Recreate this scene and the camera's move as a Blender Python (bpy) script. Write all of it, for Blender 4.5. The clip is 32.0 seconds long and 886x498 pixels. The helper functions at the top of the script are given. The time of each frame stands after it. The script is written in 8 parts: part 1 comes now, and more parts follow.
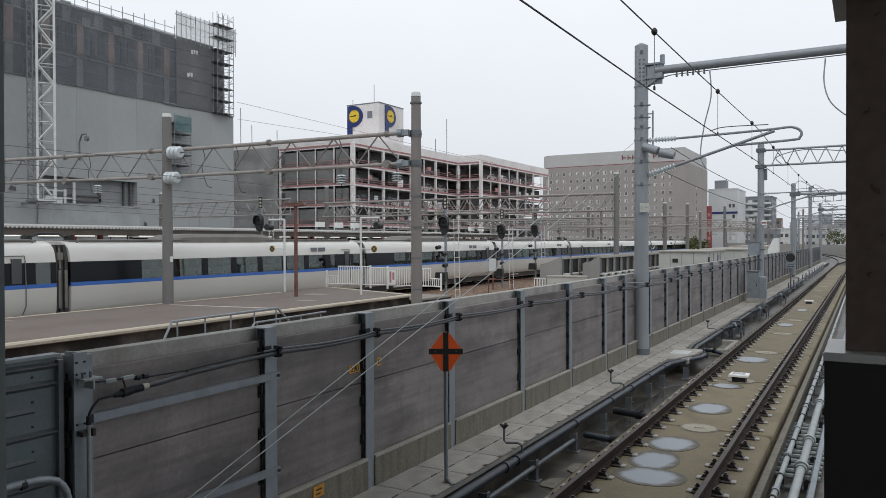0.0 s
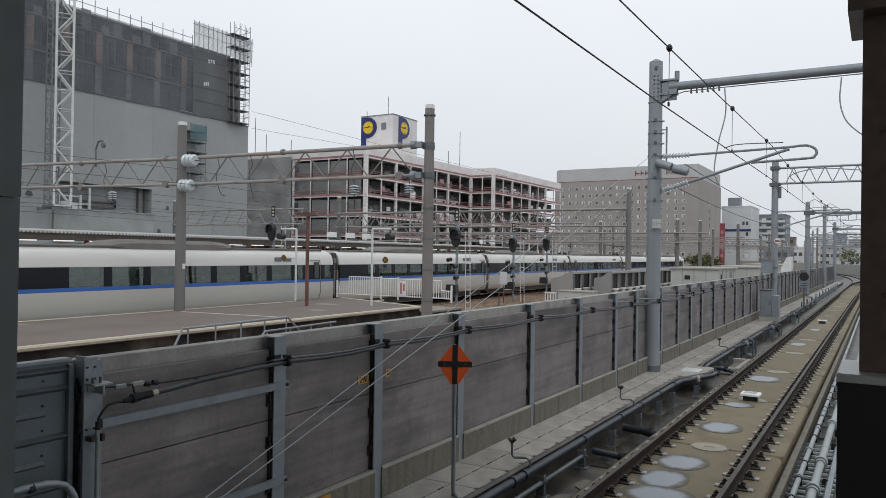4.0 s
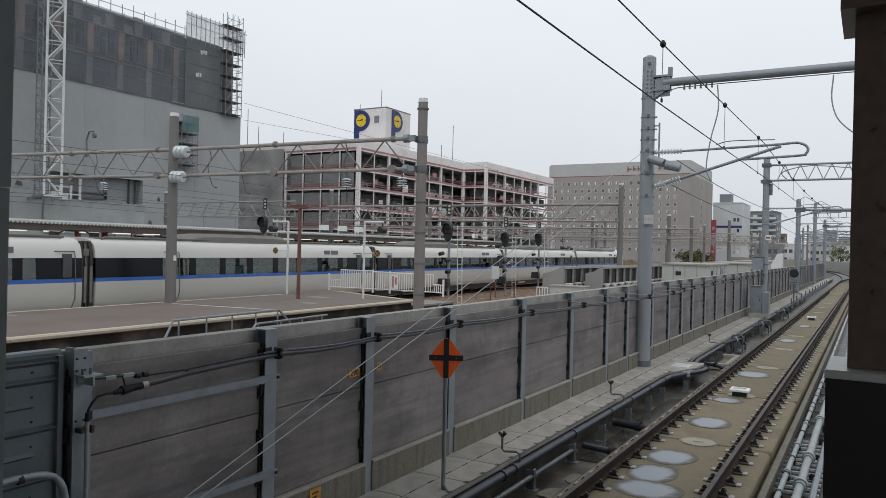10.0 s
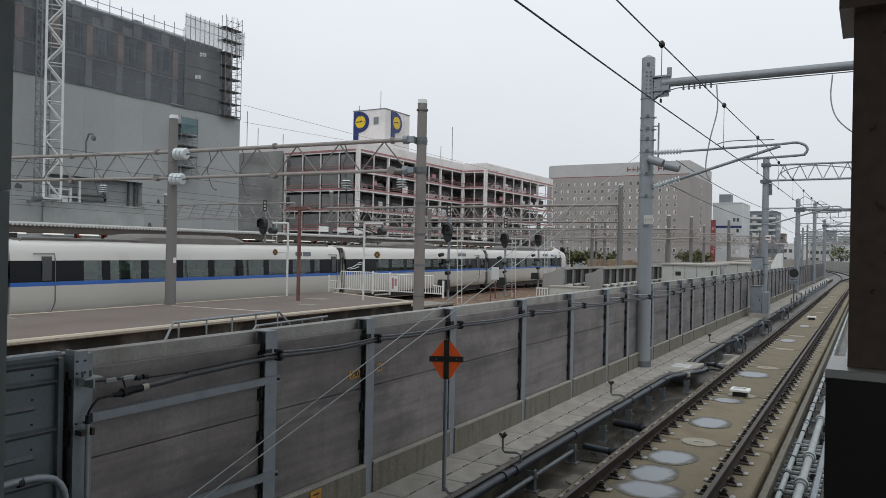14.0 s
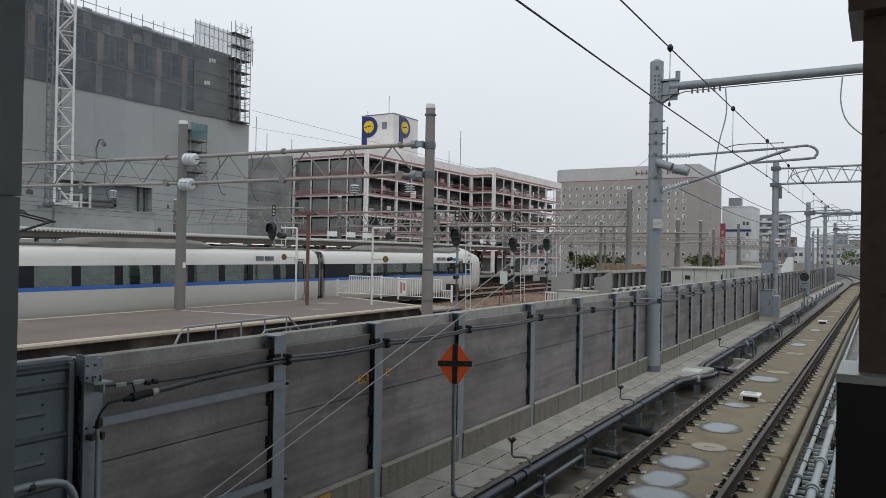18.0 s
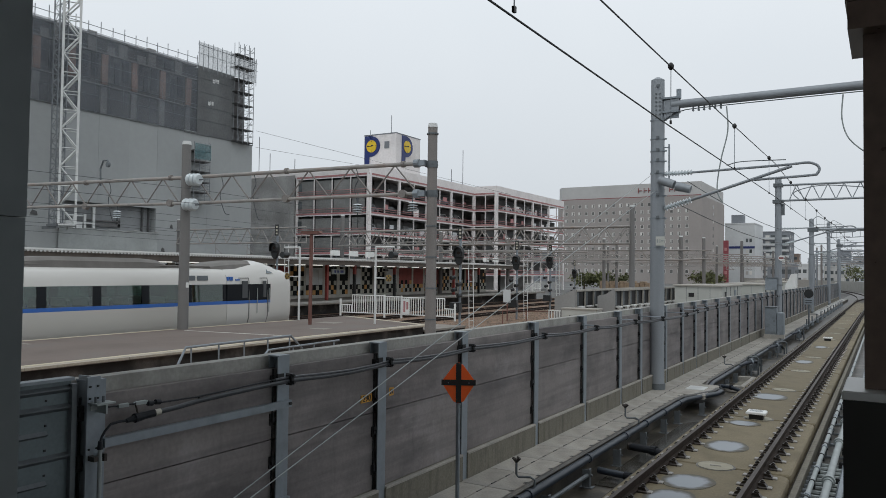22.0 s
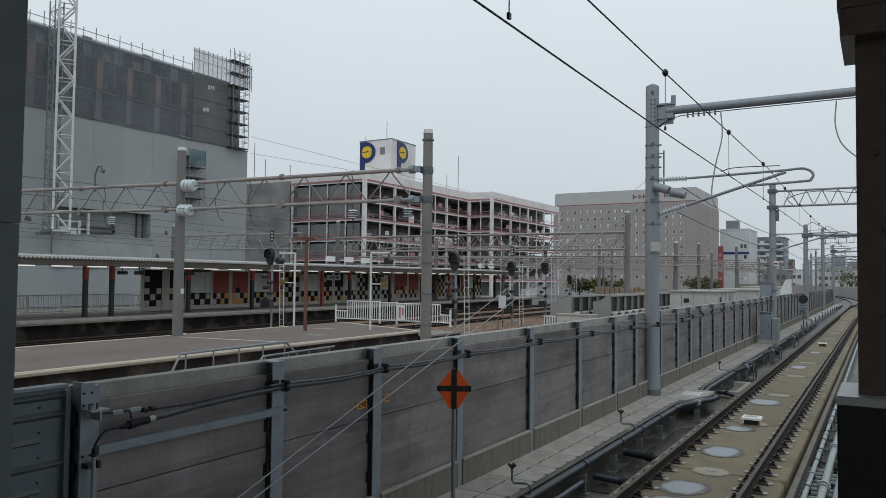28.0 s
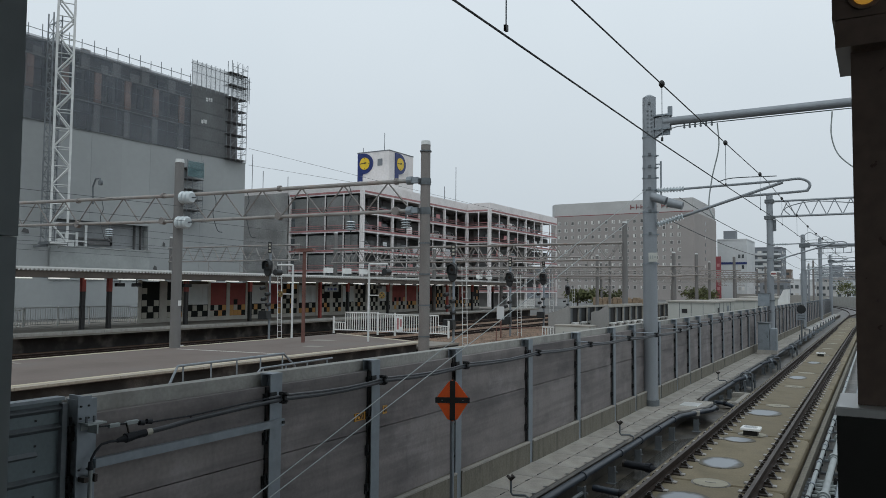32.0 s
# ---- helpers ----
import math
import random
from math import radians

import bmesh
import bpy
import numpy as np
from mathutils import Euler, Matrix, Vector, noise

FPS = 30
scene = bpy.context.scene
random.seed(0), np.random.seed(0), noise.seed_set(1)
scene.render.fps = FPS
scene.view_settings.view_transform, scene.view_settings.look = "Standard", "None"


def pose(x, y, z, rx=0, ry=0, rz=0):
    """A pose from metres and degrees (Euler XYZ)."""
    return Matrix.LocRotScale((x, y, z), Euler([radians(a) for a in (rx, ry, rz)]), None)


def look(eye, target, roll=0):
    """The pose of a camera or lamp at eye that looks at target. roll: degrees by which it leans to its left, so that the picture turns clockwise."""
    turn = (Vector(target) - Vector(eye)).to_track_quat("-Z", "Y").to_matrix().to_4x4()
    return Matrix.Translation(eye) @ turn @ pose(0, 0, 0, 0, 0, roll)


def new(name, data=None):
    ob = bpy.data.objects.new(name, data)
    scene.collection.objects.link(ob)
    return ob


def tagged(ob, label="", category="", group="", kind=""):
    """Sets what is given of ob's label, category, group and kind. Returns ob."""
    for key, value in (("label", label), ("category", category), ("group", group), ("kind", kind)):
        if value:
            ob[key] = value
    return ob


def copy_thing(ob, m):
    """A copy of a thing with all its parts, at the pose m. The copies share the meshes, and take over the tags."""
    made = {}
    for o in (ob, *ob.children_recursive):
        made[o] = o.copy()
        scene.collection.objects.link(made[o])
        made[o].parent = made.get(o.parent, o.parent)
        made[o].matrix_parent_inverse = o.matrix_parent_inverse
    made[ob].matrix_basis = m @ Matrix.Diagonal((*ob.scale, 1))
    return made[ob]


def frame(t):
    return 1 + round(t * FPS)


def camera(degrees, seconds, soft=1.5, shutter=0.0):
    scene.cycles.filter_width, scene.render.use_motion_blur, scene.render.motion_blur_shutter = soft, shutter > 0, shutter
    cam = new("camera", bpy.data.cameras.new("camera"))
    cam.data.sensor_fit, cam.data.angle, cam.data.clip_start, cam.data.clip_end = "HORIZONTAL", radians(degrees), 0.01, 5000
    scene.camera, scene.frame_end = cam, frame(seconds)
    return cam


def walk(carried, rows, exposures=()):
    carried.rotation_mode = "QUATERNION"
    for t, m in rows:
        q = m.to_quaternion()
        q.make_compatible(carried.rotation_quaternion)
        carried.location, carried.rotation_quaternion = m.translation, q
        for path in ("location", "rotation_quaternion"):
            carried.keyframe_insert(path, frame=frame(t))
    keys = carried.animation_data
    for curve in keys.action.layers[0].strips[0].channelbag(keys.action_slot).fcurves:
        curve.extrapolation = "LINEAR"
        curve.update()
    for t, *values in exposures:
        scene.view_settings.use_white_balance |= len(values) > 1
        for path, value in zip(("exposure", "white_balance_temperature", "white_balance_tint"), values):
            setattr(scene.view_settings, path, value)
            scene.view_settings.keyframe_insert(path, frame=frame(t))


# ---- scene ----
cam = camera(62.0, 32.0, soft=0.8)
PATH = [
    (0.0, -0.0004, 0.0007, 3.1000, 29.841, -0.595, 0.197),
    (0.5, -0.0020, 0.0012, 3.1002, 30.017, -0.540, 0.083),
    (1.0, -0.0004, 0.0006, 3.1007, 30.124, -0.602, -0.036),
    (1.5, -0.0015, 0.0019, 3.0999, 30.323, -0.862, -0.038),
    (2.0, -0.0018, 0.0016, 3.0997, 30.291, -1.022, -0.198),
    (2.5, -0.0016, 0.0019, 3.0998, 29.856, -1.301, -0.703),
    (3.0, 0.0002, -0.0001, 3.1007, 30.330, 0.160, -0.897),
    (3.5, -0.0004, 0.0010, 3.1003, 30.686, 0.405, -0.801),
    (5.5, -0.0002, 0.0010, 3.1003, 30.422, 0.066, -1.252),
    (6.0, 0.0000, 0.0009, 3.1001, 30.213, 0.096, -1.350),
    (6.5, -0.0001, 0.0006, 3.1002, 30.183, 0.076, -1.378),
    (7.0, 0.0007, -0.0001, 3.1000, 30.535, 0.137, -1.201),
    (7.5, -0.0005, 0.0005, 3.0998, 30.435, -0.073, -1.178),
    (8.0, -0.0003, 0.0008, 3.1004, 30.513, -0.126, -1.281),
    (8.5, -0.0000, 0.0008, 3.1003, 30.397, 0.053, -1.352),
    (9.0, -0.0003, 0.0009, 3.0997, 30.412, 0.002, -1.287),
    (9.5, 0.0005, 0.0004, 3.1005, 30.248, -0.040, -1.333),
    (10.0, 0.0001, 0.0006, 3.1003, 30.102, -0.110, -1.356),
    (10.5, -0.0006, 0.0014, 3.1002, 30.227, -0.052, -1.230),
    (11.0, -0.0011, 0.0010, 3.1007, 29.991, -0.124, -1.288),
    (11.5, 0.0005, 0.0000, 3.1002, 30.255, -0.180, -1.140),
    (12.0, -0.0009, 0.0010, 3.1001, 29.804, -0.279, -1.281),
    (12.5, -0.0011, 0.0015, 3.1002, 29.769, -0.092, -1.231),
    (13.0, -0.0008, 0.0009, 3.0996, 29.801, 0.049, -1.188),
    (13.5, -0.0007, 0.0009, 3.1003, 30.005, -0.025, -1.180),
    (14.0, -0.0001, 0.0003, 3.0998, 30.085, -0.021, -1.142),
    (14.5, -0.0006, 0.0005, 3.1003, 30.230, -0.004, -1.141),
    (16.5, 0.0006, 0.0003, 3.1002, 30.462, 0.129, -1.033),
    (17.0, 0.0005, 0.0001, 3.1002, 30.703, 0.266, -0.935),
    (17.5, 0.0014, -0.0003, 3.1003, 30.652, 0.343, -0.950),
    (18.0, 0.0012, 0.0004, 3.1004, 30.741, 0.307, -1.017),
    (18.5, 0.0007, 0.0002, 3.0999, 30.708, 0.346, -1.003),
    (19.0, 0.0015, 0.0004, 3.1002, 30.895, 0.520, -0.943),
    (19.5, 0.0015, 0.0002, 3.1007, 30.888, 0.579, -0.974),
    (20.0, 0.0009, 0.0002, 3.1004, 30.657, 0.727, -0.920),
    (20.5, 0.0010, -0.0002, 3.1005, 30.780, 1.337, -0.865),
    (21.0, 0.0018, -0.0003, 3.1006, 30.908, 1.615, -0.678),
    (21.5, 0.0014, 0.0001, 3.1004, 30.930, 1.674, -0.582),
    (22.0, 0.0016, -0.0008, 3.1003, 30.972, 1.746, -0.718),
    (22.5, 0.0017, -0.0004, 3.1011, 30.793, 1.870, -0.784),
    (23.0, 0.0023, -0.0006, 3.1007, 30.893, 2.079, -0.793),
    (23.5, 0.0020, -0.0005, 3.1012, 30.893, 2.118, -0.674),
    (24.0, 0.0023, -0.0012, 3.1007, 30.819, 2.128, -0.702),
    (24.5, 0.0018, -0.0012, 3.1009, 30.995, 2.393, -0.739),
    (25.0, 0.0012, -0.0003, 3.1007, 31.136, 2.421, -0.671),
    (25.5, 0.0022, -0.0012, 3.1007, 30.972, 2.431, -0.542),
    (27.5, 0.0026, -0.0016, 3.1004, 30.915, 2.378, -0.643),
    (28.0, 0.0034, -0.0018, 3.1000, 30.619, 2.208, -0.667),
    (28.5, 0.0017, -0.0008, 3.1009, 30.503, 2.949, -0.747),
    (29.0, 0.0025, -0.0014, 3.1007, 30.556, 2.972, -0.639),
    (29.5, 0.0021, -0.0010, 3.1013, 30.467, 2.941, -0.641),
    (30.0, 0.0018, -0.0010, 3.1014, 30.354, 2.937, -0.639),
    (30.5, 0.0023, -0.0019, 3.1008, 30.421, 2.964, -0.611),
    (31.0, 0.0023, -0.0012, 3.1010, 30.417, 2.942, -0.614),
    (31.5, 0.0023, -0.0019, 3.1011, 30.426, 2.979, -0.568),
    (32.0, 0.0022, -0.0013, 3.1013, 30.462, 3.068, -0.493),
]
EXPOSURES = [(0.0, 0.13, 6500, 10), (3.0, 0.08, 6500, 10), (6.0, 0.03, 6500, 10), (14.0, 0.02, 6500, 9), (20.0, 0.0, 6450, 8), (21.0, -0.05, 6430, 8), (22.0, -0.09, 6400, 8), (25.0, -0.14, 6310, 7), (30.0, -0.23, 6190, 5), (32.0, -0.22, 6170, 5)]
walk(cam, [(t, pose(x, y, z, 90 + pitch, roll, yaw)) for t, x, y, z, yaw, pitch, roll in PATH], EXPOSURES)

# ---- world and light: an even overcast sky ----
world = bpy.data.worlds.new("overcast_sky")
scene.world = world
world.use_nodes = True
wn, wl = world.node_tree.nodes, world.node_tree.links
wn.clear()
sky = wn.new("ShaderNodeTexSky")
sky.sky_type, sky.sun_disc = "NISHITA", False
sky.sun_elevation, sky.sun_rotation = radians(55), radians(200)
sky.air_density, sky.dust_density = 1.0, 4.0
hsv = wn.new("ShaderNodeHueSaturation")
hsv.inputs["Saturation"].default_value = 0.12
hsv.inputs["Value"].default_value = 0.10
cloud = wn.new("ShaderNodeTexNoise")
cloud.inputs["Scale"].default_value, cloud.inputs["Detail"].default_value = 1.6, 4
cramp = wn.new("ShaderNodeValToRGB")
cramp.color_ramp.elements[0].position, cramp.color_ramp.elements[0].color = 0.25, (0.78, 0.83, 0.89, 1)
cramp.color_ramp.elements[1].position, cramp.color_ramp.elements[1].color = 0.75, (0.88, 0.915, 0.96, 1)
mixw = wn.new("ShaderNodeMix")
mixw.data_type = "RGBA"
mixw.inputs["Factor"].default_value = 0.88
bg = wn.new("ShaderNodeBackground")
bg.inputs["Strength"].default_value = 1.0
out = wn.new("ShaderNodeOutputWorld")
tcw = wn.new("ShaderNodeTexCoord")
wl.new(tcw.outputs["Generated"], cloud.inputs["Vector"])
wl.new(cloud.outputs["Fac"], cramp.inputs["Fac"])
wl.new(sky.outputs["Color"], hsv.inputs["Color"])
wl.new(hsv.outputs["Color"], mixw.inputs["A"])
wl.new(cramp.outputs["Color"], mixw.inputs["B"])
# an overcast sky is brighter overhead than at the horizon
wsep, wgrad, wscale = wn.new("ShaderNodeSeparateXYZ"), wn.new("ShaderNodeMapRange"), wn.new("ShaderNodeVectorMath")
wgrad.inputs["From Min"].default_value, wgrad.inputs["From Max"].default_value = 0.0, 0.36
wgrad.inputs["To Min"].default_value, wgrad.inputs["To Max"].default_value = 0.85, 1.08
wscale.operation = "SCALE"
wl.new(tcw.outputs["Generated"], wsep.inputs[0])
wl.new(wsep.outputs["Z"], wgrad.inputs["Value"])
wl.new(wgrad.outputs["Result"], wscale.inputs["Scale"])
wl.new(mixw.outputs["Result"], wscale.inputs[0])
wl.new(wscale.outputs["Vector"], bg.inputs["Color"])
wl.new(bg.outputs["Background"], out.inputs["Surface"])
sun = new("sun", bpy.data.lights.new("sun", "SUN"))
sun.data.energy, sun.data.angle, sun.data.color = 0.5, radians(25), (1.0, 0.97, 0.93)
sun.matrix_world = look((0, 0, 50), (-18, 26, 0))


# ---- materials ----
def mat(name, color, rough=0.6, metal=0.0, var=0.18, scale=1.5, grain=30.0, bump=0.15, streak=0.0, dirt=None, rnd=0.0, spec=0.5):
    """A surface with broad stains, fine grain, optional vertical streaks and a random tone per piece."""
    m = bpy.data.materials.new(name)
    m.use_nodes = True
    n, l = m.node_tree.nodes, m.node_tree.links
    p = n["Principled BSDF"]
    p.inputs["Metallic"].default_value = metal
    p.inputs["Specular IOR Level"].default_value = spec
    tc = n.new("ShaderNodeTexCoord")
    big, fine = n.new("ShaderNodeTexNoise"), n.new("ShaderNodeTexNoise")
    big.inputs["Scale"].default_value, big.inputs["Detail"].default_value = scale, 5
    fine.inputs["Scale"].default_value, fine.inputs["Detail"].default_value = grain, 4
    l.new(tc.outputs["Object"], fine.inputs["Vector"])
    if streak:
        mp = n.new("ShaderNodeMapping")
        mp.inputs["Scale"].default_value = (1, 1, streak)
        l.new(tc.outputs["Object"], mp.inputs["Vector"])
        l.new(mp.outputs["Vector"], big.inputs["Vector"])
    else:
        l.new(tc.outputs["Object"], big.inputs["Vector"])
    r1 = n.new("ShaderNodeMapRange")
    r1.inputs["From Min"].default_value, r1.inputs["From Max"].default_value = 0.3, 0.7
    r1.inputs["To Min"].default_value, r1.inputs["To Max"].default_value = 1 - var, 1 + var
    l.new(big.outputs["Fac"], r1.inputs["Value"])
    r2 = n.new("ShaderNodeMapRange")
    r2.inputs["From Min"].default_value, r2.inputs["From Max"].default_value = 0.3, 0.7
    r2.inputs["To Min"].default_value, r2.inputs["To Max"].default_value = 1 - var * 0.5, 1 + var * 0.5
    l.new(fine.outputs["Fac"], r2.inputs["Value"])
    mul = n.new("ShaderNodeMath")
    mul.operation = "MULTIPLY"
    l.new(r1.outputs["Result"], mul.inputs[0])
    l.new(r2.outputs["Result"], mul.inputs[1])
    fac = mul
    if rnd:
        oi = n.new("ShaderNodeObjectInfo")
        r3 = n.new("ShaderNodeMapRange")
        r3.inputs["To Min"].default_value, r3.inputs["To Max"].default_value = 1 - rnd, 1 + rnd
        l.new(oi.outputs["Random"], r3.inputs["Value"])
        fac = n.new("ShaderNodeMath")
        fac.operation = "MULTIPLY"
        l.new(mul.outputs[0], fac.inputs[0])
        l.new(r3.outputs["Result"], fac.inputs[1])
    sc = n.new("ShaderNodeVectorMath")
    sc.operation = "SCALE"
    l.new(fac.outputs[0], sc.inputs["Scale"])
    if dirt:
        mx = n.new("ShaderNodeMix")
        mx.data_type = "RGBA"
        mx.inputs["A"].default_value, mx.inputs["B"].default_value = (*color, 1), (*dirt, 1)
        rd = n.new("ShaderNodeMapRange")
        rd.inputs["From Min"].default_value, rd.inputs["From Max"].default_value = 0.5, 0.72
        l.new(big.outputs["Fac"], rd.inputs["Value"])
        l.new(rd.outputs["Result"], mx.inputs["Factor"])
        l.new(mx.outputs["Result"], sc.inputs[0])
    else:
        sc.inputs[0].default_value = color
    l.new(sc.outputs["Vector"], p.inputs["Base Color"])
    rr = n.new("ShaderNodeMapRange")
    rr.inputs["To Min"].default_value, rr.inputs["To Max"].default_value = max(0.02, rough - 0.12), min(1, rough + 0.12)
    l.new(fine.outputs["Fac"], rr.inputs["Value"])
    l.new(rr.outputs["Result"], p.inputs["Roughness"])
    if bump:
        b = n.new("ShaderNodeBump")
        b.inputs["Strength"].default_value, b.inputs["Distance"].default_value = bump, 0.02
        l.new(fine.outputs["Fac"], b.inputs["Height"])
        l.new(b.outputs["Normal"], p.inputs["Normal"])
    return m


def glass(name, color=(0.75, 0.85, 0.85), rough=0.03, mirror=0.25):
    """A tinted pane: see-through with a weak mirror."""
    m = bpy.data.materials.new(name)
    m.use_nodes = True
    n, l = m.node_tree.nodes, m.node_tree.links
    n.clear()
    o = n.new("ShaderNodeOutputMaterial")
    tr, gl, mx = n.new("ShaderNodeBsdfTransparent"), n.new("ShaderNodeBsdfGlossy"), n.new("ShaderNodeMixShader")
    tr.inputs["Color"].default_value = (*color, 1)
    gl.inputs["Roughness"].default_value = rough
    mx.inputs["Fac"].default_value = mirror
    l.new(tr.outputs[0], mx.inputs[1])
    l.new(gl.outputs[0], mx.inputs[2])
    l.new(mx.outputs[0], o.inputs["Surface"])
    return m


def glow(name, color, strength):
    m = bpy.data.materials.new(name)
    m.use_nodes = True
    p = m.node_tree.nodes["Principled BSDF"]
    p.inputs["Base Color"].default_value = (*color, 1)
    p.inputs["Emission Color"].default_value = (*color, 1)
    p.inputs["Emission Strength"].default_value = strength
    return m


def mesh_net(name, color, cover):
    """A fine dust net: a weave of threads that hides part of what lies behind."""
    m = mat(name, color, 0.9, var=0.25, scale=0.25, grain=4, bump=0)
    n, l = m.node_tree.nodes, m.node_tree.links
    tr, mx = n.new("ShaderNodeBsdfTransparent"), n.new("ShaderNodeMixShader")
    mx.inputs["Fac"].default_value = cover
    l.new(tr.outputs[0], mx.inputs[1])
    l.new(n["Principled BSDF"].outputs[0], mx.inputs[2])
    l.new(mx.outputs[0], n["Material Output"].inputs["Surface"])
    return m


def paint(name, color, rough, coat=0.3):
    """Even vehicle paint."""
    m = bpy.data.materials.new(name)
    m.use_nodes = True
    p = m.node_tree.nodes["Principled BSDF"]
    p.inputs["Base Color"].default_value = (*color, 1)
    p.inputs["Roughness"].default_value = rough
    p.inputs["Coat Weight"].default_value, p.inputs["Coat Roughness"].default_value = coat, 0.12
    p.inputs["Specular IOR Level"].default_value = 0.5 if coat else 0.2
    return m


def board_marked(name, light, dark):
    """Damp grey concrete: faint level board marks, dark smears, pale bloom and thin streaks running down."""
    m = mat(name, light, 0.62, var=0.2, scale=0.9, grain=22, bump=0.12, rnd=0.13)
    n, l = m.node_tree.nodes, m.node_tree.links
    p = n["Principled BSDF"]
    src = p.inputs["Base Color"].links[0].from_socket
    tc = n.new("ShaderNodeTexCoord")
    def layer(base, scale, along, up, lo, hi, tint, amount, seed):
        mp, nz, rg, am, mx = n.new("ShaderNodeMapping"), n.new("ShaderNodeTexNoise"), n.new("ShaderNodeMapRange"), n.new("ShaderNodeMath"), n.new("ShaderNodeMix")
        mp.inputs["Scale"].default_value, mp.inputs["Location"].default_value = (1, along, up), (seed, seed, seed)
        nz.inputs["Scale"].default_value, nz.inputs["Detail"].default_value, nz.inputs["Roughness"].default_value = scale, 7, 0.6
        rg.interpolation_type = "SMOOTHSTEP"
        rg.inputs["From Min"].default_value, rg.inputs["From Max"].default_value = lo, hi
        am.operation, am.inputs[1].default_value = "MULTIPLY", amount
        mx.data_type, mx.blend_type = "RGBA", "MULTIPLY"
        mx.inputs["B"].default_value = (*tint, 1)
        l.new(tc.outputs["Object"], mp.inputs["Vector"])
        l.new(mp.outputs["Vector"], nz.inputs["Vector"])
        l.new(nz.outputs["Fac"], rg.inputs["Value"])
        l.new(rg.outputs["Result"], am.inputs[0])
        l.new(am.outputs[0], mx.inputs["Factor"])
        l.new(base, mx.inputs["A"])
        return mx.outputs["Result"]
    src = layer(src, 1.0, 0.3, 8.0, 0.40, 0.68, dark, 0.55, 0.0)
    src = layer(src, 1.1, 0.55, 1.5, 0.46, 0.66, (0.5, 0.5, 0.52), 0.75, 3.1)
    src = layer(src, 1.0, 1.1, 0.7, 0.50, 0.72, (1.4, 1.42, 1.45), 0.7, 9.7)
    src = layer(src, 2.2, 2.6, 0.25, 0.56, 0.78, (0.6, 0.6, 0.61), 0.4, 7.3)
    l.new(src, p.inputs["Base Color"])
    return m


def shallow_water(name):
    """A puddle one unit in radius, sky reflection painted pale blue, that thins out into damp concrete at its rim."""
    m = bpy.data.materials.new(name)
    m.use_nodes = True
    n, l = m.node_tree.nodes, m.node_tree.links
    p = n["Principled BSDF"]
    tc, ln, nz, ad, rg = n.new("ShaderNodeTexCoord"), n.new("ShaderNodeVectorMath"), n.new("ShaderNodeTexNoise"), n.new("ShaderNodeMath"), n.new("ShaderNodeMapRange")
    ln.operation, ad.operation = "LENGTH", "MULTIPLY_ADD"
    nz.inputs["Scale"].default_value, nz.inputs["Detail"].default_value = 2.2, 4
    ad.inputs[1].default_value = 0.5
    l.new(tc.outputs["Object"], ln.inputs[0])
    l.new(tc.outputs["Object"], nz.inputs["Vector"])
    l.new(nz.outputs["Fac"], ad.inputs[0])
    l.new(ln.outputs["Value"], ad.inputs[2])
    rg.interpolation_type = "SMOOTHSTEP"
    rg.inputs["From Min"].default_value, rg.inputs["From Max"].default_value = 0.86, 1.16
    l.new(ad.outputs[0], rg.inputs["Value"])
    # pale blue base stands for reflected sky, ringed by a darker rim
    for key, a, b in (("Base Color", (0.235, 0.258, 0.285, 1), (0.085, 0.076, 0.056, 1)),):
        mx = n.new("ShaderNodeMix")
        mx.data_type = "RGBA"
        mx.inputs["A"].default_value, mx.inputs["B"].default_value = a, b
        l.new(rg.outputs["Result"], mx.inputs["Factor"])
        l.new(mx.outputs["Result"], p.inputs[key])
    rr = n.new("ShaderNodeMapRange")
    rr.inputs["To Min"].default_value, rr.inputs["To Max"].default_value = 0.38, 0.66
    l.new(rg.outputs["Result"], rr.inputs["Value"])
    l.new(rr.outputs["Result"], p.inputs["Roughness"])
    return m


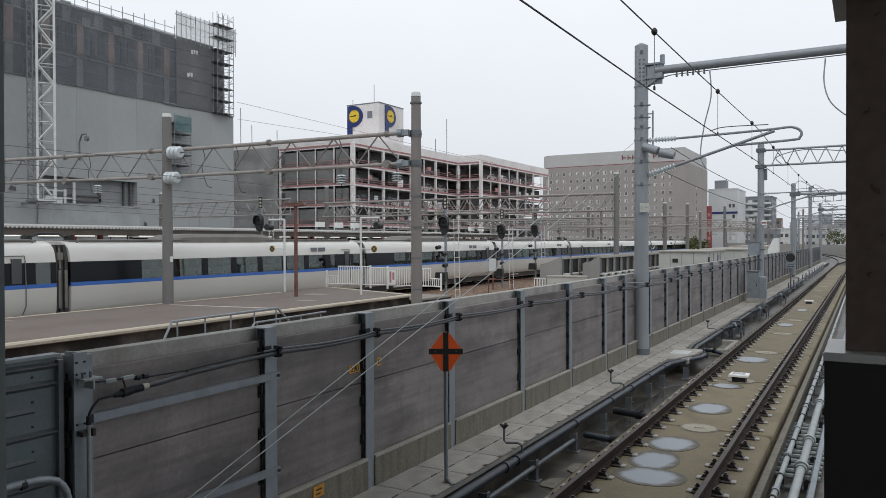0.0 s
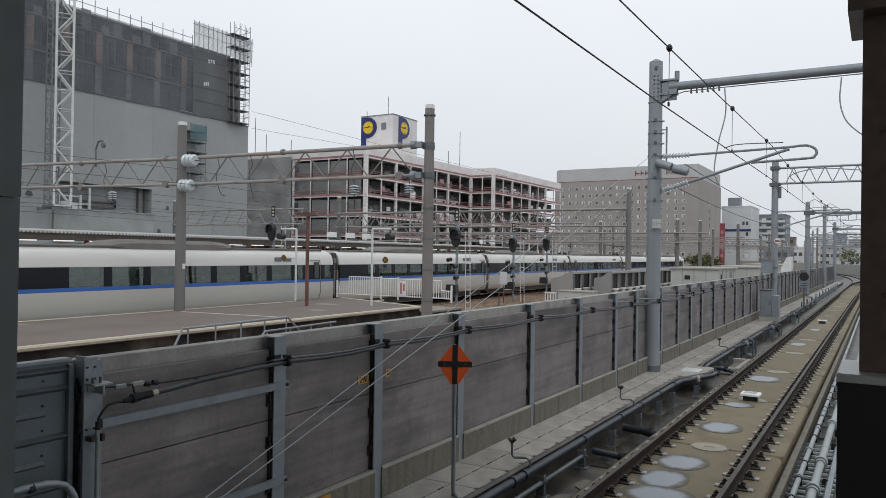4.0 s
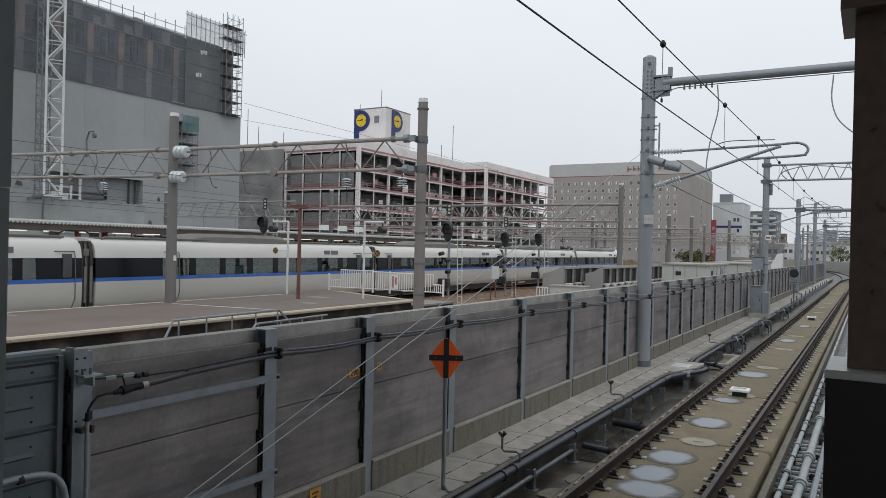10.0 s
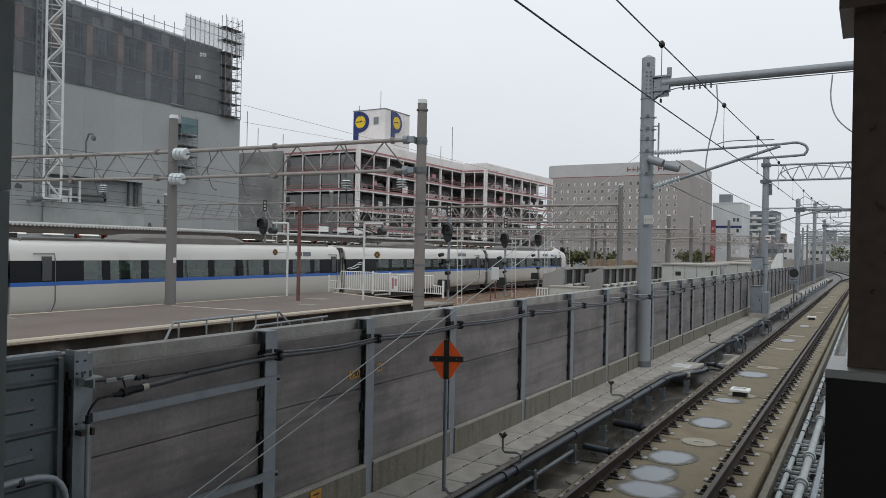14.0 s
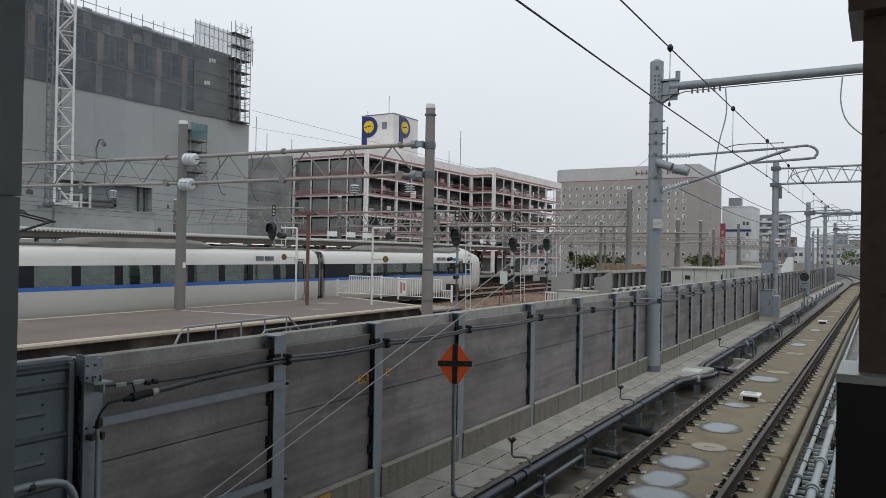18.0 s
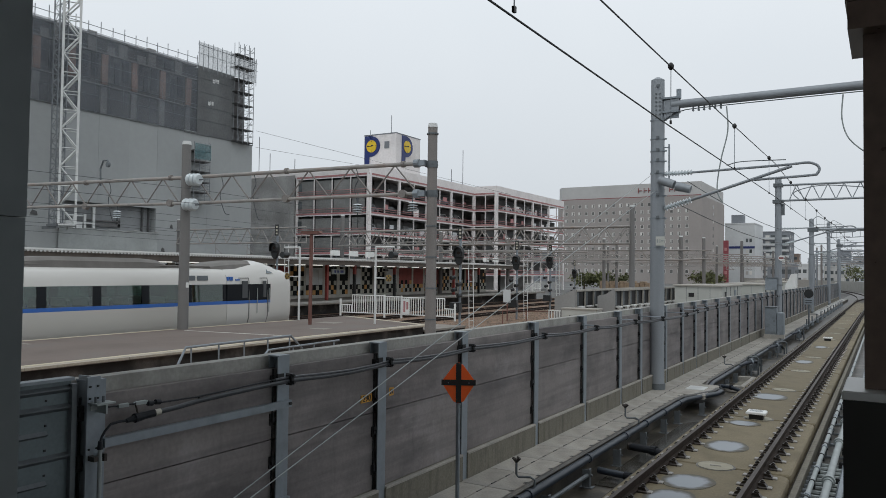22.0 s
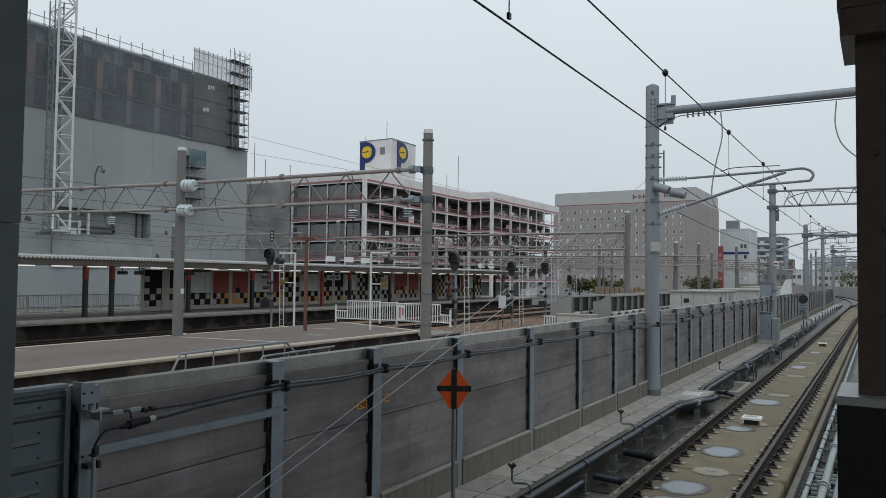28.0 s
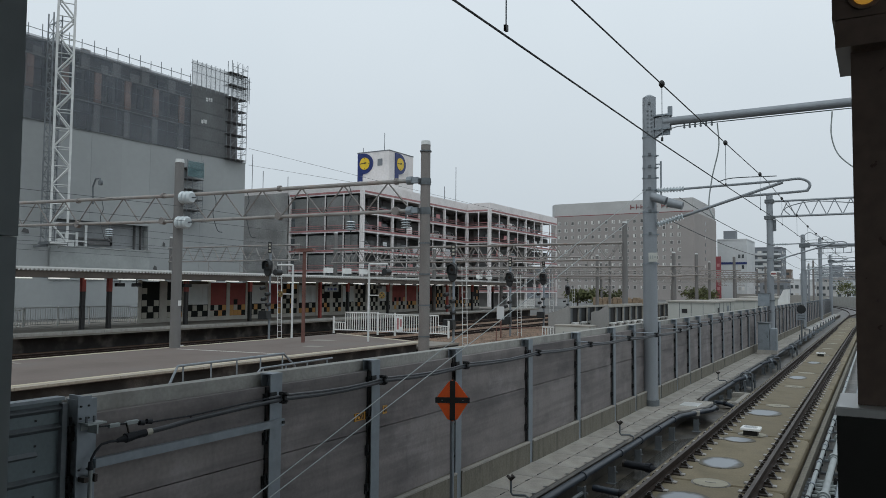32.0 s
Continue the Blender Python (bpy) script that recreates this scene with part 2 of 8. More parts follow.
M = dict(
    netteal=mesh_net("teal_net", (0.16, 0.27, 0.29), 0.55),
    netwhite=mesh_net("pale_net", (0.55, 0.57, 0.58), 0.38),
    ground=mat("town_ground", (0.14, 0.14, 0.135), 0.9, var=0.3, scale=0.05, grain=2),
    ballast=mat("rusty_ballast", (0.245, 0.165, 0.117), 0.95, spec=0.1, var=0.45, scale=0.6, grain=14, bump=1.0, dirt=(0.12, 0.09, 0.072)),
    slab=mat("slab_concrete", (0.188, 0.158, 0.103), 0.7, spec=0.2, var=0.3, scale=0.9, grain=25, dirt=(0.10, 0.086, 0.062), rnd=0.12),
    pool=shallow_water("shallow_puddle"),
    screen=paint("cab_windscreen", (0.10, 0.125, 0.14), 0.08),
    frosted=mat("frosted_pane", (0.60, 0.63, 0.62), 0.4, var=0.08, bump=0.0),
    # near-black, so slab joints and edges read dark against the bed
    damp=mat("dark_bed_concrete", (0.042, 0.036, 0.027), 0.6, spec=0.25, var=0.2, scale=2),
    circle=mat("anchor_mortar", (0.27, 0.25, 0.185), 0.6, var=0.15, scale=4),
    puddle=mat("still_water", (0.05, 0.047, 0.04), 0.16, var=0.05, bump=0, spec=0.8),
    walkway=mat("walkway_concrete", (0.36, 0.34, 0.305), 0.8, spec=0.25, var=0.24, scale=1.4, grain=30, dirt=(0.215, 0.21, 0.195), rnd=0.1),
    curb=mat("curb_concrete", (0.165, 0.153, 0.122), 0.85, var=0.35, scale=5.0, grain=28, streak=0.16, dirt=(0.075, 0.07, 0.052)),
    panel=board_marked("wall_panel_concrete", (0.195, 0.176, 0.170), (0.56, 0.56, 0.58)),
    parapet=mat("parapet_concrete", (0.34, 0.335, 0.31), 0.8, var=0.22, scale=2.2, grain=22, streak=0.25, dirt=(0.19, 0.185, 0.17)),
    galv=mat("galvanised_steel", (0.255, 0.287, 0.315), 0.5, metal=0.35, var=0.12, scale=3, grain=20, bump=0.05, dirt=(0.165, 0.185, 0.20)),
    galvdark=mat("weathered_steel", (0.13, 0.145, 0.155), 0.55, metal=0.3, var=0.2, scale=3, bump=0.05),
    rib=mat("ribbed_steel_panel", (0.125, 0.155, 0.165), 0.5, metal=0.3, var=0.18, scale=2, bump=0.05),
    polegrey=mat("pole_zinc", (0.268, 0.29, 0.312), 0.5, metal=0.25, var=0.1, scale=2, streak=0.2, bump=0.04),
    poleconc=mat("spun_concrete", (0.218, 0.2, 0.188), 0.8, var=0.2, scale=1.4, grain=25, streak=0.2, dirt=(0.16, 0.15, 0.14)),
    polecool=mat("grey_spun_concrete", (0.178, 0.173, 0.168), 0.8, var=0.15, scale=1.4, grain=25, streak=0.2, dirt=(0.14, 0.136, 0.13)),
    white=mat("white_paint", (0.74, 0.74, 0.72), 0.45, var=0.06, scale=2, bump=0.03),
    wallcable=mat("slate_grey_cable", (0.03, 0.034, 0.04), 0.38, var=0.2, bump=0.04),
    cable=mat("black_cable", (0.014, 0.016, 0.02), 0.6, var=0.2, bump=0.05, spec=0.25),
    pipe=mat("dark_blue_conduit", (0.022, 0.03, 0.042), 0.42, var=0.2, scale=4, bump=0.05),
    pipegrey=mat("zinc_conduit", (0.29, 0.32, 0.318), 0.42, metal=0.3, var=0.12, scale=4, bump=0.04),
    # brown wet patches over a near-black base that carries the trough's deep shade
    trough=mat("wet_shaded_trough", (0.038, 0.033, 0.025), 0.42, var=0.5, scale=1.6, grain=15, dirt=(0.085, 0.074, 0.056)),
    railside=mat("rusty_rail", (0.026, 0.018, 0.014), 0.75, metal=0.0, var=0.3, scale=5, spec=0.15),
    railtop=mat("worn_rail_head", (0.085, 0.074, 0.068), 0.62, metal=0.1, var=0.15, scale=3, bump=0.02, spec=0.25),
    clip=mat("rail_clip_steel", (0.05, 0.043, 0.038), 0.42, metal=0.5, var=0.3),
    orange=mat("orange_sign", (0.98, 0.145, 0.025), 0.4, var=0.06, bump=0.0),
    black=mat("black_paint", (0.018, 0.018, 0.018), 0.5, var=0.2, bump=0.03),
    asphalt=mat("platform_asphalt", (0.176, 0.145, 0.128), 0.85, spec=0.25, var=0.16, scale=0.5, grain=35, bump=0.3, dirt=(0.145, 0.132, 0.122)),
    cream=mat("platform_edge_stone", (0.55, 0.49, 0.36), 0.7, var=0.16, scale=1.5, dirt=(0.36, 0.33, 0.28)),
    # near-black base holds the shade under the platform ledges; paler blotches are stains
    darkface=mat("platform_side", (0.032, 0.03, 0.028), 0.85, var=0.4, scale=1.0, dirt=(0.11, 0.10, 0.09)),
    line=mat("painted_line", (0.55, 0.54, 0.50), 0.6, var=0.2, scale=3),
    train=paint("train_white", (0.59, 0.58, 0.55), 0.3),
    # train white greyed: the weaker light on the lower sides is in the colour
    traingrey=paint("train_lower_dimmed", (0.52, 0.508, 0.472), 0.35),
    blue=paint("train_blue_band", (0.03, 0.125, 0.44), 0.3),
    trainband=paint("train_window_band", (0.010, 0.012, 0.015), 0.25, 0.0),
    trainglass=glass("train_window_glass", (0.52, 0.63, 0.585), 0.02, 0.11),
    trainseam=paint("train_seam_grey", (0.13, 0.13, 0.125), 0.5),
    doorglass=paint("train_door_glass", (0.075, 0.08, 0.085), 0.15),
    display=paint("side_display_glass", (0.11, 0.125, 0.14), 0.2),
    trainroof=mat("train_roof_grey", (0.165, 0.157, 0.145), 0.7, var=0.15, scale=1.5),
    bellows=mat("gangway_rubber", (0.05, 0.047, 0.044), 0.8, var=0.2, scale=3),
    seat=mat("seat_cloth", (0.10, 0.12, 0.14), 0.9, var=0.2, scale=4),
    inner=mat("train_lining", (0.42, 0.43, 0.40), 0.7, var=0.1),
    rust=mat("rusty_column", (0.16, 0.075, 0.06), 0.8, var=0.3, scale=3, dirt=(0.11, 0.06, 0.05)),
    red=mat("dark_red_paint", (0.29, 0.06, 0.05), 0.6, var=0.15, scale=1.5),
    tileblack=mat("checker_black", (0.016, 0.018, 0.016), 0.7, var=0.2, bump=0.0, spec=0.15),
    tilewhite=mat("checker_grey", (0.46, 0.44, 0.37), 0.5, var=0.1, bump=0.0),
    tileyellow=mat("checker_ochre", (0.58, 0.30, 0.08), 0.5, var=0.12, bump=0.0),
    canopy=mat("canopy_brown_fascia", (0.10, 0.085, 0.072), 0.7, var=0.2, scale=1),
    canopyroof=mat("canopy_sheet_roof", (0.40, 0.40, 0.38), 0.6, var=0.18, scale=0.7, dirt=(0.26, 0.25, 0.23)),
    platpost=mat("cream_panel_post", (0.50, 0.48, 0.43), 0.6, var=0.12, scale=1.5),
    platgrey=mat("far_platform_concrete", (0.255, 0.235, 0.205), 0.85, var=0.25, scale=0.8, dirt=(0.13, 0.125, 0.11)),
    bsheet=mat("grey_cladding_sheet", (0.347, 0.362, 0.362), 0.65, var=0.06, scale=0.12, grain=1.5, bump=0.05, rnd=0.03),
    bdark=mat("unfinished_concrete", (0.15, 0.147, 0.147), 0.9, var=0.25, scale=0.3, grain=3),
    brown=mat("rust_primer_column", (0.56, 0.36, 0.29), 0.8, var=0.3, scale=0.5),
    net=mesh_net("dust_net", (0.215, 0.235, 0.26), 0.35),
    gantrygrey=mat("weathered_gantry_paint", (0.31, 0.297, 0.28), 0.7, metal=0.1, var=0.25, scale=1.4, bump=0.03, dirt=(0.23, 0.19, 0.165)),
    # dark grey that paints the shade inside the open decks
    parkpanel=mat("deck_shade_grey", (0.07, 0.072, 0.072), 0.7, var=0.2, scale=0.5, rnd=0.3),
    netgrey2=mesh_net("plain_site_net", (0.165, 0.172, 0.175), 0.8),
    netgrey=mesh_net("facade_net", (0.235, 0.24, 0.235), 0.88),
    netlight=mesh_net("grey_dust_net", (0.36, 0.36, 0.355), 0.82),
    scaff=mat("scaffold_tube", (0.24, 0.255, 0.27), 0.5, metal=0.3, var=0.2, bump=0.0),
    plank=mat("scaffold_plank", (0.10, 0.10, 0.10), 0.8, var=0.2),
    tower=mat("white_lattice", (0.62, 0.63, 0.62), 0.5, var=0.1, bump=0.0),
    park=mat("parking_white_paint", (0.81, 0.775, 0.765), 0.7, var=0.12, scale=0.3, grain=3, dirt=(0.60, 0.57, 0.55)),
    parkred=mat("parking_red_primer_beam", (0.42, 0.20, 0.20), 0.7, var=0.2, scale=0.6, bump=0.02),
    # deck grey lightened in colour because little light reaches inside
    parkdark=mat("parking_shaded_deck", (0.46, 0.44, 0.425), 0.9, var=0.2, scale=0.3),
    pblue=mat("sign_blue", (0.02, 0.035, 0.15), 0.4, var=0.05, bump=0.0),
    pyellow=mat("sign_yellow", (0.75, 0.52, 0.03), 0.4, var=0.05, bump=0.0),
    hotel=mat("hotel_facade_coat", (0.335, 0.308, 0.292), 0.85, var=0.07, scale=0.08, grain=1.0, bump=0.05),
    hotellight=mat("hotel_attic_panel", (0.47, 0.465, 0.455), 0.7, var=0.06, scale=0.1, grain=1.0),
    hotelwin=mat("shaded_hotel_window", (0.13, 0.125, 0.12), 0.3, var=0.2, bump=0.0, rnd=0.35),
    win=mat("far_window_glass", (0.085, 0.095, 0.10), 0.12, var=0.3, bump=0.0, rnd=0.35),
    winlight=mat("curtained_window", (0.58, 0.57, 0.545), 0.5, var=0.1, bump=0.0, rnd=0.3),
    bwhite=mat("far_white_wall", (0.58, 0.60, 0.61), 0.7, var=0.08, scale=0.1, grain=1),
    bgrey=mat("far_grey_wall", (0.20, 0.215, 0.235), 0.8, var=0.1, scale=0.1, grain=1),
    bbrown=mat("far_brown_wall", (0.22, 0.17, 0.14), 0.8, var=0.1, scale=0.1, grain=1),
    bsign=mat("faded_red_sign", (0.22, 0.06, 0.06), 0.6, var=0.1, bump=0.0),
    bred=mat("red_tower", (0.24, 0.05, 0.06), 0.6, var=0.1, bump=0.0),
    leaf=mat("leaves", (0.115, 0.125, 0.05), 0.7, var=0.5, scale=0.8, grain=8, rnd=0.3),
    bark=mat("bark", (0.09, 0.07, 0.05), 0.9, var=0.3),
    porcelain=mat("glazed_porcelain", (0.55, 0.60, 0.62), 0.15, var=0.05, bump=0.0),
    signal=mat("signal_black", (0.012, 0.014, 0.015), 0.45, var=0.2, bump=0.0),
    framegrey=mat("window_jamb_grey", (0.20, 0.225, 0.235), 0.4, metal=0.2, var=0.1, scale=2, bump=0.02),
    framebrown=mat("bronze_frame", (0.20, 0.15, 0.125), 0.32, metal=0.3, var=0.25, scale=1.0, streak=0.2, bump=0.02),
    frameblack=mat("dark_frame_box", (0.02, 0.02, 0.018), 0.5, var=0.2, scale=2, bump=0.02),
    sill=mat("brushed_sill", (0.62, 0.63, 0.62), 0.35, metal=0.2, var=0.06, scale=3, bump=0.02),
    room=mat("room_plaster", (0.42, 0.40, 0.375), 0.8, var=0.1),
    bluewin=mat("unfinished_window_gap", (0.03, 0.034, 0.042), 0.5, var=0.3, scale=0.5),
    recess=mat("recess_shade_board", (0.25, 0.26, 0.265), 0.8, var=0.12, scale=0.4, grain=3),
    sheeting=mat("wrinkled_site_sheeting", (0.36, 0.378, 0.372), 0.6, var=0.1, scale=0.5, grain=4, bump=0.2),
    rawconc=mat("raw_site_concrete", (0.40, 0.395, 0.385), 0.9, var=0.2, scale=0.4, grain=3),
    wiregrey=paint("weathered_wire", (0.085, 0.09, 0.095), 0.55, 0.0),
    clipplate=mat("bright_clip_plate", (0.30, 0.285, 0.265), 0.4, metal=0.4, var=0.25, scale=6),
    edgestone=mat("worn_edge_stone", (0.37, 0.325, 0.26), 0.8, var=0.3, scale=1.2, grain=18, dirt=(0.24, 0.215, 0.18)),
    gasket=mat("dark_gasket", (0.016, 0.017, 0.018), 0.7, var=0.3, scale=4),
    stone=mat("ballast_stone", (0.20, 0.15, 0.115), 0.95, var=0.4, scale=1.5, grain=12),
    shedgrey=mat("shed_grey_render", (0.27, 0.265, 0.255), 0.8, var=0.1, scale=0.5, grain=8),
    tarp=mat("weathered_white_sheet", (0.36, 0.36, 0.345), 0.6, var=0.15, scale=1.5),
    wood=mat("weathered_timber", (0.27, 0.205, 0.14), 0.8, var=0.25, scale=2),
    louvre=mat("dark_louvre", (0.02, 0.02, 0.02), 0.7, var=0.3),
    boxwhite=mat("cabinet_cream", (0.47, 0.475, 0.44), 0.55, var=0.08, scale=0.8, bump=0.03),
    markerdisc=mat("dull_ochre_marker", (0.27, 0.17, 0.035), 0.6, var=0.2, scale=6),
    yellowplate=mat("yellow_plate", (0.48, 0.24, 0.03), 0.5, var=0.15, scale=6),
)


# ---- mesh helpers ----
class Solid:
    """Collects boxes, tubes and prisms into one mesh."""

    def __init__(self):
        self.v, self.f = [], []

    def add(self, verts, faces):
        o = len(self.v)
        self.v += [tuple(p) for p in verts]
        self.f += [tuple(i + o for i in f) for f in faces]
        return self

    def box(self, x0, x1, y0, y1, z0, z1, m=None):
        ps = [Vector((x, y, z)) for z in (z0, z1) for y in (y0, y1) for x in (x0, x1)]
        if m is not None:
            ps = [m @ p for p in ps]
        return self.add(ps, [(0, 2, 3, 1), (4, 5, 7, 6), (0, 1, 5, 4), (2, 6, 7, 3), (0, 4, 6, 2), (1, 3, 7, 5)])

    def slab(self, x0, x1, y0, y1, z0, z1, b=0.01):
        """A box with chamfered upper edges."""
        lo = [(x0, y0, z0), (x1, y0, z0), (x1, y1, z0), (x0, y1, z0)]
        mi = [(x, y, z1 - b) for x, y, _ in lo]
        hi = [(x0 + b, y0 + b, z1), (x1 - b, y0 + b, z1), (x1 - b, y1 - b, z1), (x0 + b, y1 - b, z1)]
        fs = [(3, 2, 1, 0), (8, 9, 10, 11)]
        for k in range(4):
            j = (k + 1) % 4
            fs += [(k, j, 4 + j, 4 + k), (4 + k, 4 + j, 8 + j, 8 + k)]
        return self.add(lo + mi + hi, fs)

    def tube(self, a, b, r, n=8, r2=None, caps=True):
        a, b = Vector(a), Vector(b)
        d = (b - a).normalized()
        u = d.cross(Vector((0, 0, 1)) if abs(d.z) < 0.9 else Vector((1, 0, 0))).normalized()
        w = d.cross(u)
        r2 = r if r2 is None else r2
        ring = [(math.cos(2 * math.pi * k / n), math.sin(2 * math.pi * k / n)) for k in range(n)]
        vs = [a + u * c * r + w * s * r for c, s in ring] + [b + u * c * r2 + w * s * r2 for c, s in ring]
        fs = [(k, (k + 1) % n, n + (k + 1) % n, n + k) for k in range(n)]
        if caps:
            fs += [tuple(range(n))[::-1], tuple(range(n, 2 * n))]
        return self.add(vs, fs)

    def path(self, pts, r, n=6):
        """One bent tube through all the points."""
        ps = [Vector(p) for p in pts]
        rings = []
        for k, p in enumerate(ps):
            d = (ps[min(k + 1, len(ps) - 1)] - ps[max(k - 1, 0)]).normalized()
            u = d.cross(Vector((0.31, 0.22, 0.925)) if abs(d.z) < 0.8 else Vector((0.93, 0.3, 0.2))).normalized()
            if rings and u.dot(last) < 0:
                u = -u
            last = u
            w = d.cross(u)
            rings.append([p + (u * math.cos(2 * math.pi * q / n) + w * math.sin(2 * math.pi * q / n)) * r for q in range(n)])
        return self.loft(rings)

    def disc(self, x, y, z0, z1, rx, ry, n=24, wob=0.0, seed=0):
        rg = random.Random(seed)
        ph = [rg.uniform(0, 6.28) for _ in range(4)]
        def rad(a):
            return 1 + wob * (math.sin(2 * a + ph[0]) + 0.6 * math.sin(3 * a + ph[1]) + 0.4 * math.sin(5 * a + ph[2]))
        an = [2 * math.pi * k / n for k in range(n)]
        lo = [(x + rx * rad(a) * math.cos(a), y + ry * rad(a) * math.sin(a), z0) for a in an]
        hi = [(px, py, z1) for px, py, _ in lo]
        return self.add(lo + hi, [tuple(range(n))[::-1], tuple(range(n, 2 * n))] + [(k, (k + 1) % n, n + (k + 1) % n, n + k) for k in range(n)])

    def prism(self, outline, y0, y1, axis="y"):
        """An outline of (a, b) pairs drawn out along an axis: along y the pairs are (x, z), along x (y, z), along z (x, y)."""
        def at(p, c):
            return {"y": (p[0], c, p[1]), "x": (c, p[0], p[1]), "z": (p[0], p[1], c)}[axis]
        n = len(outline)
        vs = [at(p, y0) for p in outline] + [at(p, y1) for p in outline]
        return self.add(vs, [tuple(range(n))[::-1], tuple(range(n, 2 * n))] + [(k, (k + 1) % n, n + (k + 1) % n, n + k) for k in range(n)])

    def loft(self, rings, cap=True):
        n = len(rings[0])
        vs = [p for r in rings for p in r]
        fs = []
        for j in range(len(rings) - 1):
            fs += [(j * n + k, j * n + (k + 1) % n, (j + 1) * n + (k + 1) % n, (j + 1) * n + k) for k in range(n)]
        if cap:
            fs += [tuple(range(n))[::-1], tuple(range((len(rings) - 1) * n, len(rings) * n))]
        return self.add(vs, fs)

    def data(self, name, material, smooth=False):
        me = bpy.data.meshes.new(name)
        me.from_pydata(self.v, [], self.f)
        bm = bmesh.new()
        bm.from_mesh(me)
        bmesh.ops.recalc_face_normals(bm, faces=bm.faces)
        bm.to_mesh(me)
        bm.free()
        if smooth:
            me.polygons.foreach_set("use_smooth", [True] * len(me.polygons))
            me.set_sharp_from_angle(angle=radians(35))
        me.materials.append(material)
        return me


def part(name, solid, material, parent=None, label="", smooth=False, at=None):
    """Links a solid, or a finished mesh, as one object under a thing or a part."""
    me = solid.data(name, material, smooth) if isinstance(solid, Solid) else solid
    ob = new(name, me)
    if parent is not None:
        ob.parent = parent
    if at is not None:
        ob.matrix_basis = at
    return tagged(ob, label) if label else ob


def thing(name, m, label, category, group="", kind=""):
    ob = new(name)
    ob.matrix_basis = m
    return tagged(ob, label, category, group, kind)


def structure(name, solid, material, label, category, smooth=False):
    ob = new(name, solid.data(name, material, smooth))
    return tagged(ob, label, category, kind="structure")


# the ground-level railway runs 1.7 degrees off the viaduct
JA = 1.7


def jr(n, s, z=0.0, rz=0.0):
    """The pose of a place n metres across and s metres along the ground-level railway."""
    a = radians(JA)
    return pose(n * math.cos(a) - s * math.sin(a), n * math.sin(a) + s * math.cos(a), z, 0, 0, JA + rz)


# ---- ground and viaduct ----
structure("ground", Solid().box(-3000, 3000, -3000, 4000, -1.6, -0.66), M["ground"], "flat grey town ground reaching the horizon", "ground")
structure("ballast_bed", Solid().box(-38.8, -12.0, -60, 400, -0.64, -0.56, pose(0, 0, 0, 0, 0, JA)), M["ballast"], "rust-brown ballast bed of the ground-level tracks", "ballast")
deck = structure("viaduct_deck", Solid().box(-6.15, 6.0, -20, 330, -1.2, -0.62), M["trough"], "wet dark concrete deck of the viaduct", "deck")
TRACK_X, RAIL_X = -2.535, (-3.29, -1.78)
base = structure("track_bed", Solid().prism([(-3.95, -0.616), (-3.85, -0.42), (-1.22, -0.42), (-1.12, -0.616)], -6, 130), M["damp"], "near-black concrete bed under the slab track", "track bed")

# track slabs, one every five metres, with round anchors at the joints
def slab_ring(x0, x1, y0, y1, r, z):
    ring = []
    for cx, cy, a0 in ((x1 - r, y0 + r, -90), (x1 - r, y1 - r, 0), (x0 + r, y1 - r, 90), (x0 + r, y0 + r, 180)):
        ring += [(cx + r * math.cos(radians(a0 + 30 * q)), cy + r * math.sin(radians(a0 + 30 * q)), z) for q in range(4)]
    return ring
slab_me = Solid().loft([slab_ring(-1.08, 1.17, 0.04, 4.96, 0.13, -0.416), slab_ring(-1.08, 1.17, 0.04, 4.96, 0.13, -0.225), slab_ring(-1.06, 1.15, 0.06, 4.94, 0.12, -0.2)]).data("track_slab", M["slab"])
bar_me = Solid().slab(-0.09, 0.09, -0.022, 0.022, -0.192, -0.178, 0.006).data("anchor_bar", M["walkway"])
gap_me = Solid().disc(0, 0, -0.3, -0.1975, 0.325, 0.325, 28).data("joint_gap", M["trough"])
anchor_me = Solid().disc(0, 0, -0.416, -0.19, 0.29, 0.29, 28).data("joint_anchor", M["circle"], True)
SLAB0 = 13.45 - 4 * 5.0
for k in range(23):
    part("track_slab", slab_me, None, base, at=pose(TRACK_X, SLAB0 + 5 * k, 0))
    part("joint_gap", gap_me, None, base, at=pose(TRACK_X, SLAB0 + 5 * k, 0))
    part("joint_anchor", anchor_me, None, base, at=pose(TRACK_X, SLAB0 + 5 * k, 0))
    if k < 9:
        part("anchor_bar", bar_me, None, base, at=pose(TRACK_X, SLAB0 + 5 * k, 0, 0, 0, 8 * (k % 3)))

# rails: foot, web and head drawn along the line, then curving left far off
def far_bend(y):
    return 0.0 if y < 108 else -((y - 108) ** 2) / 900.0
RAIL_FOOT = [(-0.07, -0.165), (0.07, -0.165), (0.07, -0.15), (0.012, -0.13), (0.012, -0.04), (0.034, -0.03), (0.034, -0.004), (-0.034, -0.004), (-0.034, -0.03), (-0.012, -0.04), (-0.012, -0.13), (-0.07, -0.15)]
RAIL_HEAD = [(-0.032, -0.004), (0.032, -0.004), (0.028, 0.0), (-0.028, 0.0)]
def rail_run(x0, outline, ys, bend):
    s = Solid()
    s.loft([[(x0 + bend(y) + a, y, b) for a, b in outline] for y in ys])
    return s
ys_near = [-8 + 4 * k for k in range(30)] + [112 + 4 * k for k in range(40)]
for x0 in RAIL_X:
    r = tagged(new("rail", rail_run(x0, RAIL_FOOT, ys_near, far_bend).data("rail", M["railside"])), "rust-brown steel running rail of the slab track", "rail", "rails of the slab track")
    part("rail_head", rail_run(x0, RAIL_HEAD, ys_near, far_bend), M["railtop"], r, "bright worn running surface")
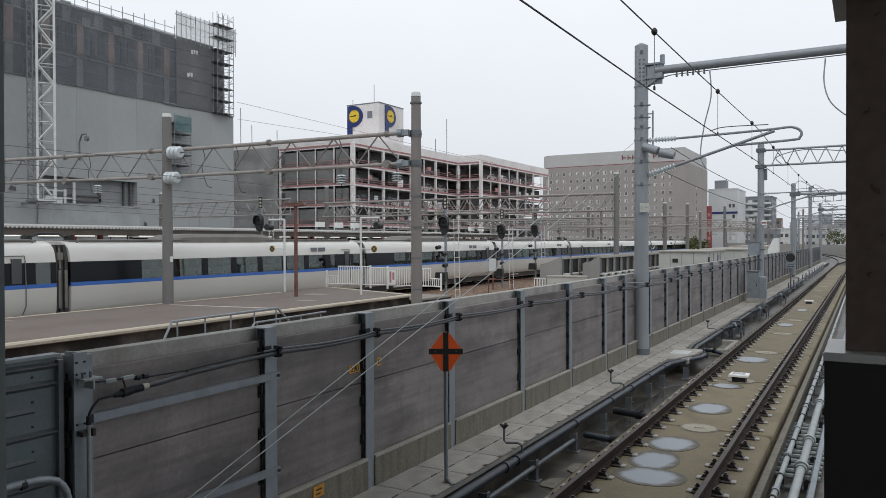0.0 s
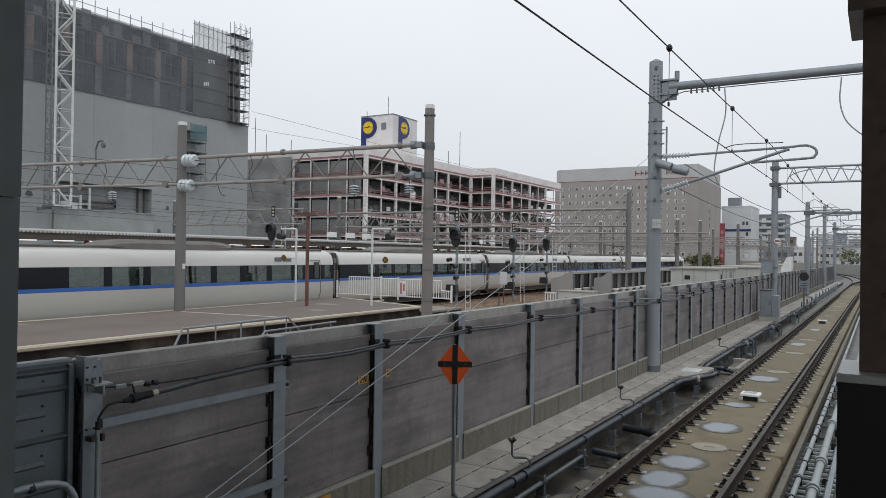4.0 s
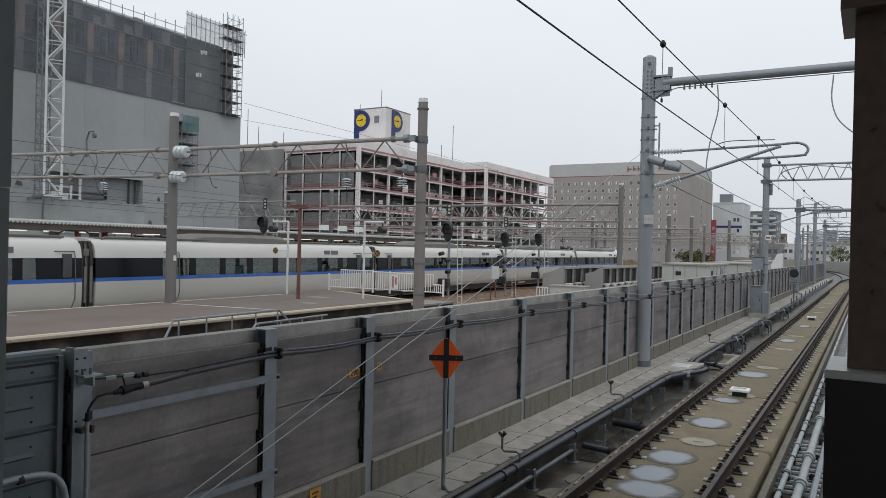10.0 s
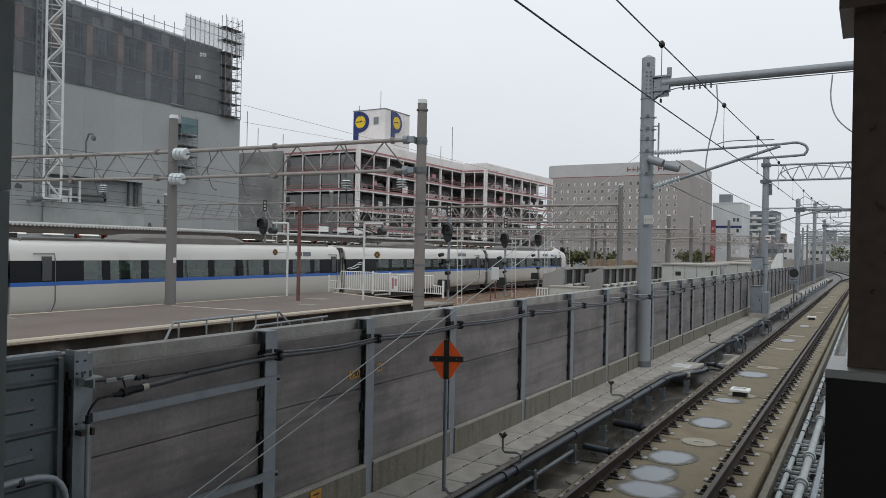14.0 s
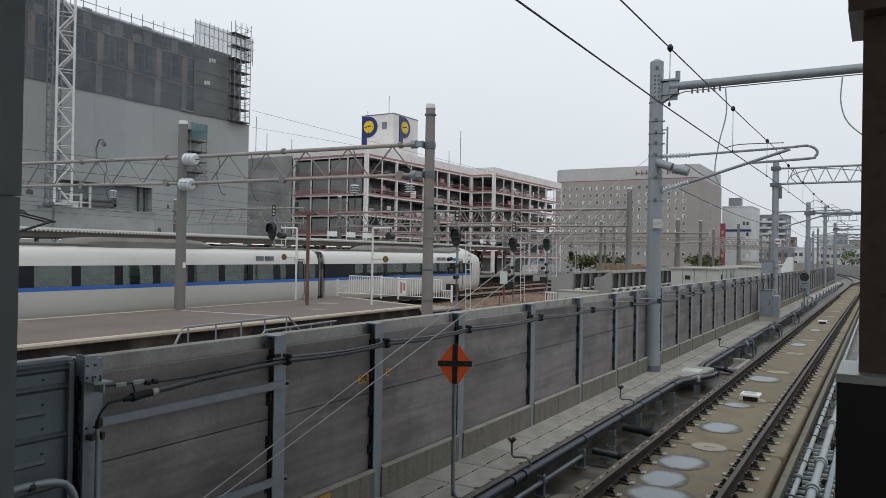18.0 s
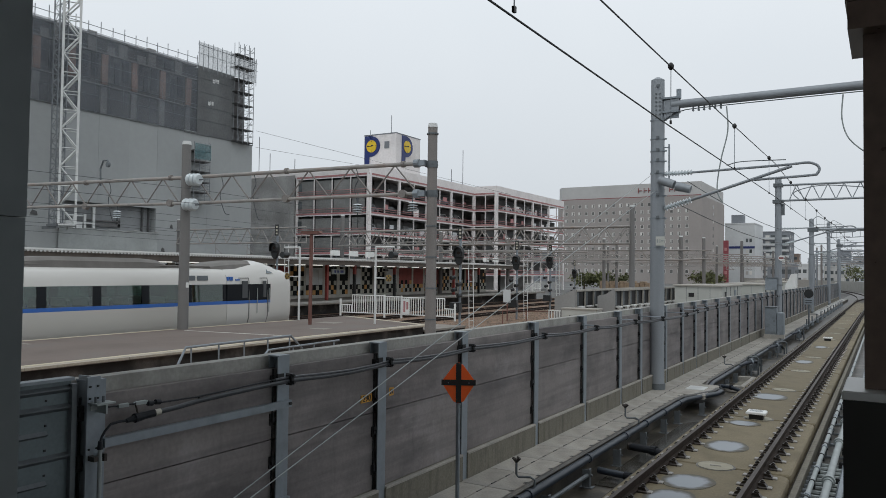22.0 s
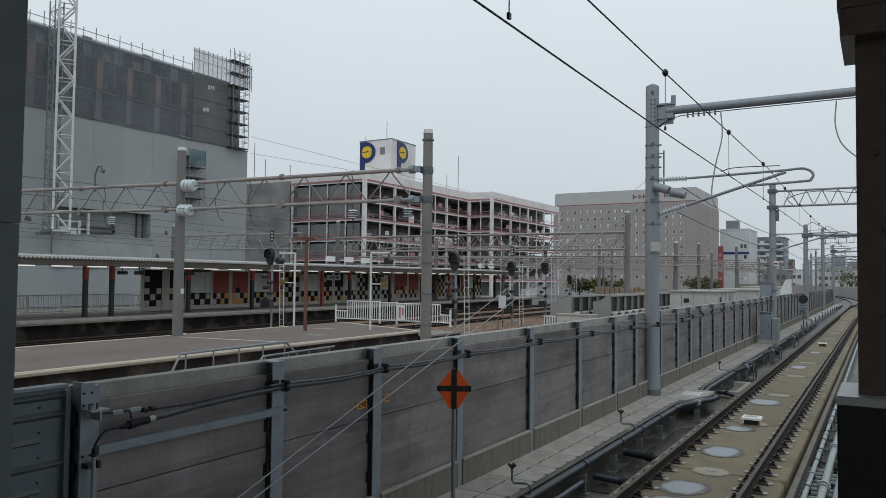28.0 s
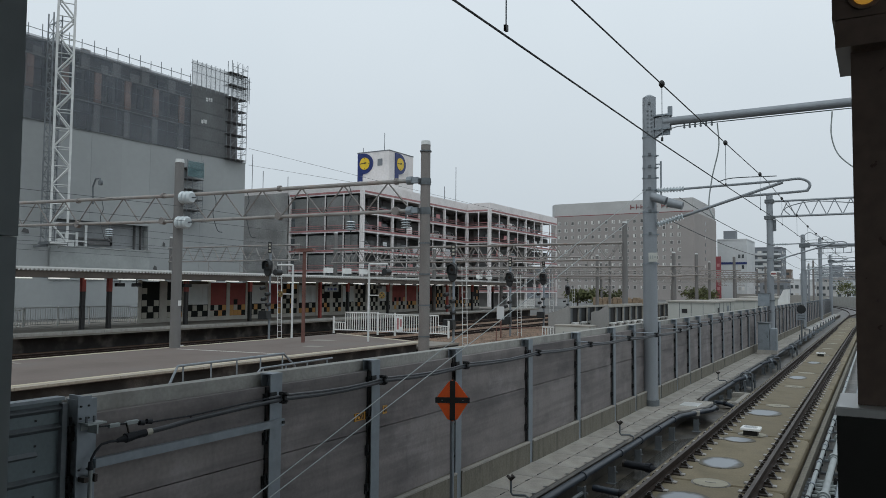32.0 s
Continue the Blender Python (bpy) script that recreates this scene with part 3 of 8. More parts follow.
# a turnout far off, and the second track beside it
for x0 in RAIL_X:
    r = tagged(new("rail", rail_run(x0 + 0.02, RAIL_FOOT, [96 + 4 * k for k in range(44)], lambda y: (max(0, y - 100) ** 2) / 700.0 if y < 135 else 1.75 + (y - 135) * 0.1 - ((max(0, y - 150)) ** 2) / 900.0).data("rail", M["railside"])), "rust-brown rail diverging at the turnout", "rail", "rails of the slab track")

# fastenings on both sides of each rail
def fastening():
    s = Solid()
    s.slab(-0.2, 0.2, -0.085, 0.085, -0.2, -0.166, 0.012)
    for sx in (-1, 1):
        s.tube((sx * 0.125, 0, -0.17), (sx * 0.125, 0, -0.075), 0.024, 6)
        s.tube((sx * 0.125, 0, -0.115), (sx * 0.125, 0, -0.095), 0.04, 6)
        s.prism([(sx * 0.05, -0.15), (sx * 0.19, -0.166), (sx * 0.16, -0.125), (sx * 0.07, -0.115)], -0.05, 0.05)
    return s.data("rail_fastening", M["clip"])
fast_me = fastening()
tip_me = Solid().slab(-0.26, -0.19, -0.06, 0.06, -0.2, -0.172, 0.01).slab(0.19, 0.26, -0.06, 0.06, -0.2, -0.172, 0.01).data("clip_plate", M["clipplate"])
fast_line = structure("fastening_row", Solid().box(-3.6, -1.5, 95, 95.2, -0.199, -0.19), M["clip"], "row of steel rail fastenings", "fastenings")
for x0 in RAIL_X:
    for k in range(110):
        y = 7.5 + 0.625 * k
        fs = part("rail_fastening", fast_me, None, fast_line, at=pose(x0, y, 0))
        if y < 40:
            part("clip_plate", tip_me, None, fs)

# puddles left by the rain on the slabs
for k, (x, y, rx, ry) in enumerate([(-2.75, 11.15, 0.46, 0.62), (-2.62, 10.35, 0.6, 0.52), (-2.72, 12.2, 0.5, 0.58), (-2.65, 15.12, 0.48, 0.66), (-2.73, 17.65, 0.42, 0.4), (-2.74, 21.9, 0.6, 0.72), (-2.7, 31.5, 0.42, 0.8), (-2.6, 38.5, 0.35, 0.8)]):
    pd = structure("water_%d" % (k + 1), Solid().disc(0, 0, -0.004, 0.0, 1, 1, 48, 0.035, k), M["pool"], "shallow puddle with the sky's reflection put into its pale colour", "puddle")
    pd.matrix_basis = pose(x, y, -0.1955 + 0.0008 * k) @ Matrix.Diagonal((rx * 0.82, ry * 0.82, 1, 1))

# walkway of concrete covers along the wall
# the bed's visible side takes the trough's shade as its colour
walk_bed = structure("walkway", Solid().prism([(-5.8, -0.616), (-5.8, -0.262), (-4.8, -0.262), (-4.8, -0.616)], 4.0, 125), M["trough"], "raised concrete walkway beside the wall", "walkway")
cover_me = [Solid().slab(-0.49, 0.0, 0.009, 0.991, -0.26, -0.2, 0.008).data("cover_slab", M["walkway"]), Solid().slab(-0.385, 0.09, 0.009, 0.991, -0.26, -0.2, 0.008).data("cover_slab", M["walkway"])]
for k in range(75):
    part("cover_slab", cover_me[0], None, walk_bed, at=pose(-5.3, 4.2 + k, 0))
    part("cover_slab", cover_me[1], None, walk_bed, at=pose(-4.895, 4.2 + k, 0, 0, 0, 0))
slot_me = Solid().box(-0.012, 0.012, -0.07, 0.07, -0.21, -0.198).data("lifting_slot", M["black"])
slot2_me = Solid().box(-0.03, 0.03, -0.045, 0.045, -0.21, -0.1985).data("lifting_slot", M["black"])
for k in range(72):
    part("lifting_slot", slot_me, None, walk_bed, at=pose(-5.29 + 0.004 * (k % 3), 4.45 + 0.5 * k, 0))
    if k < 60:
        part("lifting_slot", slot2_me, None, walk_bed, at=pose(-4.86, 4.7 + 0.5 * k, 0))
structure("walkway_far_cover", Solid().box(-5.79, -4.81, 79.3, 124, -0.26, -0.2), M["walkway"], "pale concrete covers running on", "walkway")

# noise wall: curb, steel posts, concrete panels, parapet behind
POSTS = [3.9, 6.18, 8.07, 10.33, 13.15, 15.82, 18.4, 20.25, 22.95, 25.1, 27.05, 28.9, 31.3, 33.8, 36.4, 38.8]
while POSTS[-1] < 122:
    POSTS.append(POSTS[-1] + 2.35)
wall = structure("wall_west", Solid().box(-6.12, -5.96, -10, 124, -0.616, 2.13), M["parapet"], "stained concrete parapet of the viaduct", "wall")
for a, b in zip(POSTS[:-1], POSTS[1:]):
    curb_me = Solid().slab(-0.17, 0.06, a + 0.08, b - 0.08, -0.2, 0.21, 0.012)
    part("curb", curb_me, M["curb"], wall, at=pose(-5.8, 0, 0))
    part("curb_top", Solid().slab(0.0, 0.072, a + 0.085, b - 0.085, 0.185, 0.217, 0.008), M["walkway"], wall, at=pose(-5.8, 0, 0))
    for z0, z1 in ((0.214, 1.214), (1.226, 2.0)):
        tilt = random.uniform(-0.004, 0.004)
        part("wall_panel", Solid().box(-5.93, -5.83 + tilt, a + 0.012, b - 0.012, z0, z1), M["panel"], wall)
post_me = Solid().box(0.066, 0.08, -0.1, 0.085, -0.2, 2.13).box(-0.08, -0.066, -0.08, 0.08, -0.2, 2.13).box(-0.067, 0.067, -0.006, 0.006, -0.2, 2.13).data("wall_post", M["galv"])
lug_me = Solid()
for z in (1.84, 1.42, 0.95, 0.45):
    lug_me.box(0.015, 0.06, -0.14, -0.08, z, z + 0.04).box(0.015, 0.03, -0.15, -0.08, z - 0.04, z + 0.09).tube((0.045, -0.125, z + 0.04), (0.045, -0.125, z + 0.1), 0.016, 6)
lug_me = lug_me.data("clamp_lugs", M["gasket"])
cap_me = Solid().box(-0.09, 0.082, -0.085, 0.085, 2.13, 2.145).data("post_cap", M["galv"])
gasket_me = Solid().box(0.003, 0.022, -0.114, -0.101, 0.22, 2.0).data("gasket", M["gasket"])
for y in POSTS:
    po = part("wall_post", post_me, None, wall, at=pose(-5.84, y, 0))
    part("post_cap", cap_me, None, po)
    if y < 80:
        part("gasket", gasket_me, None, po)
    if y < 40:
        part("clamp_lugs", lug_me, None, po)

# ---- near platform of the ground-level station (between the train and the viaduct) ----
PL0, PLZ = -24.9, 0.55
plat = thing("platform_near", jr(0, 0, 0), "asphalt station platform with pale edge stones", "platform", kind="structure")
def near_edge(s):
    return -18.3 + 0.0185 * s
OUT = [(PL0, -40), (near_edge(-40), -40), (near_edge(30.6), 30.6), (PL0, 33.6)]
part("platform_surface", Solid().prism(OUT, 0.47, PLZ, "z"), M["asphalt"], plat)
INN = [(PL0 + 0.25, -40), (near_edge(-40) - 0.3, -40), (near_edge(30.3) - 0.3, 30.3), (PL0 + 0.25, 33.2)]
part("platform_body", Solid().prism(INN, -0.6, 0.47, "z"), M["darkface"], plat, "stained platform side with the ledge's shade in its dark colour")
def strip(p, q, w, z0, z1):
    (x0, y0), (x1, y1) = p, q
    d = Vector((x1 - x0, y1 - y0)).normalized()
    nrm = Vector((-d.y, d.x)) * w
    return Solid().prism([(x0, y0), (x1, y1), (x1 + nrm.x, y1 + nrm.y), (x0 + nrm.x, y0 + nrm.y)], z0, z1, "z")
for k in range(23):
    y0 = -40 + k * 3.0
    part("edge_stone", strip((near_edge(y0) + 0.02, y0 + 0.006), (near_edge(y0 + 3) + 0.02, y0 + 2.994), 0.3, 0.49, PLZ + 0.006), M["edgestone"], plat)
    part("edge_line", strip((near_edge(y0) - 0.3, y0), (near_edge(y0 + 3) - 0.3, y0 + 3), 0.2, PLZ - 0.05, PLZ + 0.01), M["cream"], plat)
    part("edge_stone", strip((PL0 + 0.2, y0 + 0.006), (PL0 + 0.2, y0 + 2.994), 0.22, 0.42, PLZ + 0.008), M["cream"], plat)
part("edge_stone", strip((near_edge(29) + 0.02, 29.006), (near_edge(30.6) + 0.02, 30.594), 0.3, 0.49, PLZ + 0.006), M["edgestone"], plat)
part("edge_line", strip((near_edge(29) - 0.3, 29), (near_edge(30.6) - 0.3, 30.5), 0.2, PLZ - 0.05, PLZ + 0.01), M["cream"], plat)
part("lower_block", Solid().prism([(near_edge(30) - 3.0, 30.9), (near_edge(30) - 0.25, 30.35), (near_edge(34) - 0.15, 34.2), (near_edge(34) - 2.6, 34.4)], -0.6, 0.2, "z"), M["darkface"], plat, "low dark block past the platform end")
part("block_cap", Solid().prism([(near_edge(30) - 3.0, 30.9), (near_edge(30) - 0.2, 30.35), (near_edge(34) - 0.1, 34.2), (near_edge(34) - 2.6, 34.4)], 0.2, 0.29, "z"), M["platgrey"], plat)
part("end_stone", strip((near_edge(30.6) - 0.3, 30.45), (PL0, 33.45), 0.22, 0.42, PLZ + 0.008), M["cream"], plat)
part("painted_line", strip((-24.0, 21.2), (-19.2, 21.8), 0.12, PLZ + 0.002, PLZ + 0.006), M["line"], plat)

for x, y, w, d in ((-23.9, 14.5, 0.34, 0.1), (-22.3, 28.6, 0.55, 0.4), (-20.3, 25.4, 0.4, 0.3)):
    part("drain_cover", Solid().slab(x - w, x + w, y - d, y + d, PLZ, PLZ + 0.006, 0.002), M["platgrey"], plat)

# tracks of the ground-level railway
def ballast_track(n, s0, s1):
    t = thing("railway_track", jr(n, 0, -0.4), "ballasted railway track with rust-brown rails", "track", "ground-level tracks")
    for dx in (-0.566, 0.566):
        r = part("rail", rail_run(dx, RAIL_FOOT, [s0, s1], lambda y: 0), M["railside"], t)
        part("rail_head", rail_run(dx, RAIL_HEAD, [s0, s1], lambda y: 0), M["railtop"], r)
    sl = Solid()
    y = max(s0, 10)
    while y < min(s1, 170):
        sl.box(-1.0, 1.0, y, y + 0.22, -0.2, -0.165)
        y += 0.68
    tagged(part("sleepers", sl, M["platgrey"], t), kind="stuff")
for n in (-27.45, -31.4, -35.8):
    ballast_track(n, -60, 260)

# ---- far platform with its canopy ----
FN, FW = -37.6, -42.4
fplat = thing("platform_far", jr(0, 0, 0), "old concrete platform behind the tracks", "platform", kind="structure")
part("platform_surface", Solid().box(-49, FN, -30, 96, 0.3, 0.55), M["platgrey"], fplat)
part("platform_body", Solid().box(-49, FN - 1.1, -30, 95.6, -0.6, 0.3), M["darkface"], fplat, "platform underside coloured near-black for the shade of the void")
for k in range(36):
    s0 = 2 + 2.6 * k
    part("edge_stone", Solid().slab(FN - 0.5, FN + 0.03, s0 + 0.01, s0 + 2.59, 0.40, 0.57, 0.015), M["parapet"], fplat)
canopy = thing("platform_canopy", jr(0, 0, 0), "long platform canopy with a corrugated sheet roof and brown fascia", "canopy", kind="structure")
tooth = Solid()
y = -30.0
while y < 88:
    tooth.prism([(y, 3.97), (y + 0.025, 3.88), (y + 0.075, 3.86), (y + 0.125, 3.88), (y + 0.15, 3.97)], FN + 0.52, FN + 0.62, "x")
    y += 0.23
part("roof_sheet", Solid().prism([(FN + 0.6, 3.93), (FN + 0.6, 3.99), (-43.5, 4.25), (-43.5, 4.19)], -30, 88), M["canopyroof"], canopy)
tagged(part("corrugation_ends", tooth, M["tower"], canopy, "pale scalloped ends of the roof sheet"), kind="stuff")
part("fascia", Solid().box(FN + 0.36, FN + 0.5, -30, 88, 3.52, 3.9), M["canopy"], canopy)
part("ceiling_board", Solid().box(-43.4, FN + 0.36, -30, 88, 3.56, 3.62), M["canopy"], canopy)
for k, s in enumerate([15.6, 21.5, 27.54, 29.3, 35.18, 41.22, 49.53, 53.45, 59.97, 66, 72, 78.2, 84]):
    col = part("column", Solid().box(-39.1, -38.87, s - 0.11, s + 0.11, 0.55, 3.56), M["red"] if k in (6, 10) else M["black"], canopy)
    if k not in (6, 10):
        part("column_head", Solid().box(-39.11, -38.86, s - 0.12, s + 0.12, 2.75, 3.56), M["red"], col, "dark red upper part of the column")
tube_me = Solid().box(-0.06, 0.06, -0.6, 0.6, 3.46, 3.52).data("lamp_tube", glow("platform_lamp", (1, 0.97, 0.9), 0.8))
for k in range(32):
    part("lamp_tube", tube_me, None, canopy, "lit fluorescent tube", at=pose(-38.6, 17 + 2.2 * k, 0))

# ---- the grey building under construction ----
BX = -77.8
big = thing("building_under_construction", pose(BX, 76.05, -0.62), "tall building site clad in grey sheets with dark netting above", "building")
part("core", Solid().box(-38, -1.2, -80, -0.6, 0, 30.6), M["bdark"], big, "unfinished concrete storeys")
for k in range(20):
    y1 = -4.0 * k
    for z0, z1 in (((0.0, 8.1), (11.1, 21.5)) if k in (4, 5, 6) else ((0.0, 21.5 + 0.1 * (k % 3)),)):
        part("cladding_sheet", Solid().box(-0.25, -0.02 + 0.012 * (k % 2), y1 - 3.99, y1, z0, z1), M["bsheet"], big)
part("return_cladding", Solid().box(-38, -0.3, -0.3, 0.0, 0, 21.5), M["bsheet"], big)
part("dust_net", Solid().box(-0.06, -0.03, -80, -10.0, 21.35, 30.75), M["net"], big, "dark translucent dust net")
part("dust_net", Solid().box(0.0, 0.03, -10.0, -3.7, 21.4, 30.6), M["netgrey2"], big, "dark translucent dust net")
for k in range(38):
    part("net_standard", Solid().tube((0.05, -10.0 - 1.83 * k, 21.4), (0.05, -10.0 - 1.83 * k, 30.9), 0.016, 4), M["galvdark"], big)
for k in range(5):
    part("net_ledger", Solid().tube((0.05, -78, 21.6 + 1.85 * k), (0.05, -3.8, 21.6 + 1.85 * k), 0.022, 4), M["galvdark"], big)
for k in range(14):
    yc = -10.8 - 4.05 * k
    part("brown_column", Solid().box(-0.95, -0.7, yc - 0.4, yc + 0.4, 25.2, 28.7), M["brown"], big)
    part("lower_column", Solid().box(-1.1, -0.8, yc - 0.4, yc + 0.4, 21.4, 24.9), M["rawconc"], big)
    part("head_block", Solid().box(-1.0, -0.75, yc - 2.2, yc - 1.1, 28.9, 30.6 + 0.5 * (k % 2)), M["rawconc"], big)
    for j, (d0, d1, z0, z1) in enumerate(((0.6, 1.5, 26.0, 28.6), (1.9, 2.5, 25.6, 28.2), (2.75, 3.4, 26.2, 28.7))):
        part("window_gap", Solid().box(-1.16, -1.1, yc - d1, yc - d0, z0, z1), M["bluewin"], big)
    part("infill_panel", Solid().box(-1.15, -1.05, yc - 3.6, yc - 2.6 + 0.3 * (k % 2), 28.95, 29.9), M["rawconc"] if k % 3 else M["bluewin"], big)
for z in (24.95, 28.75):
    part("floor_edge", Solid().box(-1.05, -0.72, -80, -3.5, z, z + 0.16), M["rawconc"], big)
part("roof_edge", Solid().box(-1.4, -0.5, -80, -9.6, 30.5, 30.72), M["rawconc"], big)
for y, z, w in ((-7.5, 28.75, 1.1), (-8.2, 25.6, 0.9)):
    part("white_mark", Solid().box(0.031, 0.05, y, y + w * 0.3, z, z + 0.5).box(0.031, 0.05, y + w * 0.4, y + w * 0.6, z + 0.1, z + 0.6).box(0.031, 0.05, y + w * 0.7, y + w, z + 0.1, z + 0.6), M["tower"], big)
for k in range(20):
    part("net_hem", Solid().box(0.0, 0.06 + 0.02 * (k % 3), -4.0 * k - 4.0, -4.0 * k - 0.02, 21.36 + 0.06 * (k % 2), 21.5 + 0.05 * (k % 3)), M["netgrey2"], big)

# ---- parking building ----
PX, PY = -66.3, 88.7
FLOORS = [2.8, 5.8, 8.82, 11.93, 14.75, 17.75]
parking = thing("parking_building", pose(PX, PY, -0.62), "open steel-framed multi-storey car park with white posts and red beams", "building")
def block(x0, x1, y0, y1):
    for z in FLOORS:
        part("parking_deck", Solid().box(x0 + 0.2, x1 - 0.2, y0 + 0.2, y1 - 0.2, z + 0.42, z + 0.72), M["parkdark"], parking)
    # added block that keeps sky from showing through the open decks
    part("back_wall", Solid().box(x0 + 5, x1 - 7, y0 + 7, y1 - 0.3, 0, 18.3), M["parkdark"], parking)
    part("parapet", Solid().box(x0, x1, y0, y1, 18.45, 19.7), M["park"], parking)
def face(axis, c, a0, a1, n, wide, into=-1):
    """Posts, beams and rails of one open side: along y at x = c, or along x at y = c."""
    for k in range(n + 1):
        a = a0 + (a1 - a0) * k / n
        w = 0.36 if k % wide == 0 else 0.15
        b = Solid()
        if axis == "y":
            b.box(c - w if into < 0 else c, c if into < 0 else c + w, a - w / 2, a + w / 2, 0, 18.45)
        else:
            b.box(a - w / 2, a + w / 2, c, c + w, 0, 18.45)
        part("post", b, M["park"], parking)
    for z in FLOORS:
        b, r = Solid(), Solid()
        lo, hi = min(a0, a1), max(a0, a1)
        if axis == "y":
            b.box(c - 0.12, c + 0.03, lo, hi, z + 0.42, z + 0.67)
            r.box(c - 0.05, c + 0.0, lo, hi, z + 1.25, z + 1.33).box(c - 0.05, c, lo, hi, z + 0.95, z + 1.0)
        else:
            b.box(lo, hi, c - 0.03, c + 0.12, z + 0.42, z + 0.67)
            r.box(lo, hi, c, c + 0.05, z + 1.25, z + 1.33).box(lo, hi, c, c + 0.05, z + 0.95, z + 1.0)
        part("beam", b, M["parkred"], parking)
        e = Solid()
        if axis == "y":
            e.box(c - 0.16, c - 0.02, lo, hi, z + 0.18, z + 0.42)
        else:
            e.box(lo, hi, c + 0.02, c + 0.16, z + 0.22, z + 0.42)
        part("edge_beam", e, M["park"], parking, "white edge beam of a deck")
        if z < 17:
            part("guard_rail", r, M["parkred"], parking)
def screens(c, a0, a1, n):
    """Dark panels painted as the shade inside, between the posts above the guard rails of each deck."""
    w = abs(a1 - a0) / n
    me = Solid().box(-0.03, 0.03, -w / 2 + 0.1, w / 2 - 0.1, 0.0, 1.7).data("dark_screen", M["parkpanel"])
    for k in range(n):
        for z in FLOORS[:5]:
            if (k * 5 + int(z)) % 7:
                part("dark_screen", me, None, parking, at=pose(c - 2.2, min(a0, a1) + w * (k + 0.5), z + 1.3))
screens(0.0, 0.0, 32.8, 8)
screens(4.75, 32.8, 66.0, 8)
block(-30, 0, 0, 32.8)
block(-30, 4.75, 32.8, 66.0)
face("y", 0.0, 0.0, 32.8, 8, 2)
face("x", 0.0, 0.0, -14.4, 4, 4)
face("x", 32.8, 0.0, 4.75, 2, 2)
face("y", 4.75, 32.8, 66.0, 8, 2)
part("net_cover", Solid().box(-30, -14.6, -0.25, -0.2, 0, 18.8), M["netlight"], parking, "grey dust net hung over the facade")
for z in FLOORS[:5]:
    for k in range(4):
        part("net_panel", Solid().box(-14.3 + 3.6 * k + 0.12, -14.3 + 3.6 * k + (3.5 if k < 3 else 2.5), 0.22, 0.25, z + 0.75, z + 2.95), M["netgrey"], parking, "dark grey net panel between the posts")
    part("stair_window", Solid().box(-14.25, -13.45, 0.19, 0.22, z + 1.2, z + 2.6), M["win"], parking)
# wall added behind the nets in the same painted shade colour
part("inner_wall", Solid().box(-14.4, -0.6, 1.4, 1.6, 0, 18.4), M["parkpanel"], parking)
rg = random.Random(77)
for c, a0, a1 in ((0.0, 0.8, 32.0), (4.75, 33.6, 65.2)):
    for z in FLOORS[:5]:
        y = a0 + rg.uniform(0, 3)
        while y < a1 - 2:
            if rg.random() < 0.55:
                part("site_board", Solid().box(c - 0.3, c - 0.24, y, y + rg.uniform(0.5, 1.6), z + 0.7 + rg.uniform(0, 1.0), z + 1.7 + rg.uniform(0, 0.5)), M[rg.choice(["bwhite", "parkred", "park", "parkpanel"])], parking)
            y += rg.uniform(2.0, 4.5)

# ---- hotel and the far town ----
def windows(parent, face_axis, c, a0, a1, z0, nz, dz, na, w, h, skip=(), mats=("win", "winlight"), out=0.06, sign=-1, share=0.3):
    rg = random.Random(int(abs(c) * 10) + nz)
    me = {}
    for mname in mats:
        s = Solid()
        if face_axis == "x":
            s.box(-w / 2, w / 2, -out, 0.3, 0, h)
        else:
            s.box(-0.3, out, -w / 2, w / 2, 0, h)
        me[mname] = s.data("window", M[mname])
    for i in range(nz):
        for j in range(na):
            if (i, j) in skip:
                continue
            a = a0 + (a1 - a0) * (j + 0.5) / na
            at = pose(a, c, z0 + dz * i) if face_axis == "x" else pose(c, a, z0 + dz * i)
            part("window", me[mats[1] if rg.random() < share else mats[0]], None, parent, at=at)
hotel = thing("hotel_building", pose(-60.2, 291.6, -0.62), "wide grey-brown hotel block with rows of small square windows", "building")
part("wall_block", Solid().prism([(-57, 0), (0, 0), (0, 46), (-60, 46), (-60, 4)], 0, 34.2, "z"), M["hotel"], hotel)
part("attic", Solid().prism([(-56.9, 0.3), (-0.2, 0.3), (-0.2, 45), (-59.5, 45), (-59.5, 4.2)], 34.2, 39.6, "z"), M["hotellight"], hotel)
hw_frame = Solid().box(-0.62, 0.62, -0.08, 0.2, -0.08, 1.42).data("window", M["winlight"])
hw_pane = Solid().box(-0.5, 0.5, -0.11, -0.08, 0.05, 1.3).data("window_pane", M["hotelwin"])
hw_blind = Solid().box(-0.5, 0.1, -0.13, -0.11, 0.2, 1.3).data("blind", M["winlight"])
hr_ = random.Random(12)
for i in range(10):
    for j in range(18):
        w_ = part("window", hw_frame, None, hotel, at=pose(-54.6 + 2.89 * j, 0, 4.2 + 2.93 * i))
        part("window_pane", hw_pane, None, w_)
        if hr_.random() < 0.65:
            part("blind", hw_blind, None, w_)
part("red_line", Solid().box(-56.9, -0.1, 0.1, 0.35, 34.2, 34.5), M["bsign"], hotel, "thin red line under the attic")
windows(hotel, "y", 0, 10, 34, 4.2, 10, 2.93, 1, 1.1, 1.35)


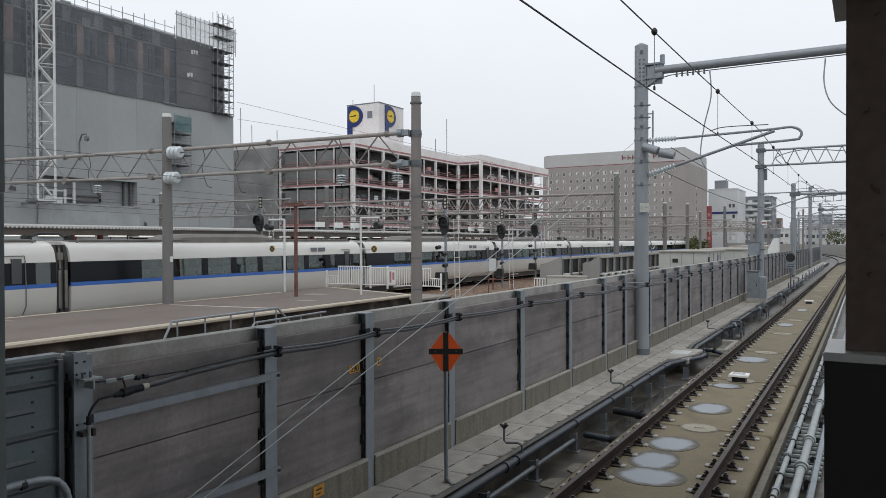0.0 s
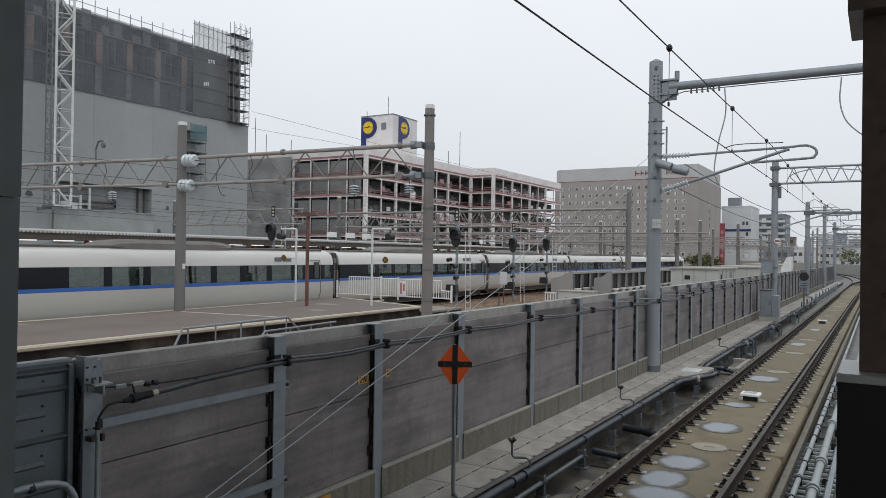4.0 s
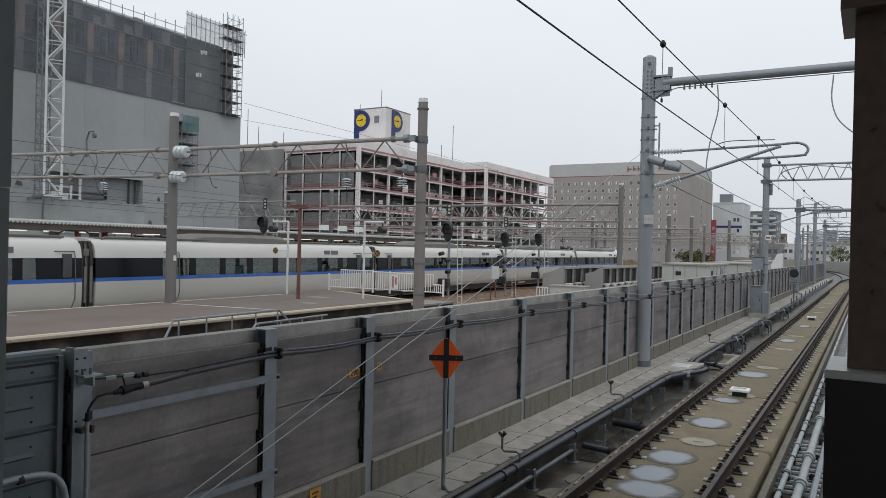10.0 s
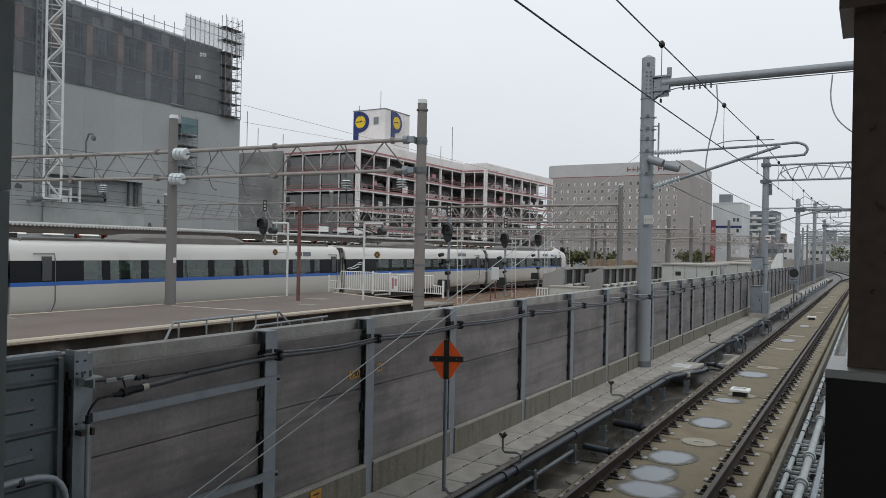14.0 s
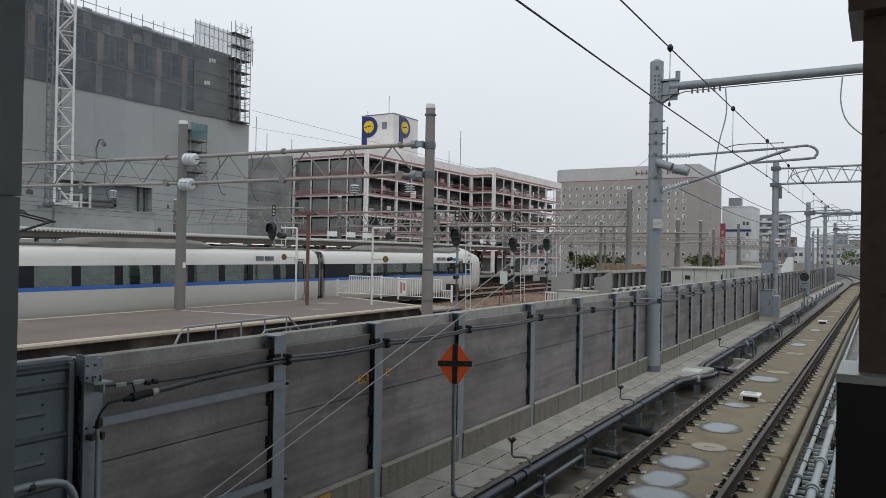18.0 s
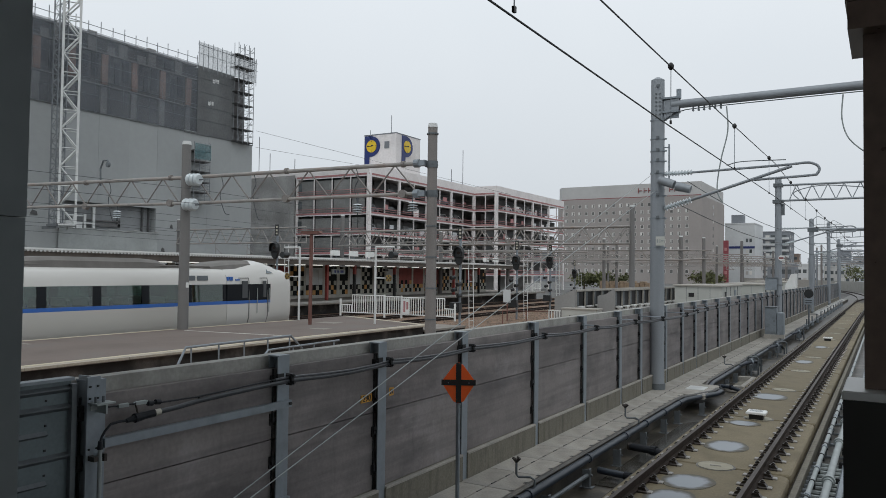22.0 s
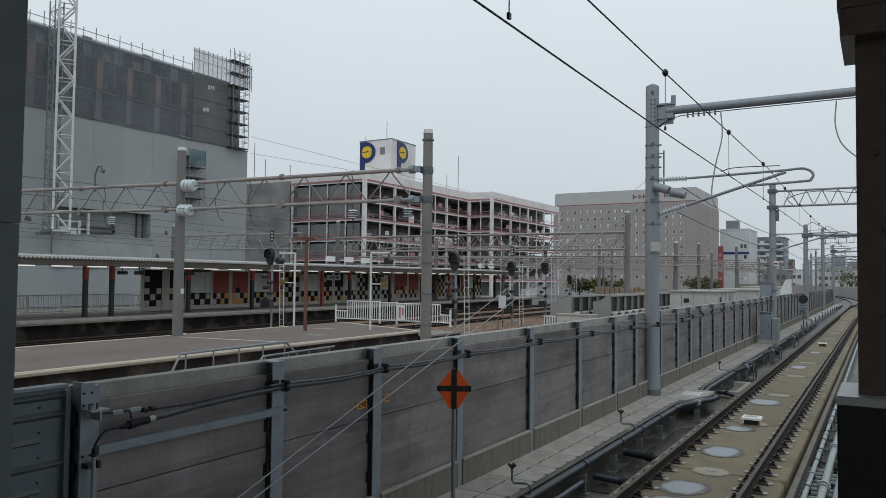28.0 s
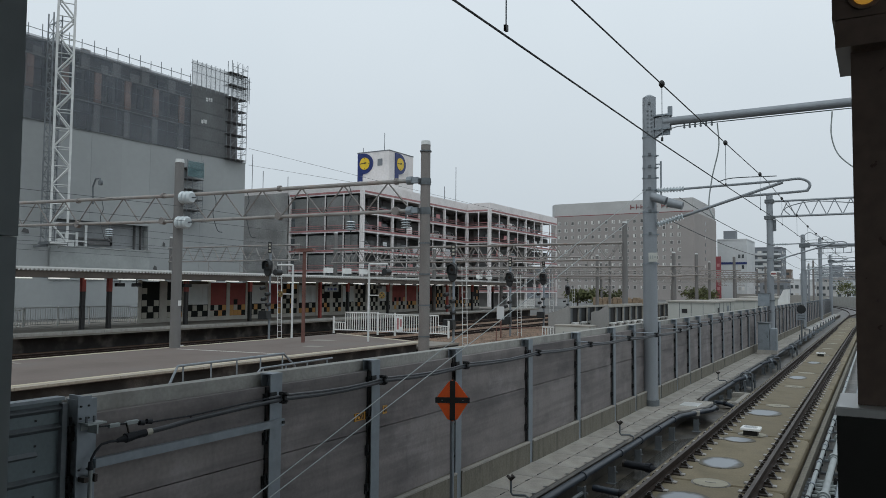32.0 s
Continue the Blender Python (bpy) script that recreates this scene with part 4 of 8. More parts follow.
# ---- overhead line on the viaduct ----
def insulator(s, a, b, r=0.06, n=9):
    """A rod with ribbed sheds between two points."""
    a, b = Vector(a), Vector(b)
    s.tube(a, b, r * 0.45, 8)
    for k in range(n):
        p = a.lerp(b, (k + 0.5) / n)
        d = (b - a).normalized() * (b - a).length / n * 0.28
        s.tube(p - d, p + d, r * 0.6, 10, r)
    return s
def flow(pts, k=5):
    """A smooth curve through the points."""
    ps = [Vector(p) for p in pts]
    ps = [ps[0] * 2 - ps[1]] + ps + [ps[-1] * 2 - ps[-2]]
    res = []
    for a, b, c, d in zip(ps[:-3], ps[1:-2], ps[2:-1], ps[3:]):
        for j in range(k):
            t = j / k
            res.append(0.5 * ((2 * b) + (c - a) * t + (2 * a - 5 * b + 4 * c - d) * t * t + (3 * b - a - 3 * c + d) * t ** 3))
    return res + [ps[-2]]
def bend(pts, r, n=8):
    return Solid().path(flow(pts), r, n)
def catenary_pole(y, main=False, top=8.83, arm="truss"):
    p = thing("overhead_line_pole", pose(-5.67, y, -0.2), "round grey zinc-coated overhead line pole with steel bands" if main else "grey overhead line pole with a lattice arm on the viaduct", "pole", "overhead line poles")
    part("shaft", Solid().tube((0, 0, 0.0), (0, 0, top + 0.12), 0.208, 20, 0.19).tube((0, 0, top + 0.12), (0, 0, top + 0.2), 0.19, 20, 0.06), M["polegrey"], p, smooth=True)
    part("footing", Solid().tube((0, 0, 0), (0, 0, 0.17), 0.235, 20), M["galvdark"], p, "dark base collar", smooth=True)
    for z in (4.05, 4.9, 5.55, 6.2, 6.55, 6.85, 7.2, 7.75) if main else (5.2, 6.1, 7.6):
        part("band", Solid().tube((0, 0, z), (0, 0, z + 0.035), 0.209, 20).box(0.16, 0.26, -0.03, 0.03, z, z + 0.035), M["galv"], p)
    if main:
        a = part("beam_bracket", Solid().box(0.15, 0.62, -0.13, 0.13, 7.95, 8.0).box(0.15, 0.62, -0.13, 0.13, 8.35, 8.4).box(0.15, 0.6, -0.02, 0.02, 7.8, 8.4).tube((0.6, 0, 8.35), (0.6, 0, 8.62), 0.07, 8), M["galv"], p)
        b = part("beam", Solid().tube((0.4, 0, 8.19), (11.5, 0, 8.19), 0.12, 16), M["polegrey"], p, "long grey tubular beam over the tracks", smooth=True)
        part("drop_wire", bend([(1.9, 0, 8.0), (1.93, 0, 7.3), (1.75, 0, 6.5), (1.65, 0, 5.7), (1.8, 0, 5.3)], 0.018), M["pipegrey"], b)
        part("drop_wire", bend([(4.75, 0, 8.0), (4.72, 0, 7.4), (4.85, 0, 6.9), (5.15, 0, 6.55), (5.4, 0, 6.4)], 0.018), M["pipegrey"], b)
        part("earth_wire", bend([(0.6, 0, 7.98), (1.9, 0, 8.03), (11, 0, 8.03)], 0.014), M["galvdark"], b)
        for k in range(6):
            part("hanger_lug", Solid().box(0.98 + 0.15 * k, 1.02 + 0.15 * k, -0.02, 0.02, 7.97, 8.09).tube((1.0 + 0.15 * k, -0.03, 7.97), (1.0 + 0.15 * k, 0.03, 7.97), 0.03, 8), M["galvdark"], b)
        part("gusset", Solid().prism([(0.19, 7.75), (0.62, 8.02), (0.62, 8.36), (0.19, 8.3)], -0.09, -0.07).prism([(0.19, 7.75), (0.62, 8.02), (0.62, 8.36), (0.19, 8.3)], 0.07, 0.09), M["polegrey"], a)
        for j, zz in enumerate((7.78, 7.9, 8.02, 8.14, 8.26, 8.38, 8.5)):
            part("pole_bolt", Solid().box(-0.02, 0.03, -0.212, -0.195, zz, zz + 0.035).box(0.09, 0.14, -0.19, -0.17, zz, zz + 0.035), M["galvdark"], p)
        for zz in (4.92, 5.57, 6.22, 6.57, 6.87, 7.22, 8.72):
            part("band_clip", Solid().box(0.02, 0.1, -0.225, -0.2, zz - 0.02, zz + 0.06), M["galvdark"], p)
        part("step_rail", Solid().tube((0.33, 0, 5.9), (0.33, 0, 7.05), 0.025, 6).box(0.18, 0.33, -0.015, 0.015, 6.95, 6.98).box(0.18, 0.33, -0.015, 0.015, 5.95, 5.98), M["galv"], p)
        part("number_plate", Solid().box(0.02, 0.27, -0.25, -0.235, 4.12, 4.38), M["boxwhite"], p, "small white plate with faint grey marks")
        part("plate_marks", Solid().box(0.06, 0.085, -0.256, -0.25, 4.2, 4.3).box(0.13, 0.15, -0.256, -0.25, 4.2, 4.3).box(0.17, 0.24, -0.256, -0.25, 4.24, 4.27), M["pipegrey"], p)
    elif arm == "truss":
        z1, z0 = top - 0.3, top - 1.25
        tr = Solid().tube((0.15, 0, z1), (11, 0, z1 + 0.03), 0.065, 8).tube((0.15, 0, z0), (11, 0, z0 + 0.03), 0.065, 8)
        part("lattice_arm", tr, M["polegrey"], p, "lattice arm over the tracks")
        for k in range(12):
            x = 0.6 + 0.85 * k
            part("lacing", Solid().tube((x, 0, z0), (x + 0.43, 0, z1), 0.028, 5).tube((x + 0.43, 0, z1), (x + 0.85, 0, z0), 0.028, 5), M["polegrey"], p)
        part("hanger", bend([(5.1, 0, z0), (5.1, 0, 5.6), (6.2, 0, 5.6)], 0.04), M["polegrey"], p)
        part("drop_wire", bend([(1.2, 0, z0), (0.9, 0, z0 + 0.5), (2.4, 0, z1 - 0.1), (4.6, 0, z1 - 0.3)], 0.03), M["polegrey"], p)
        part("fitting", Solid().slab(-0.3, 0.3, -0.28, 0.28, z0 - 0.15, z0 + 0.05, 0.02).slab(-0.26, 0.26, -0.26, 0.26, z1 - 0.1, z1 + 0.12, 0.02).box(0.2, 0.36, -0.06, 0.06, z0 - 0.9, z0 - 0.2), M["galvdark"], p, "dark bolted arm fitting")
    else:
        zb = top - 0.8
        part("beam", Solid().tube((0.1, 0, zb), (11.0, 0, zb), 0.11, 10), M["polegrey"], p, "tubular beam over the tracks", smooth=True)
        part("fitting", Solid().slab(-0.3, 0.55, -0.26, 0.26, zb - 0.2, zb + 0.2, 0.02), M["galvdark"], p, "dark bolted arm fitting")
        part("stay", bend([(0.0, 0, top), (0.5, 0, top + 0.35), (1.0, 0, top + 0.1), (2.4, 0, zb)], 0.03), M["polegrey"], p)
        for x in (1.6, 3.2, 5.0, 6.4):
            part("hanger", Solid().tube((x, 0, zb), (x, 0, zb - 0.75), 0.035, 6).tube((x - 0.5, 0, zb - 0.75), (x + 0.6, 0, zb - 0.7), 0.03, 6), M["polegrey"], p)
    # hinged cantilever that holds the wires
    cz = 6.2
    c = part("cantilever", bend([(0.98, 0, cz), (3.3, 0, cz + 0.06), (3.85, 0, cz + 0.09), (4.02, 0, cz + 0.07), (4.15, 0, cz - 0.0), (4.2, 0, cz - 0.1), (4.15, 0, cz - 0.2), (4.0, 0, cz - 0.25), (2.6, 0, cz - 0.3)], 0.036, 8), M["polegrey"], p, "bent steel tube cantilever", smooth=True)
    part("brace_tube", Solid().tube((0.95, 0, cz - 0.78), (3.55, 0, cz + 0.02), 0.042, 8), M["polegrey"], c)
    s = insulator(Solid(), (0.2, 0, cz), (0.98, 0, cz), 0.085)
    part("insulator", s, M["porcelain"], c, "white ribbed insulator", smooth=True)
    part("insulator", insulator(Solid(), (0.2, 0, cz - 1.0), (0.95, 0, cz - 0.78), 0.095), M["porcelain"], c, "white ribbed insulator", smooth=True)
    part("steady_wire", bend([(1.9, 0, cz + 0.14), (2.3, 0, cz + 0.22), (3.4, 0, cz + 0.2)], 0.014), M["galvdark"], c)
    if main:
        part("tension_cylinder", Solid().tube((0.12, -0.25, cz - 0.2), (0.55, -0.3, cz - 0.36), 0.12, 12).tube((0.6, -0.3, cz - 0.4), (1.0, -0.3, cz - 0.52), 0.13, 12, 0.11), M["polegrey"], p, "thick grey insulator cylinders", smooth=True)
    return p
catenary_pole(21.5, True)
catenary_pole(49.6, top=9.17)
catenary_pole(73.3, top=8.25, arm="tube")
far_pole = catenary_pole(96.3, top=9.4, arm="tube")
for y in (120, 144):
    copy_thing(far_pole, pose(-5.65 + far_bend(y) * 0.8, y, -1.1))
def wire(name, pts, r, label, m="wiregrey"):
    return tagged(new(name, Solid().path(pts, r, 8).data(name, M[m], True)), label, "wire", "overhead wires")
POLEY = [-28.0, 21.5, 49.6, 73.3, 96.3, 120, 144]
def sag(a, b, z, d, n=12):
    return [(-2.54, a + (b - a) * k / n, z - d * 4 * (k / n) * (1 - k / n)) for k in range(n + 1)]
mess = []
for a, b in zip(POLEY[:-1], POLEY[1:]):
    seg = sag(a, b, 6.12, 0.2)
    mess += seg if not mess else seg[1:]
def mess_z(y):
    for a, b in zip(POLEY[:-1], POLEY[1:]):
        if a <= y <= b:
            q = (y - a) / (b - a)
            return 6.12 - 0.2 * 4 * q * (1 - q)
    return 6.12
wire("messenger_wire", mess, 0.0095, "dark upper catenary wire over the slab track")
wire("contact_wire", [(-2.54, -28, 5.14), (-2.54, 10, 5.14), (-2.54, 21.5, 5.22), (-2.54, 144, 5.3)], 0.0095, "dark contact wire over the slab track")
for k in range(13):
    y = 5.29 + 5.02 * k
    dz = thing("dropper", pose(-2.54, y, 5.2), "thin dropper wire with a dark clamp", "dropper", "droppers of the overhead line")
    part("wire", Solid().tube((0, 0, 0), (0, 0, mess_z(y) - 5.2), 0.006, 5), M["galv"], dz)
    part("clamp", Solid().tube((0, 0, mess_z(y) - 5.245), (0, 0, mess_z(y) - 5.21), 0.018, 10, 0.042).tube((0, 0, mess_z(y) - 5.21), (0, 0, mess_z(y) - 5.18), 0.042, 10).tube((0, 0, mess_z(y) - 5.18), (0, 0, mess_z(y) - 5.145), 0.042, 10, 0.018), M["black"], dz, "dark ball clamp", smooth=True)
    part("contact_clip", Solid().box(-0.012, 0.012, -0.02, 0.02, -0.02, 0.03), M["black"], dz)
# feeder pair beside the poles
for dx, z0 in ((0.85, 5.75), (0.7, 5.05)):
    pts = []
    for a, b in zip(POLEY[1:-1], POLEY[2:]):
        for k in range(9):
            q = k / 9
            pts.append((-5.67 + dx, a + (b - a) * q, z0 - 0.25 * 4 * q * (1 - q)))
    wire("feeder_wire", pts, 0.012, "dark feeder wire strung from pole to pole")
# stay wires from the pole down to the deck in front of the wall
for ax, ay, ty, tz in ((-5.227, 1.466, 21.3, 6.05), (-5.098, 1.248, 21.3, 5.51)):
    st = tagged(new("stay_wire", Solid().tube((ax, ay, -0.2), (-5.675, ty, tz), 0.0065, 6).data("stay_wire", M["pipegrey"])), "pale steel stay wire running down to the deck", "wire", "stay wires")
    part("turnbuckle", Solid().tube((ax, ay, -0.6), (ax, ay, -0.15), 0.03, 8), M["galvdark"], st)

# ---- things along the noise wall ----
ARMS = {15.82: 0.27, 18.4: 0.38, 20.25: 0.58, 22.95: 0.60, 25.1: 0.45, 27.05: 0.38, 28.9: 0.33, 31.3: 0.28, 33.8: 0.24}
def cable_x(y):
    """How far out the cable hangs: it swings out round the pole on longer arms."""
    ks = [(10.33, 0.15), (13.15, 0.17)] + sorted(ARMS.items()) + [(38.8, 0.18), (60.0, 0.16)]
    if y <= ks[0][0]:
        return -5.76 + 0.145
    for (a, u), (b, v) in zip(ks[:-1], ks[1:]):
        if a <= y <= b:
            return -5.76 + u + (v - u) * (y - a) / (b - a)
    return -5.6
cable_pts, strand_pts = [(-5.655, 4.38, 1.795), (-5.65, 4.6, 1.805), (-5.64, 4.9, 1.835), (-5.63, 5.5, 1.86), (-5.62, 5.9, 1.875)], [(-5.62, 5.9, 1.917)]
for p, r in zip(POSTS[1:34], POSTS[2:35]):
    for q in (0.0, 0.3, 0.55, 0.8):
        y = p + (r - p) * q
        dip = 0.03 * math.sin(math.pi * q)
        cable_pts.append((cable_x(y), y, 1.88 - dip))
        strand_pts.append((cable_x(y) + 0.008, y, 1.922 - dip * 1.3 + 0.004 * math.sin(3 * y)))
cb = tagged(new("wall_cable", Solid().path(cable_pts, 0.024, 10).data("wall_cable", M["wallcable"], True)), "thick dark grey cable clamped along the noise wall", "cable")
part("second_strand", Solid().path(strand_pts, 0.013, 6), M["wallcable"], cb)
part("joint_sleeve", Solid().tube((-5.66, 4.12, 1.77), (-5.66, 4.2, 1.778), 0.018, 10, 0.03).tube((-5.66, 4.2, 1.778), (-5.66, 4.3, 1.788), 0.042, 10, 0.036).tube((-5.66, 4.3, 1.788), (-5.65, 4.4, 1.795), 0.034, 10), M["cable"], cb, smooth=True)
part("white_tape", Solid().tube((-5.655, 4.40, 1.795), (-5.65, 4.46, 1.798), 0.029, 10), M["tilewhite"], cb)
part("tail", Solid().path([(-5.66, 4.13, 1.77), (-5.66, 4.05, 1.775), (-5.66, 3.97, 1.765), (-5.65, 3.91, 1.72), (-5.64, 3.87, 1.67), (-5.63, 3.855, 1.63)], 0.011, 6), M["cable"], cb)
part("anchor_rod", Solid().path([(-5.64, 3.88, 1.925), (-5.65, 4.06, 1.912), (-5.65, 4.3, 1.905), (-5.65, 4.47, 1.88), (-5.64, 4.87, 1.875), (-5.63, 5.5, 1.9), (-5.62, 5.95, 1.918)], 0.008, 6), M["cable"], cb)
for y0, y1 in ((4.03, 4.13), (4.2, 4.31)):
    part("turnbuckle", Solid().slab(-5.668, -5.64, y0, y1, 1.893, 1.926, 0.005).tube((-5.655, y0 - 0.02, 1.91), (-5.655, y1 + 0.02, 1.908), 0.009, 6), M["pipegrey"], cb, "steel turnbuckle")
for y in (4.35, 4.43):
    part("insulator_bead", Solid().tube((-5.65, y - 0.025, 1.893), (-5.65, y + 0.025, 1.886), 0.024, 10), M["cable"], cb)
part("hanger_strap", Solid().tube((-5.65, 4.2, 1.9), (-5.66, 4.24, 1.79), 0.009, 6).tube((-5.65, 4.9, 1.875), (-5.65, 4.9, 1.82), 0.012, 6), M["clip"], cb)
clamp_me = Solid().box(-0.04, 0.045, -0.02, 0.02, -0.05, 0.075).box(-0.025, 0.03, -0.04, 0.04, -0.035, -0.02).box(-0.025, 0.03, -0.04, 0.04, 0.05, 0.065).tube((0.045, 0, -0.02), (0.07, 0, -0.02), 0.016, 6).tube((0.045, 0, 0.05), (0.07, 0, 0.05), 0.016, 6).data("cable_clamp", M["gasket"])
for y in POSTS[1:34]:
    cx = cable_x(y)
    cl = part("cable_clamp", clamp_me, None, cb, at=pose(cx, y - 0.06, 1.885))
    reach = cx + 5.76
    lift = 0.06 if reach > 0.2 else 0.0
    part("stand_off_arm", Solid().tube((-reach - 0.06, 0, lift), (0.0, 0, lift), 0.016 if lift else 0.012, 6).tube((0, 0, lift), (0, 0, 0.0), 0.014, 6).box(-reach - 0.01, -reach + 0.01, -0.05, 0.05, lift - 0.06, lift + 0.06), M["galv"] if lift else M["gasket"], cl)
# bolted bars between the first two posts
for z0, z1 in ((1.64, 1.645), (0.62, 0.58)):
    bar = tagged(new("steel_bar", Solid().add([(-5.755, 3.95, z0), (-5.755, 6.25, z1), (-5.755, 6.25, z1 - 0.075), (-5.755, 3.95, z0 - 0.075), (-5.70, 3.95, z0), (-5.70, 6.25, z1), (-5.70, 6.25, z1 - 0.075), (-5.70, 3.95, z0 - 0.075)], [(0, 1, 2, 3), (4, 7, 6, 5), (0, 4, 5, 1), (1, 5, 6, 2), (2, 6, 7, 3), (3, 7, 4, 0)]).data("steel_bar", M["galv"])), "galvanised steel bar bolted across two posts", "bar", "bars across the noise wall")
    part("bolt", Solid().tube((-5.7, 6.22, z1 - 0.035), (-5.68, 6.22, z1 - 0.035), 0.018, 6), M["black"], bar)
# broad end post with its bracket and drain pipe
ep = thing("end_post", pose(-5.72, 3.83, -0.2), "broad galvanised end post with a shelf bracket", "post")
part("flange", Solid().box(0.0, 0.02, -0.058, 0.062, 0, 2.38), M["galv"], ep)
part("web", Solid().box(-0.18, 0.0, -0.01, 0.01, 0, 2.38), M["galv"], ep)
part("side_channel", Solid().box(-0.12, -0.06, -0.14, -0.095, 0, 2.33), M["galvdark"], ep)
part("shelf", Solid().box(0.02, 0.15, -0.05, 0.12, 2.155, 2.17).box(0.02, 0.03, -0.03, 0.1, 2.1, 2.155).box(0.02, 0.15, 0.03, 0.045, 2.08, 2.155), M["pipegrey"], ep)
for y in (-0.02, 0.05):
    part("shelf_bolt", Solid().tube((0.08, y, 2.17), (0.08, y, 2.22), 0.012, 6), M["galvdark"], ep)
for z in (2.3, 2.2, 1.78, 1.0, 0.5):
    for dy in (-0.035, 0.036):
        part("bolt", Solid().tube((0.02, dy, z), (0.032, dy, z), 0.009, 6), M["gasket"], ep)
dp = thing("drain_pipe", pose(-5.63, 3.855, -0.2), "grey vertical conduit strapped to the end post", "pipe")
part("pipe", Solid().tube((0, 0, 0), (0, 0, 1.78), 0.018, 12), M["pipegrey"], dp, smooth=True)
part("strap", Solid().box(-0.06, 0.025, -0.07, -0.03, 1.69, 1.73).box(-0.06, 0.025, 0.025, 0.05, 1.68, 1.74).box(-0.05, -0.018, -0.03, 0.03, 1.7, 1.72), M["clip"], dp)
part("cap", Solid().tube((0, 0, 1.78), (0, 0, 1.85), 0.024, 12, 0.018), M["cable"], dp, smooth=True)
# ribbed steel screens beyond the end post
for k in range(4):
    y1 = 3.71 - 2.1 * k
    rp = thing("ribbed_screen", pose(-5.83, y1, -0.2), "dark grey ribbed steel screen panel", "panel", "ribbed screens")
    part("plate", Solid().box(-0.03, 0.0, -2.08, 0, 0, 2.36), M["rib"], rp)
    part("top_rail", Solid().box(-0.06, 0.05, -2.08, 0, 2.36, 2.385), M["galv"], rp)
    for j, z in enumerate((0.14, 0.33, 0.53, 0.73, 0.93, 1.13, 1.33, 1.54, 1.74, 1.94, 2.14, 2.29)):
        if j % 2 == 0 or z > 2:
            part("rib", Solid().prism([(0.0, z + 0.03), (0.04, z + 0.008), (0.04, z), (0.0, z - 0.03)], -2.08, 0.0), M["galvdark"], rp)
        else:
            part("crease", Solid().prism([(0.0, z + 0.03), (0.025, z), (0.0, z - 0.02)], -1.9, -0.2), M["galvdark"], rp)
        part("latch", Solid().box(0.0, 0.008, -0.222, -0.206, z + 0.065, z + 0.082), M["gasket"], rp)
lp = thing("bent_conduit", pose(-5.5, 0, 0), "grey conduit bending over beside the screen", "pipe")
part("pipe", Solid().path([(0, 2.3, 1.2), (0, 2.9, 1.28), (0, 3.16, 1.29), (0, 3.34, 1.28), (0, 3.42, 1.262), (0, 3.49, 1.23), (0, 3.54, 1.18), (0, 3.57, 1.12), (0, 3.585, 1.04), (0, 3.6, 0.6), (0, 3.6, -0.2)], 0.03, 12), M["galv"], lp, smooth=True)
for yy in (2.75, 3.2):
    part("ring", Solid().tube((0, yy, 1.275), (0, yy + 0.04, 1.28), 0.037, 10), M["gasket"], lp)

# orange diamond sign on its post
sg = thing("diamond_sign", pose(-4.97, 8.73, -0.2, 0, 0, 30), "orange diamond sign with a black cross on a grey post", "sign")
part("post", Solid().tube((0, 0.02, 0.0), (0, 0.02, 1.75), 0.028, 8).path([(0, 0.02, 0.08), (0.16, -0.14, -0.12), (0.2, -0.18, -0.3)], 0.022, 6), M["galv"], sg)
pl = part("plate", Solid().prism([(-0.235, 1.8), (-0.21, 1.77), (-0.07, 1.55), (0.0, 1.52), (0.07, 1.55), (0.21, 1.77), (0.235, 1.8), (0.21, 1.84), (0.06, 2.04), (0.0, 2.07), (-0.06, 2.04), (-0.21, 1.84)], -0.03, -0.015), M["orange"], sg)
part("black_cross", Solid().box(-0.036, 0.036, -0.036, -0.031, 1.53, 2.065).box(-0.232, -0.036, -0.036, -0.031, 1.765, 1.84).box(0.036, 0.232, -0.036, -0.031, 1.765, 1.84), M["black"], pl)
for x in (-0.14, 0.14):
    part("rivet", Solid().tube((x, -0.04, 1.8), (x, -0.036, 1.8), 0.008, 6), M["galv"], pl)

def lettering(name, text, size, material, m, parent, label=""):
    cu = bpy.data.curves.new(name, "FONT")
    cu.body, cu.size, cu.extrude, cu.align_x, cu.align_y = text, size, 0.002, "CENTER", "CENTER"
    dg = bpy.context.evaluated_depsgraph_get()
    tmp = new(name, cu)
    bpy.context.view_layer.update()
    me = bpy.data.meshes.new_from_object(tmp.evaluated_get(bpy.context.evaluated_depsgraph_get()))
    bpy.data.objects.remove(tmp)
    me.materials.clear()
    me.materials.append(material)
    ob = new(name, me)
    ob.parent, ob.matrix_basis = parent, m
    return tagged(ob, label) if label else ob
kp = thing("distance_plate", pose(-5.822, 7.8, 1.43), "yellow distance plate with black figures on the wall", "plate")
part("plate", Solid().box(-0.008, 0.004, -0.115, 0.115, -0.05, 0.05), M["yellowplate"], kp)
lettering("figures", "290", 0.115, M["black"], pose(0.007, 0, 0, 90, 0, 90), kp)
kp2 = thing("post_plate", pose(-5.745, 8.25, 1.47), "small yellow plate with a dark mark on a post", "plate")
part("plate", Solid().box(0, 0.006, -0.05, 0.05, -0.055, 0.055), M["yellowplate"], kp2)
part("mark", Solid().box(0.006, 0.009, -0.03, -0.005, -0.03, 0.03).box(0.006, 0.009, 0.01, 0.03, -0.03, 0.03), M["black"], kp2)
kp3 = thing("curb_plate", pose(-5.735, 6.95, 0.09), "yellow plate with faint marks on the curb", "plate")
part("plate", Solid().box(0, 0.008, -0.1, 0.1, -0.07, 0.07), M["yellowplate"], kp3)
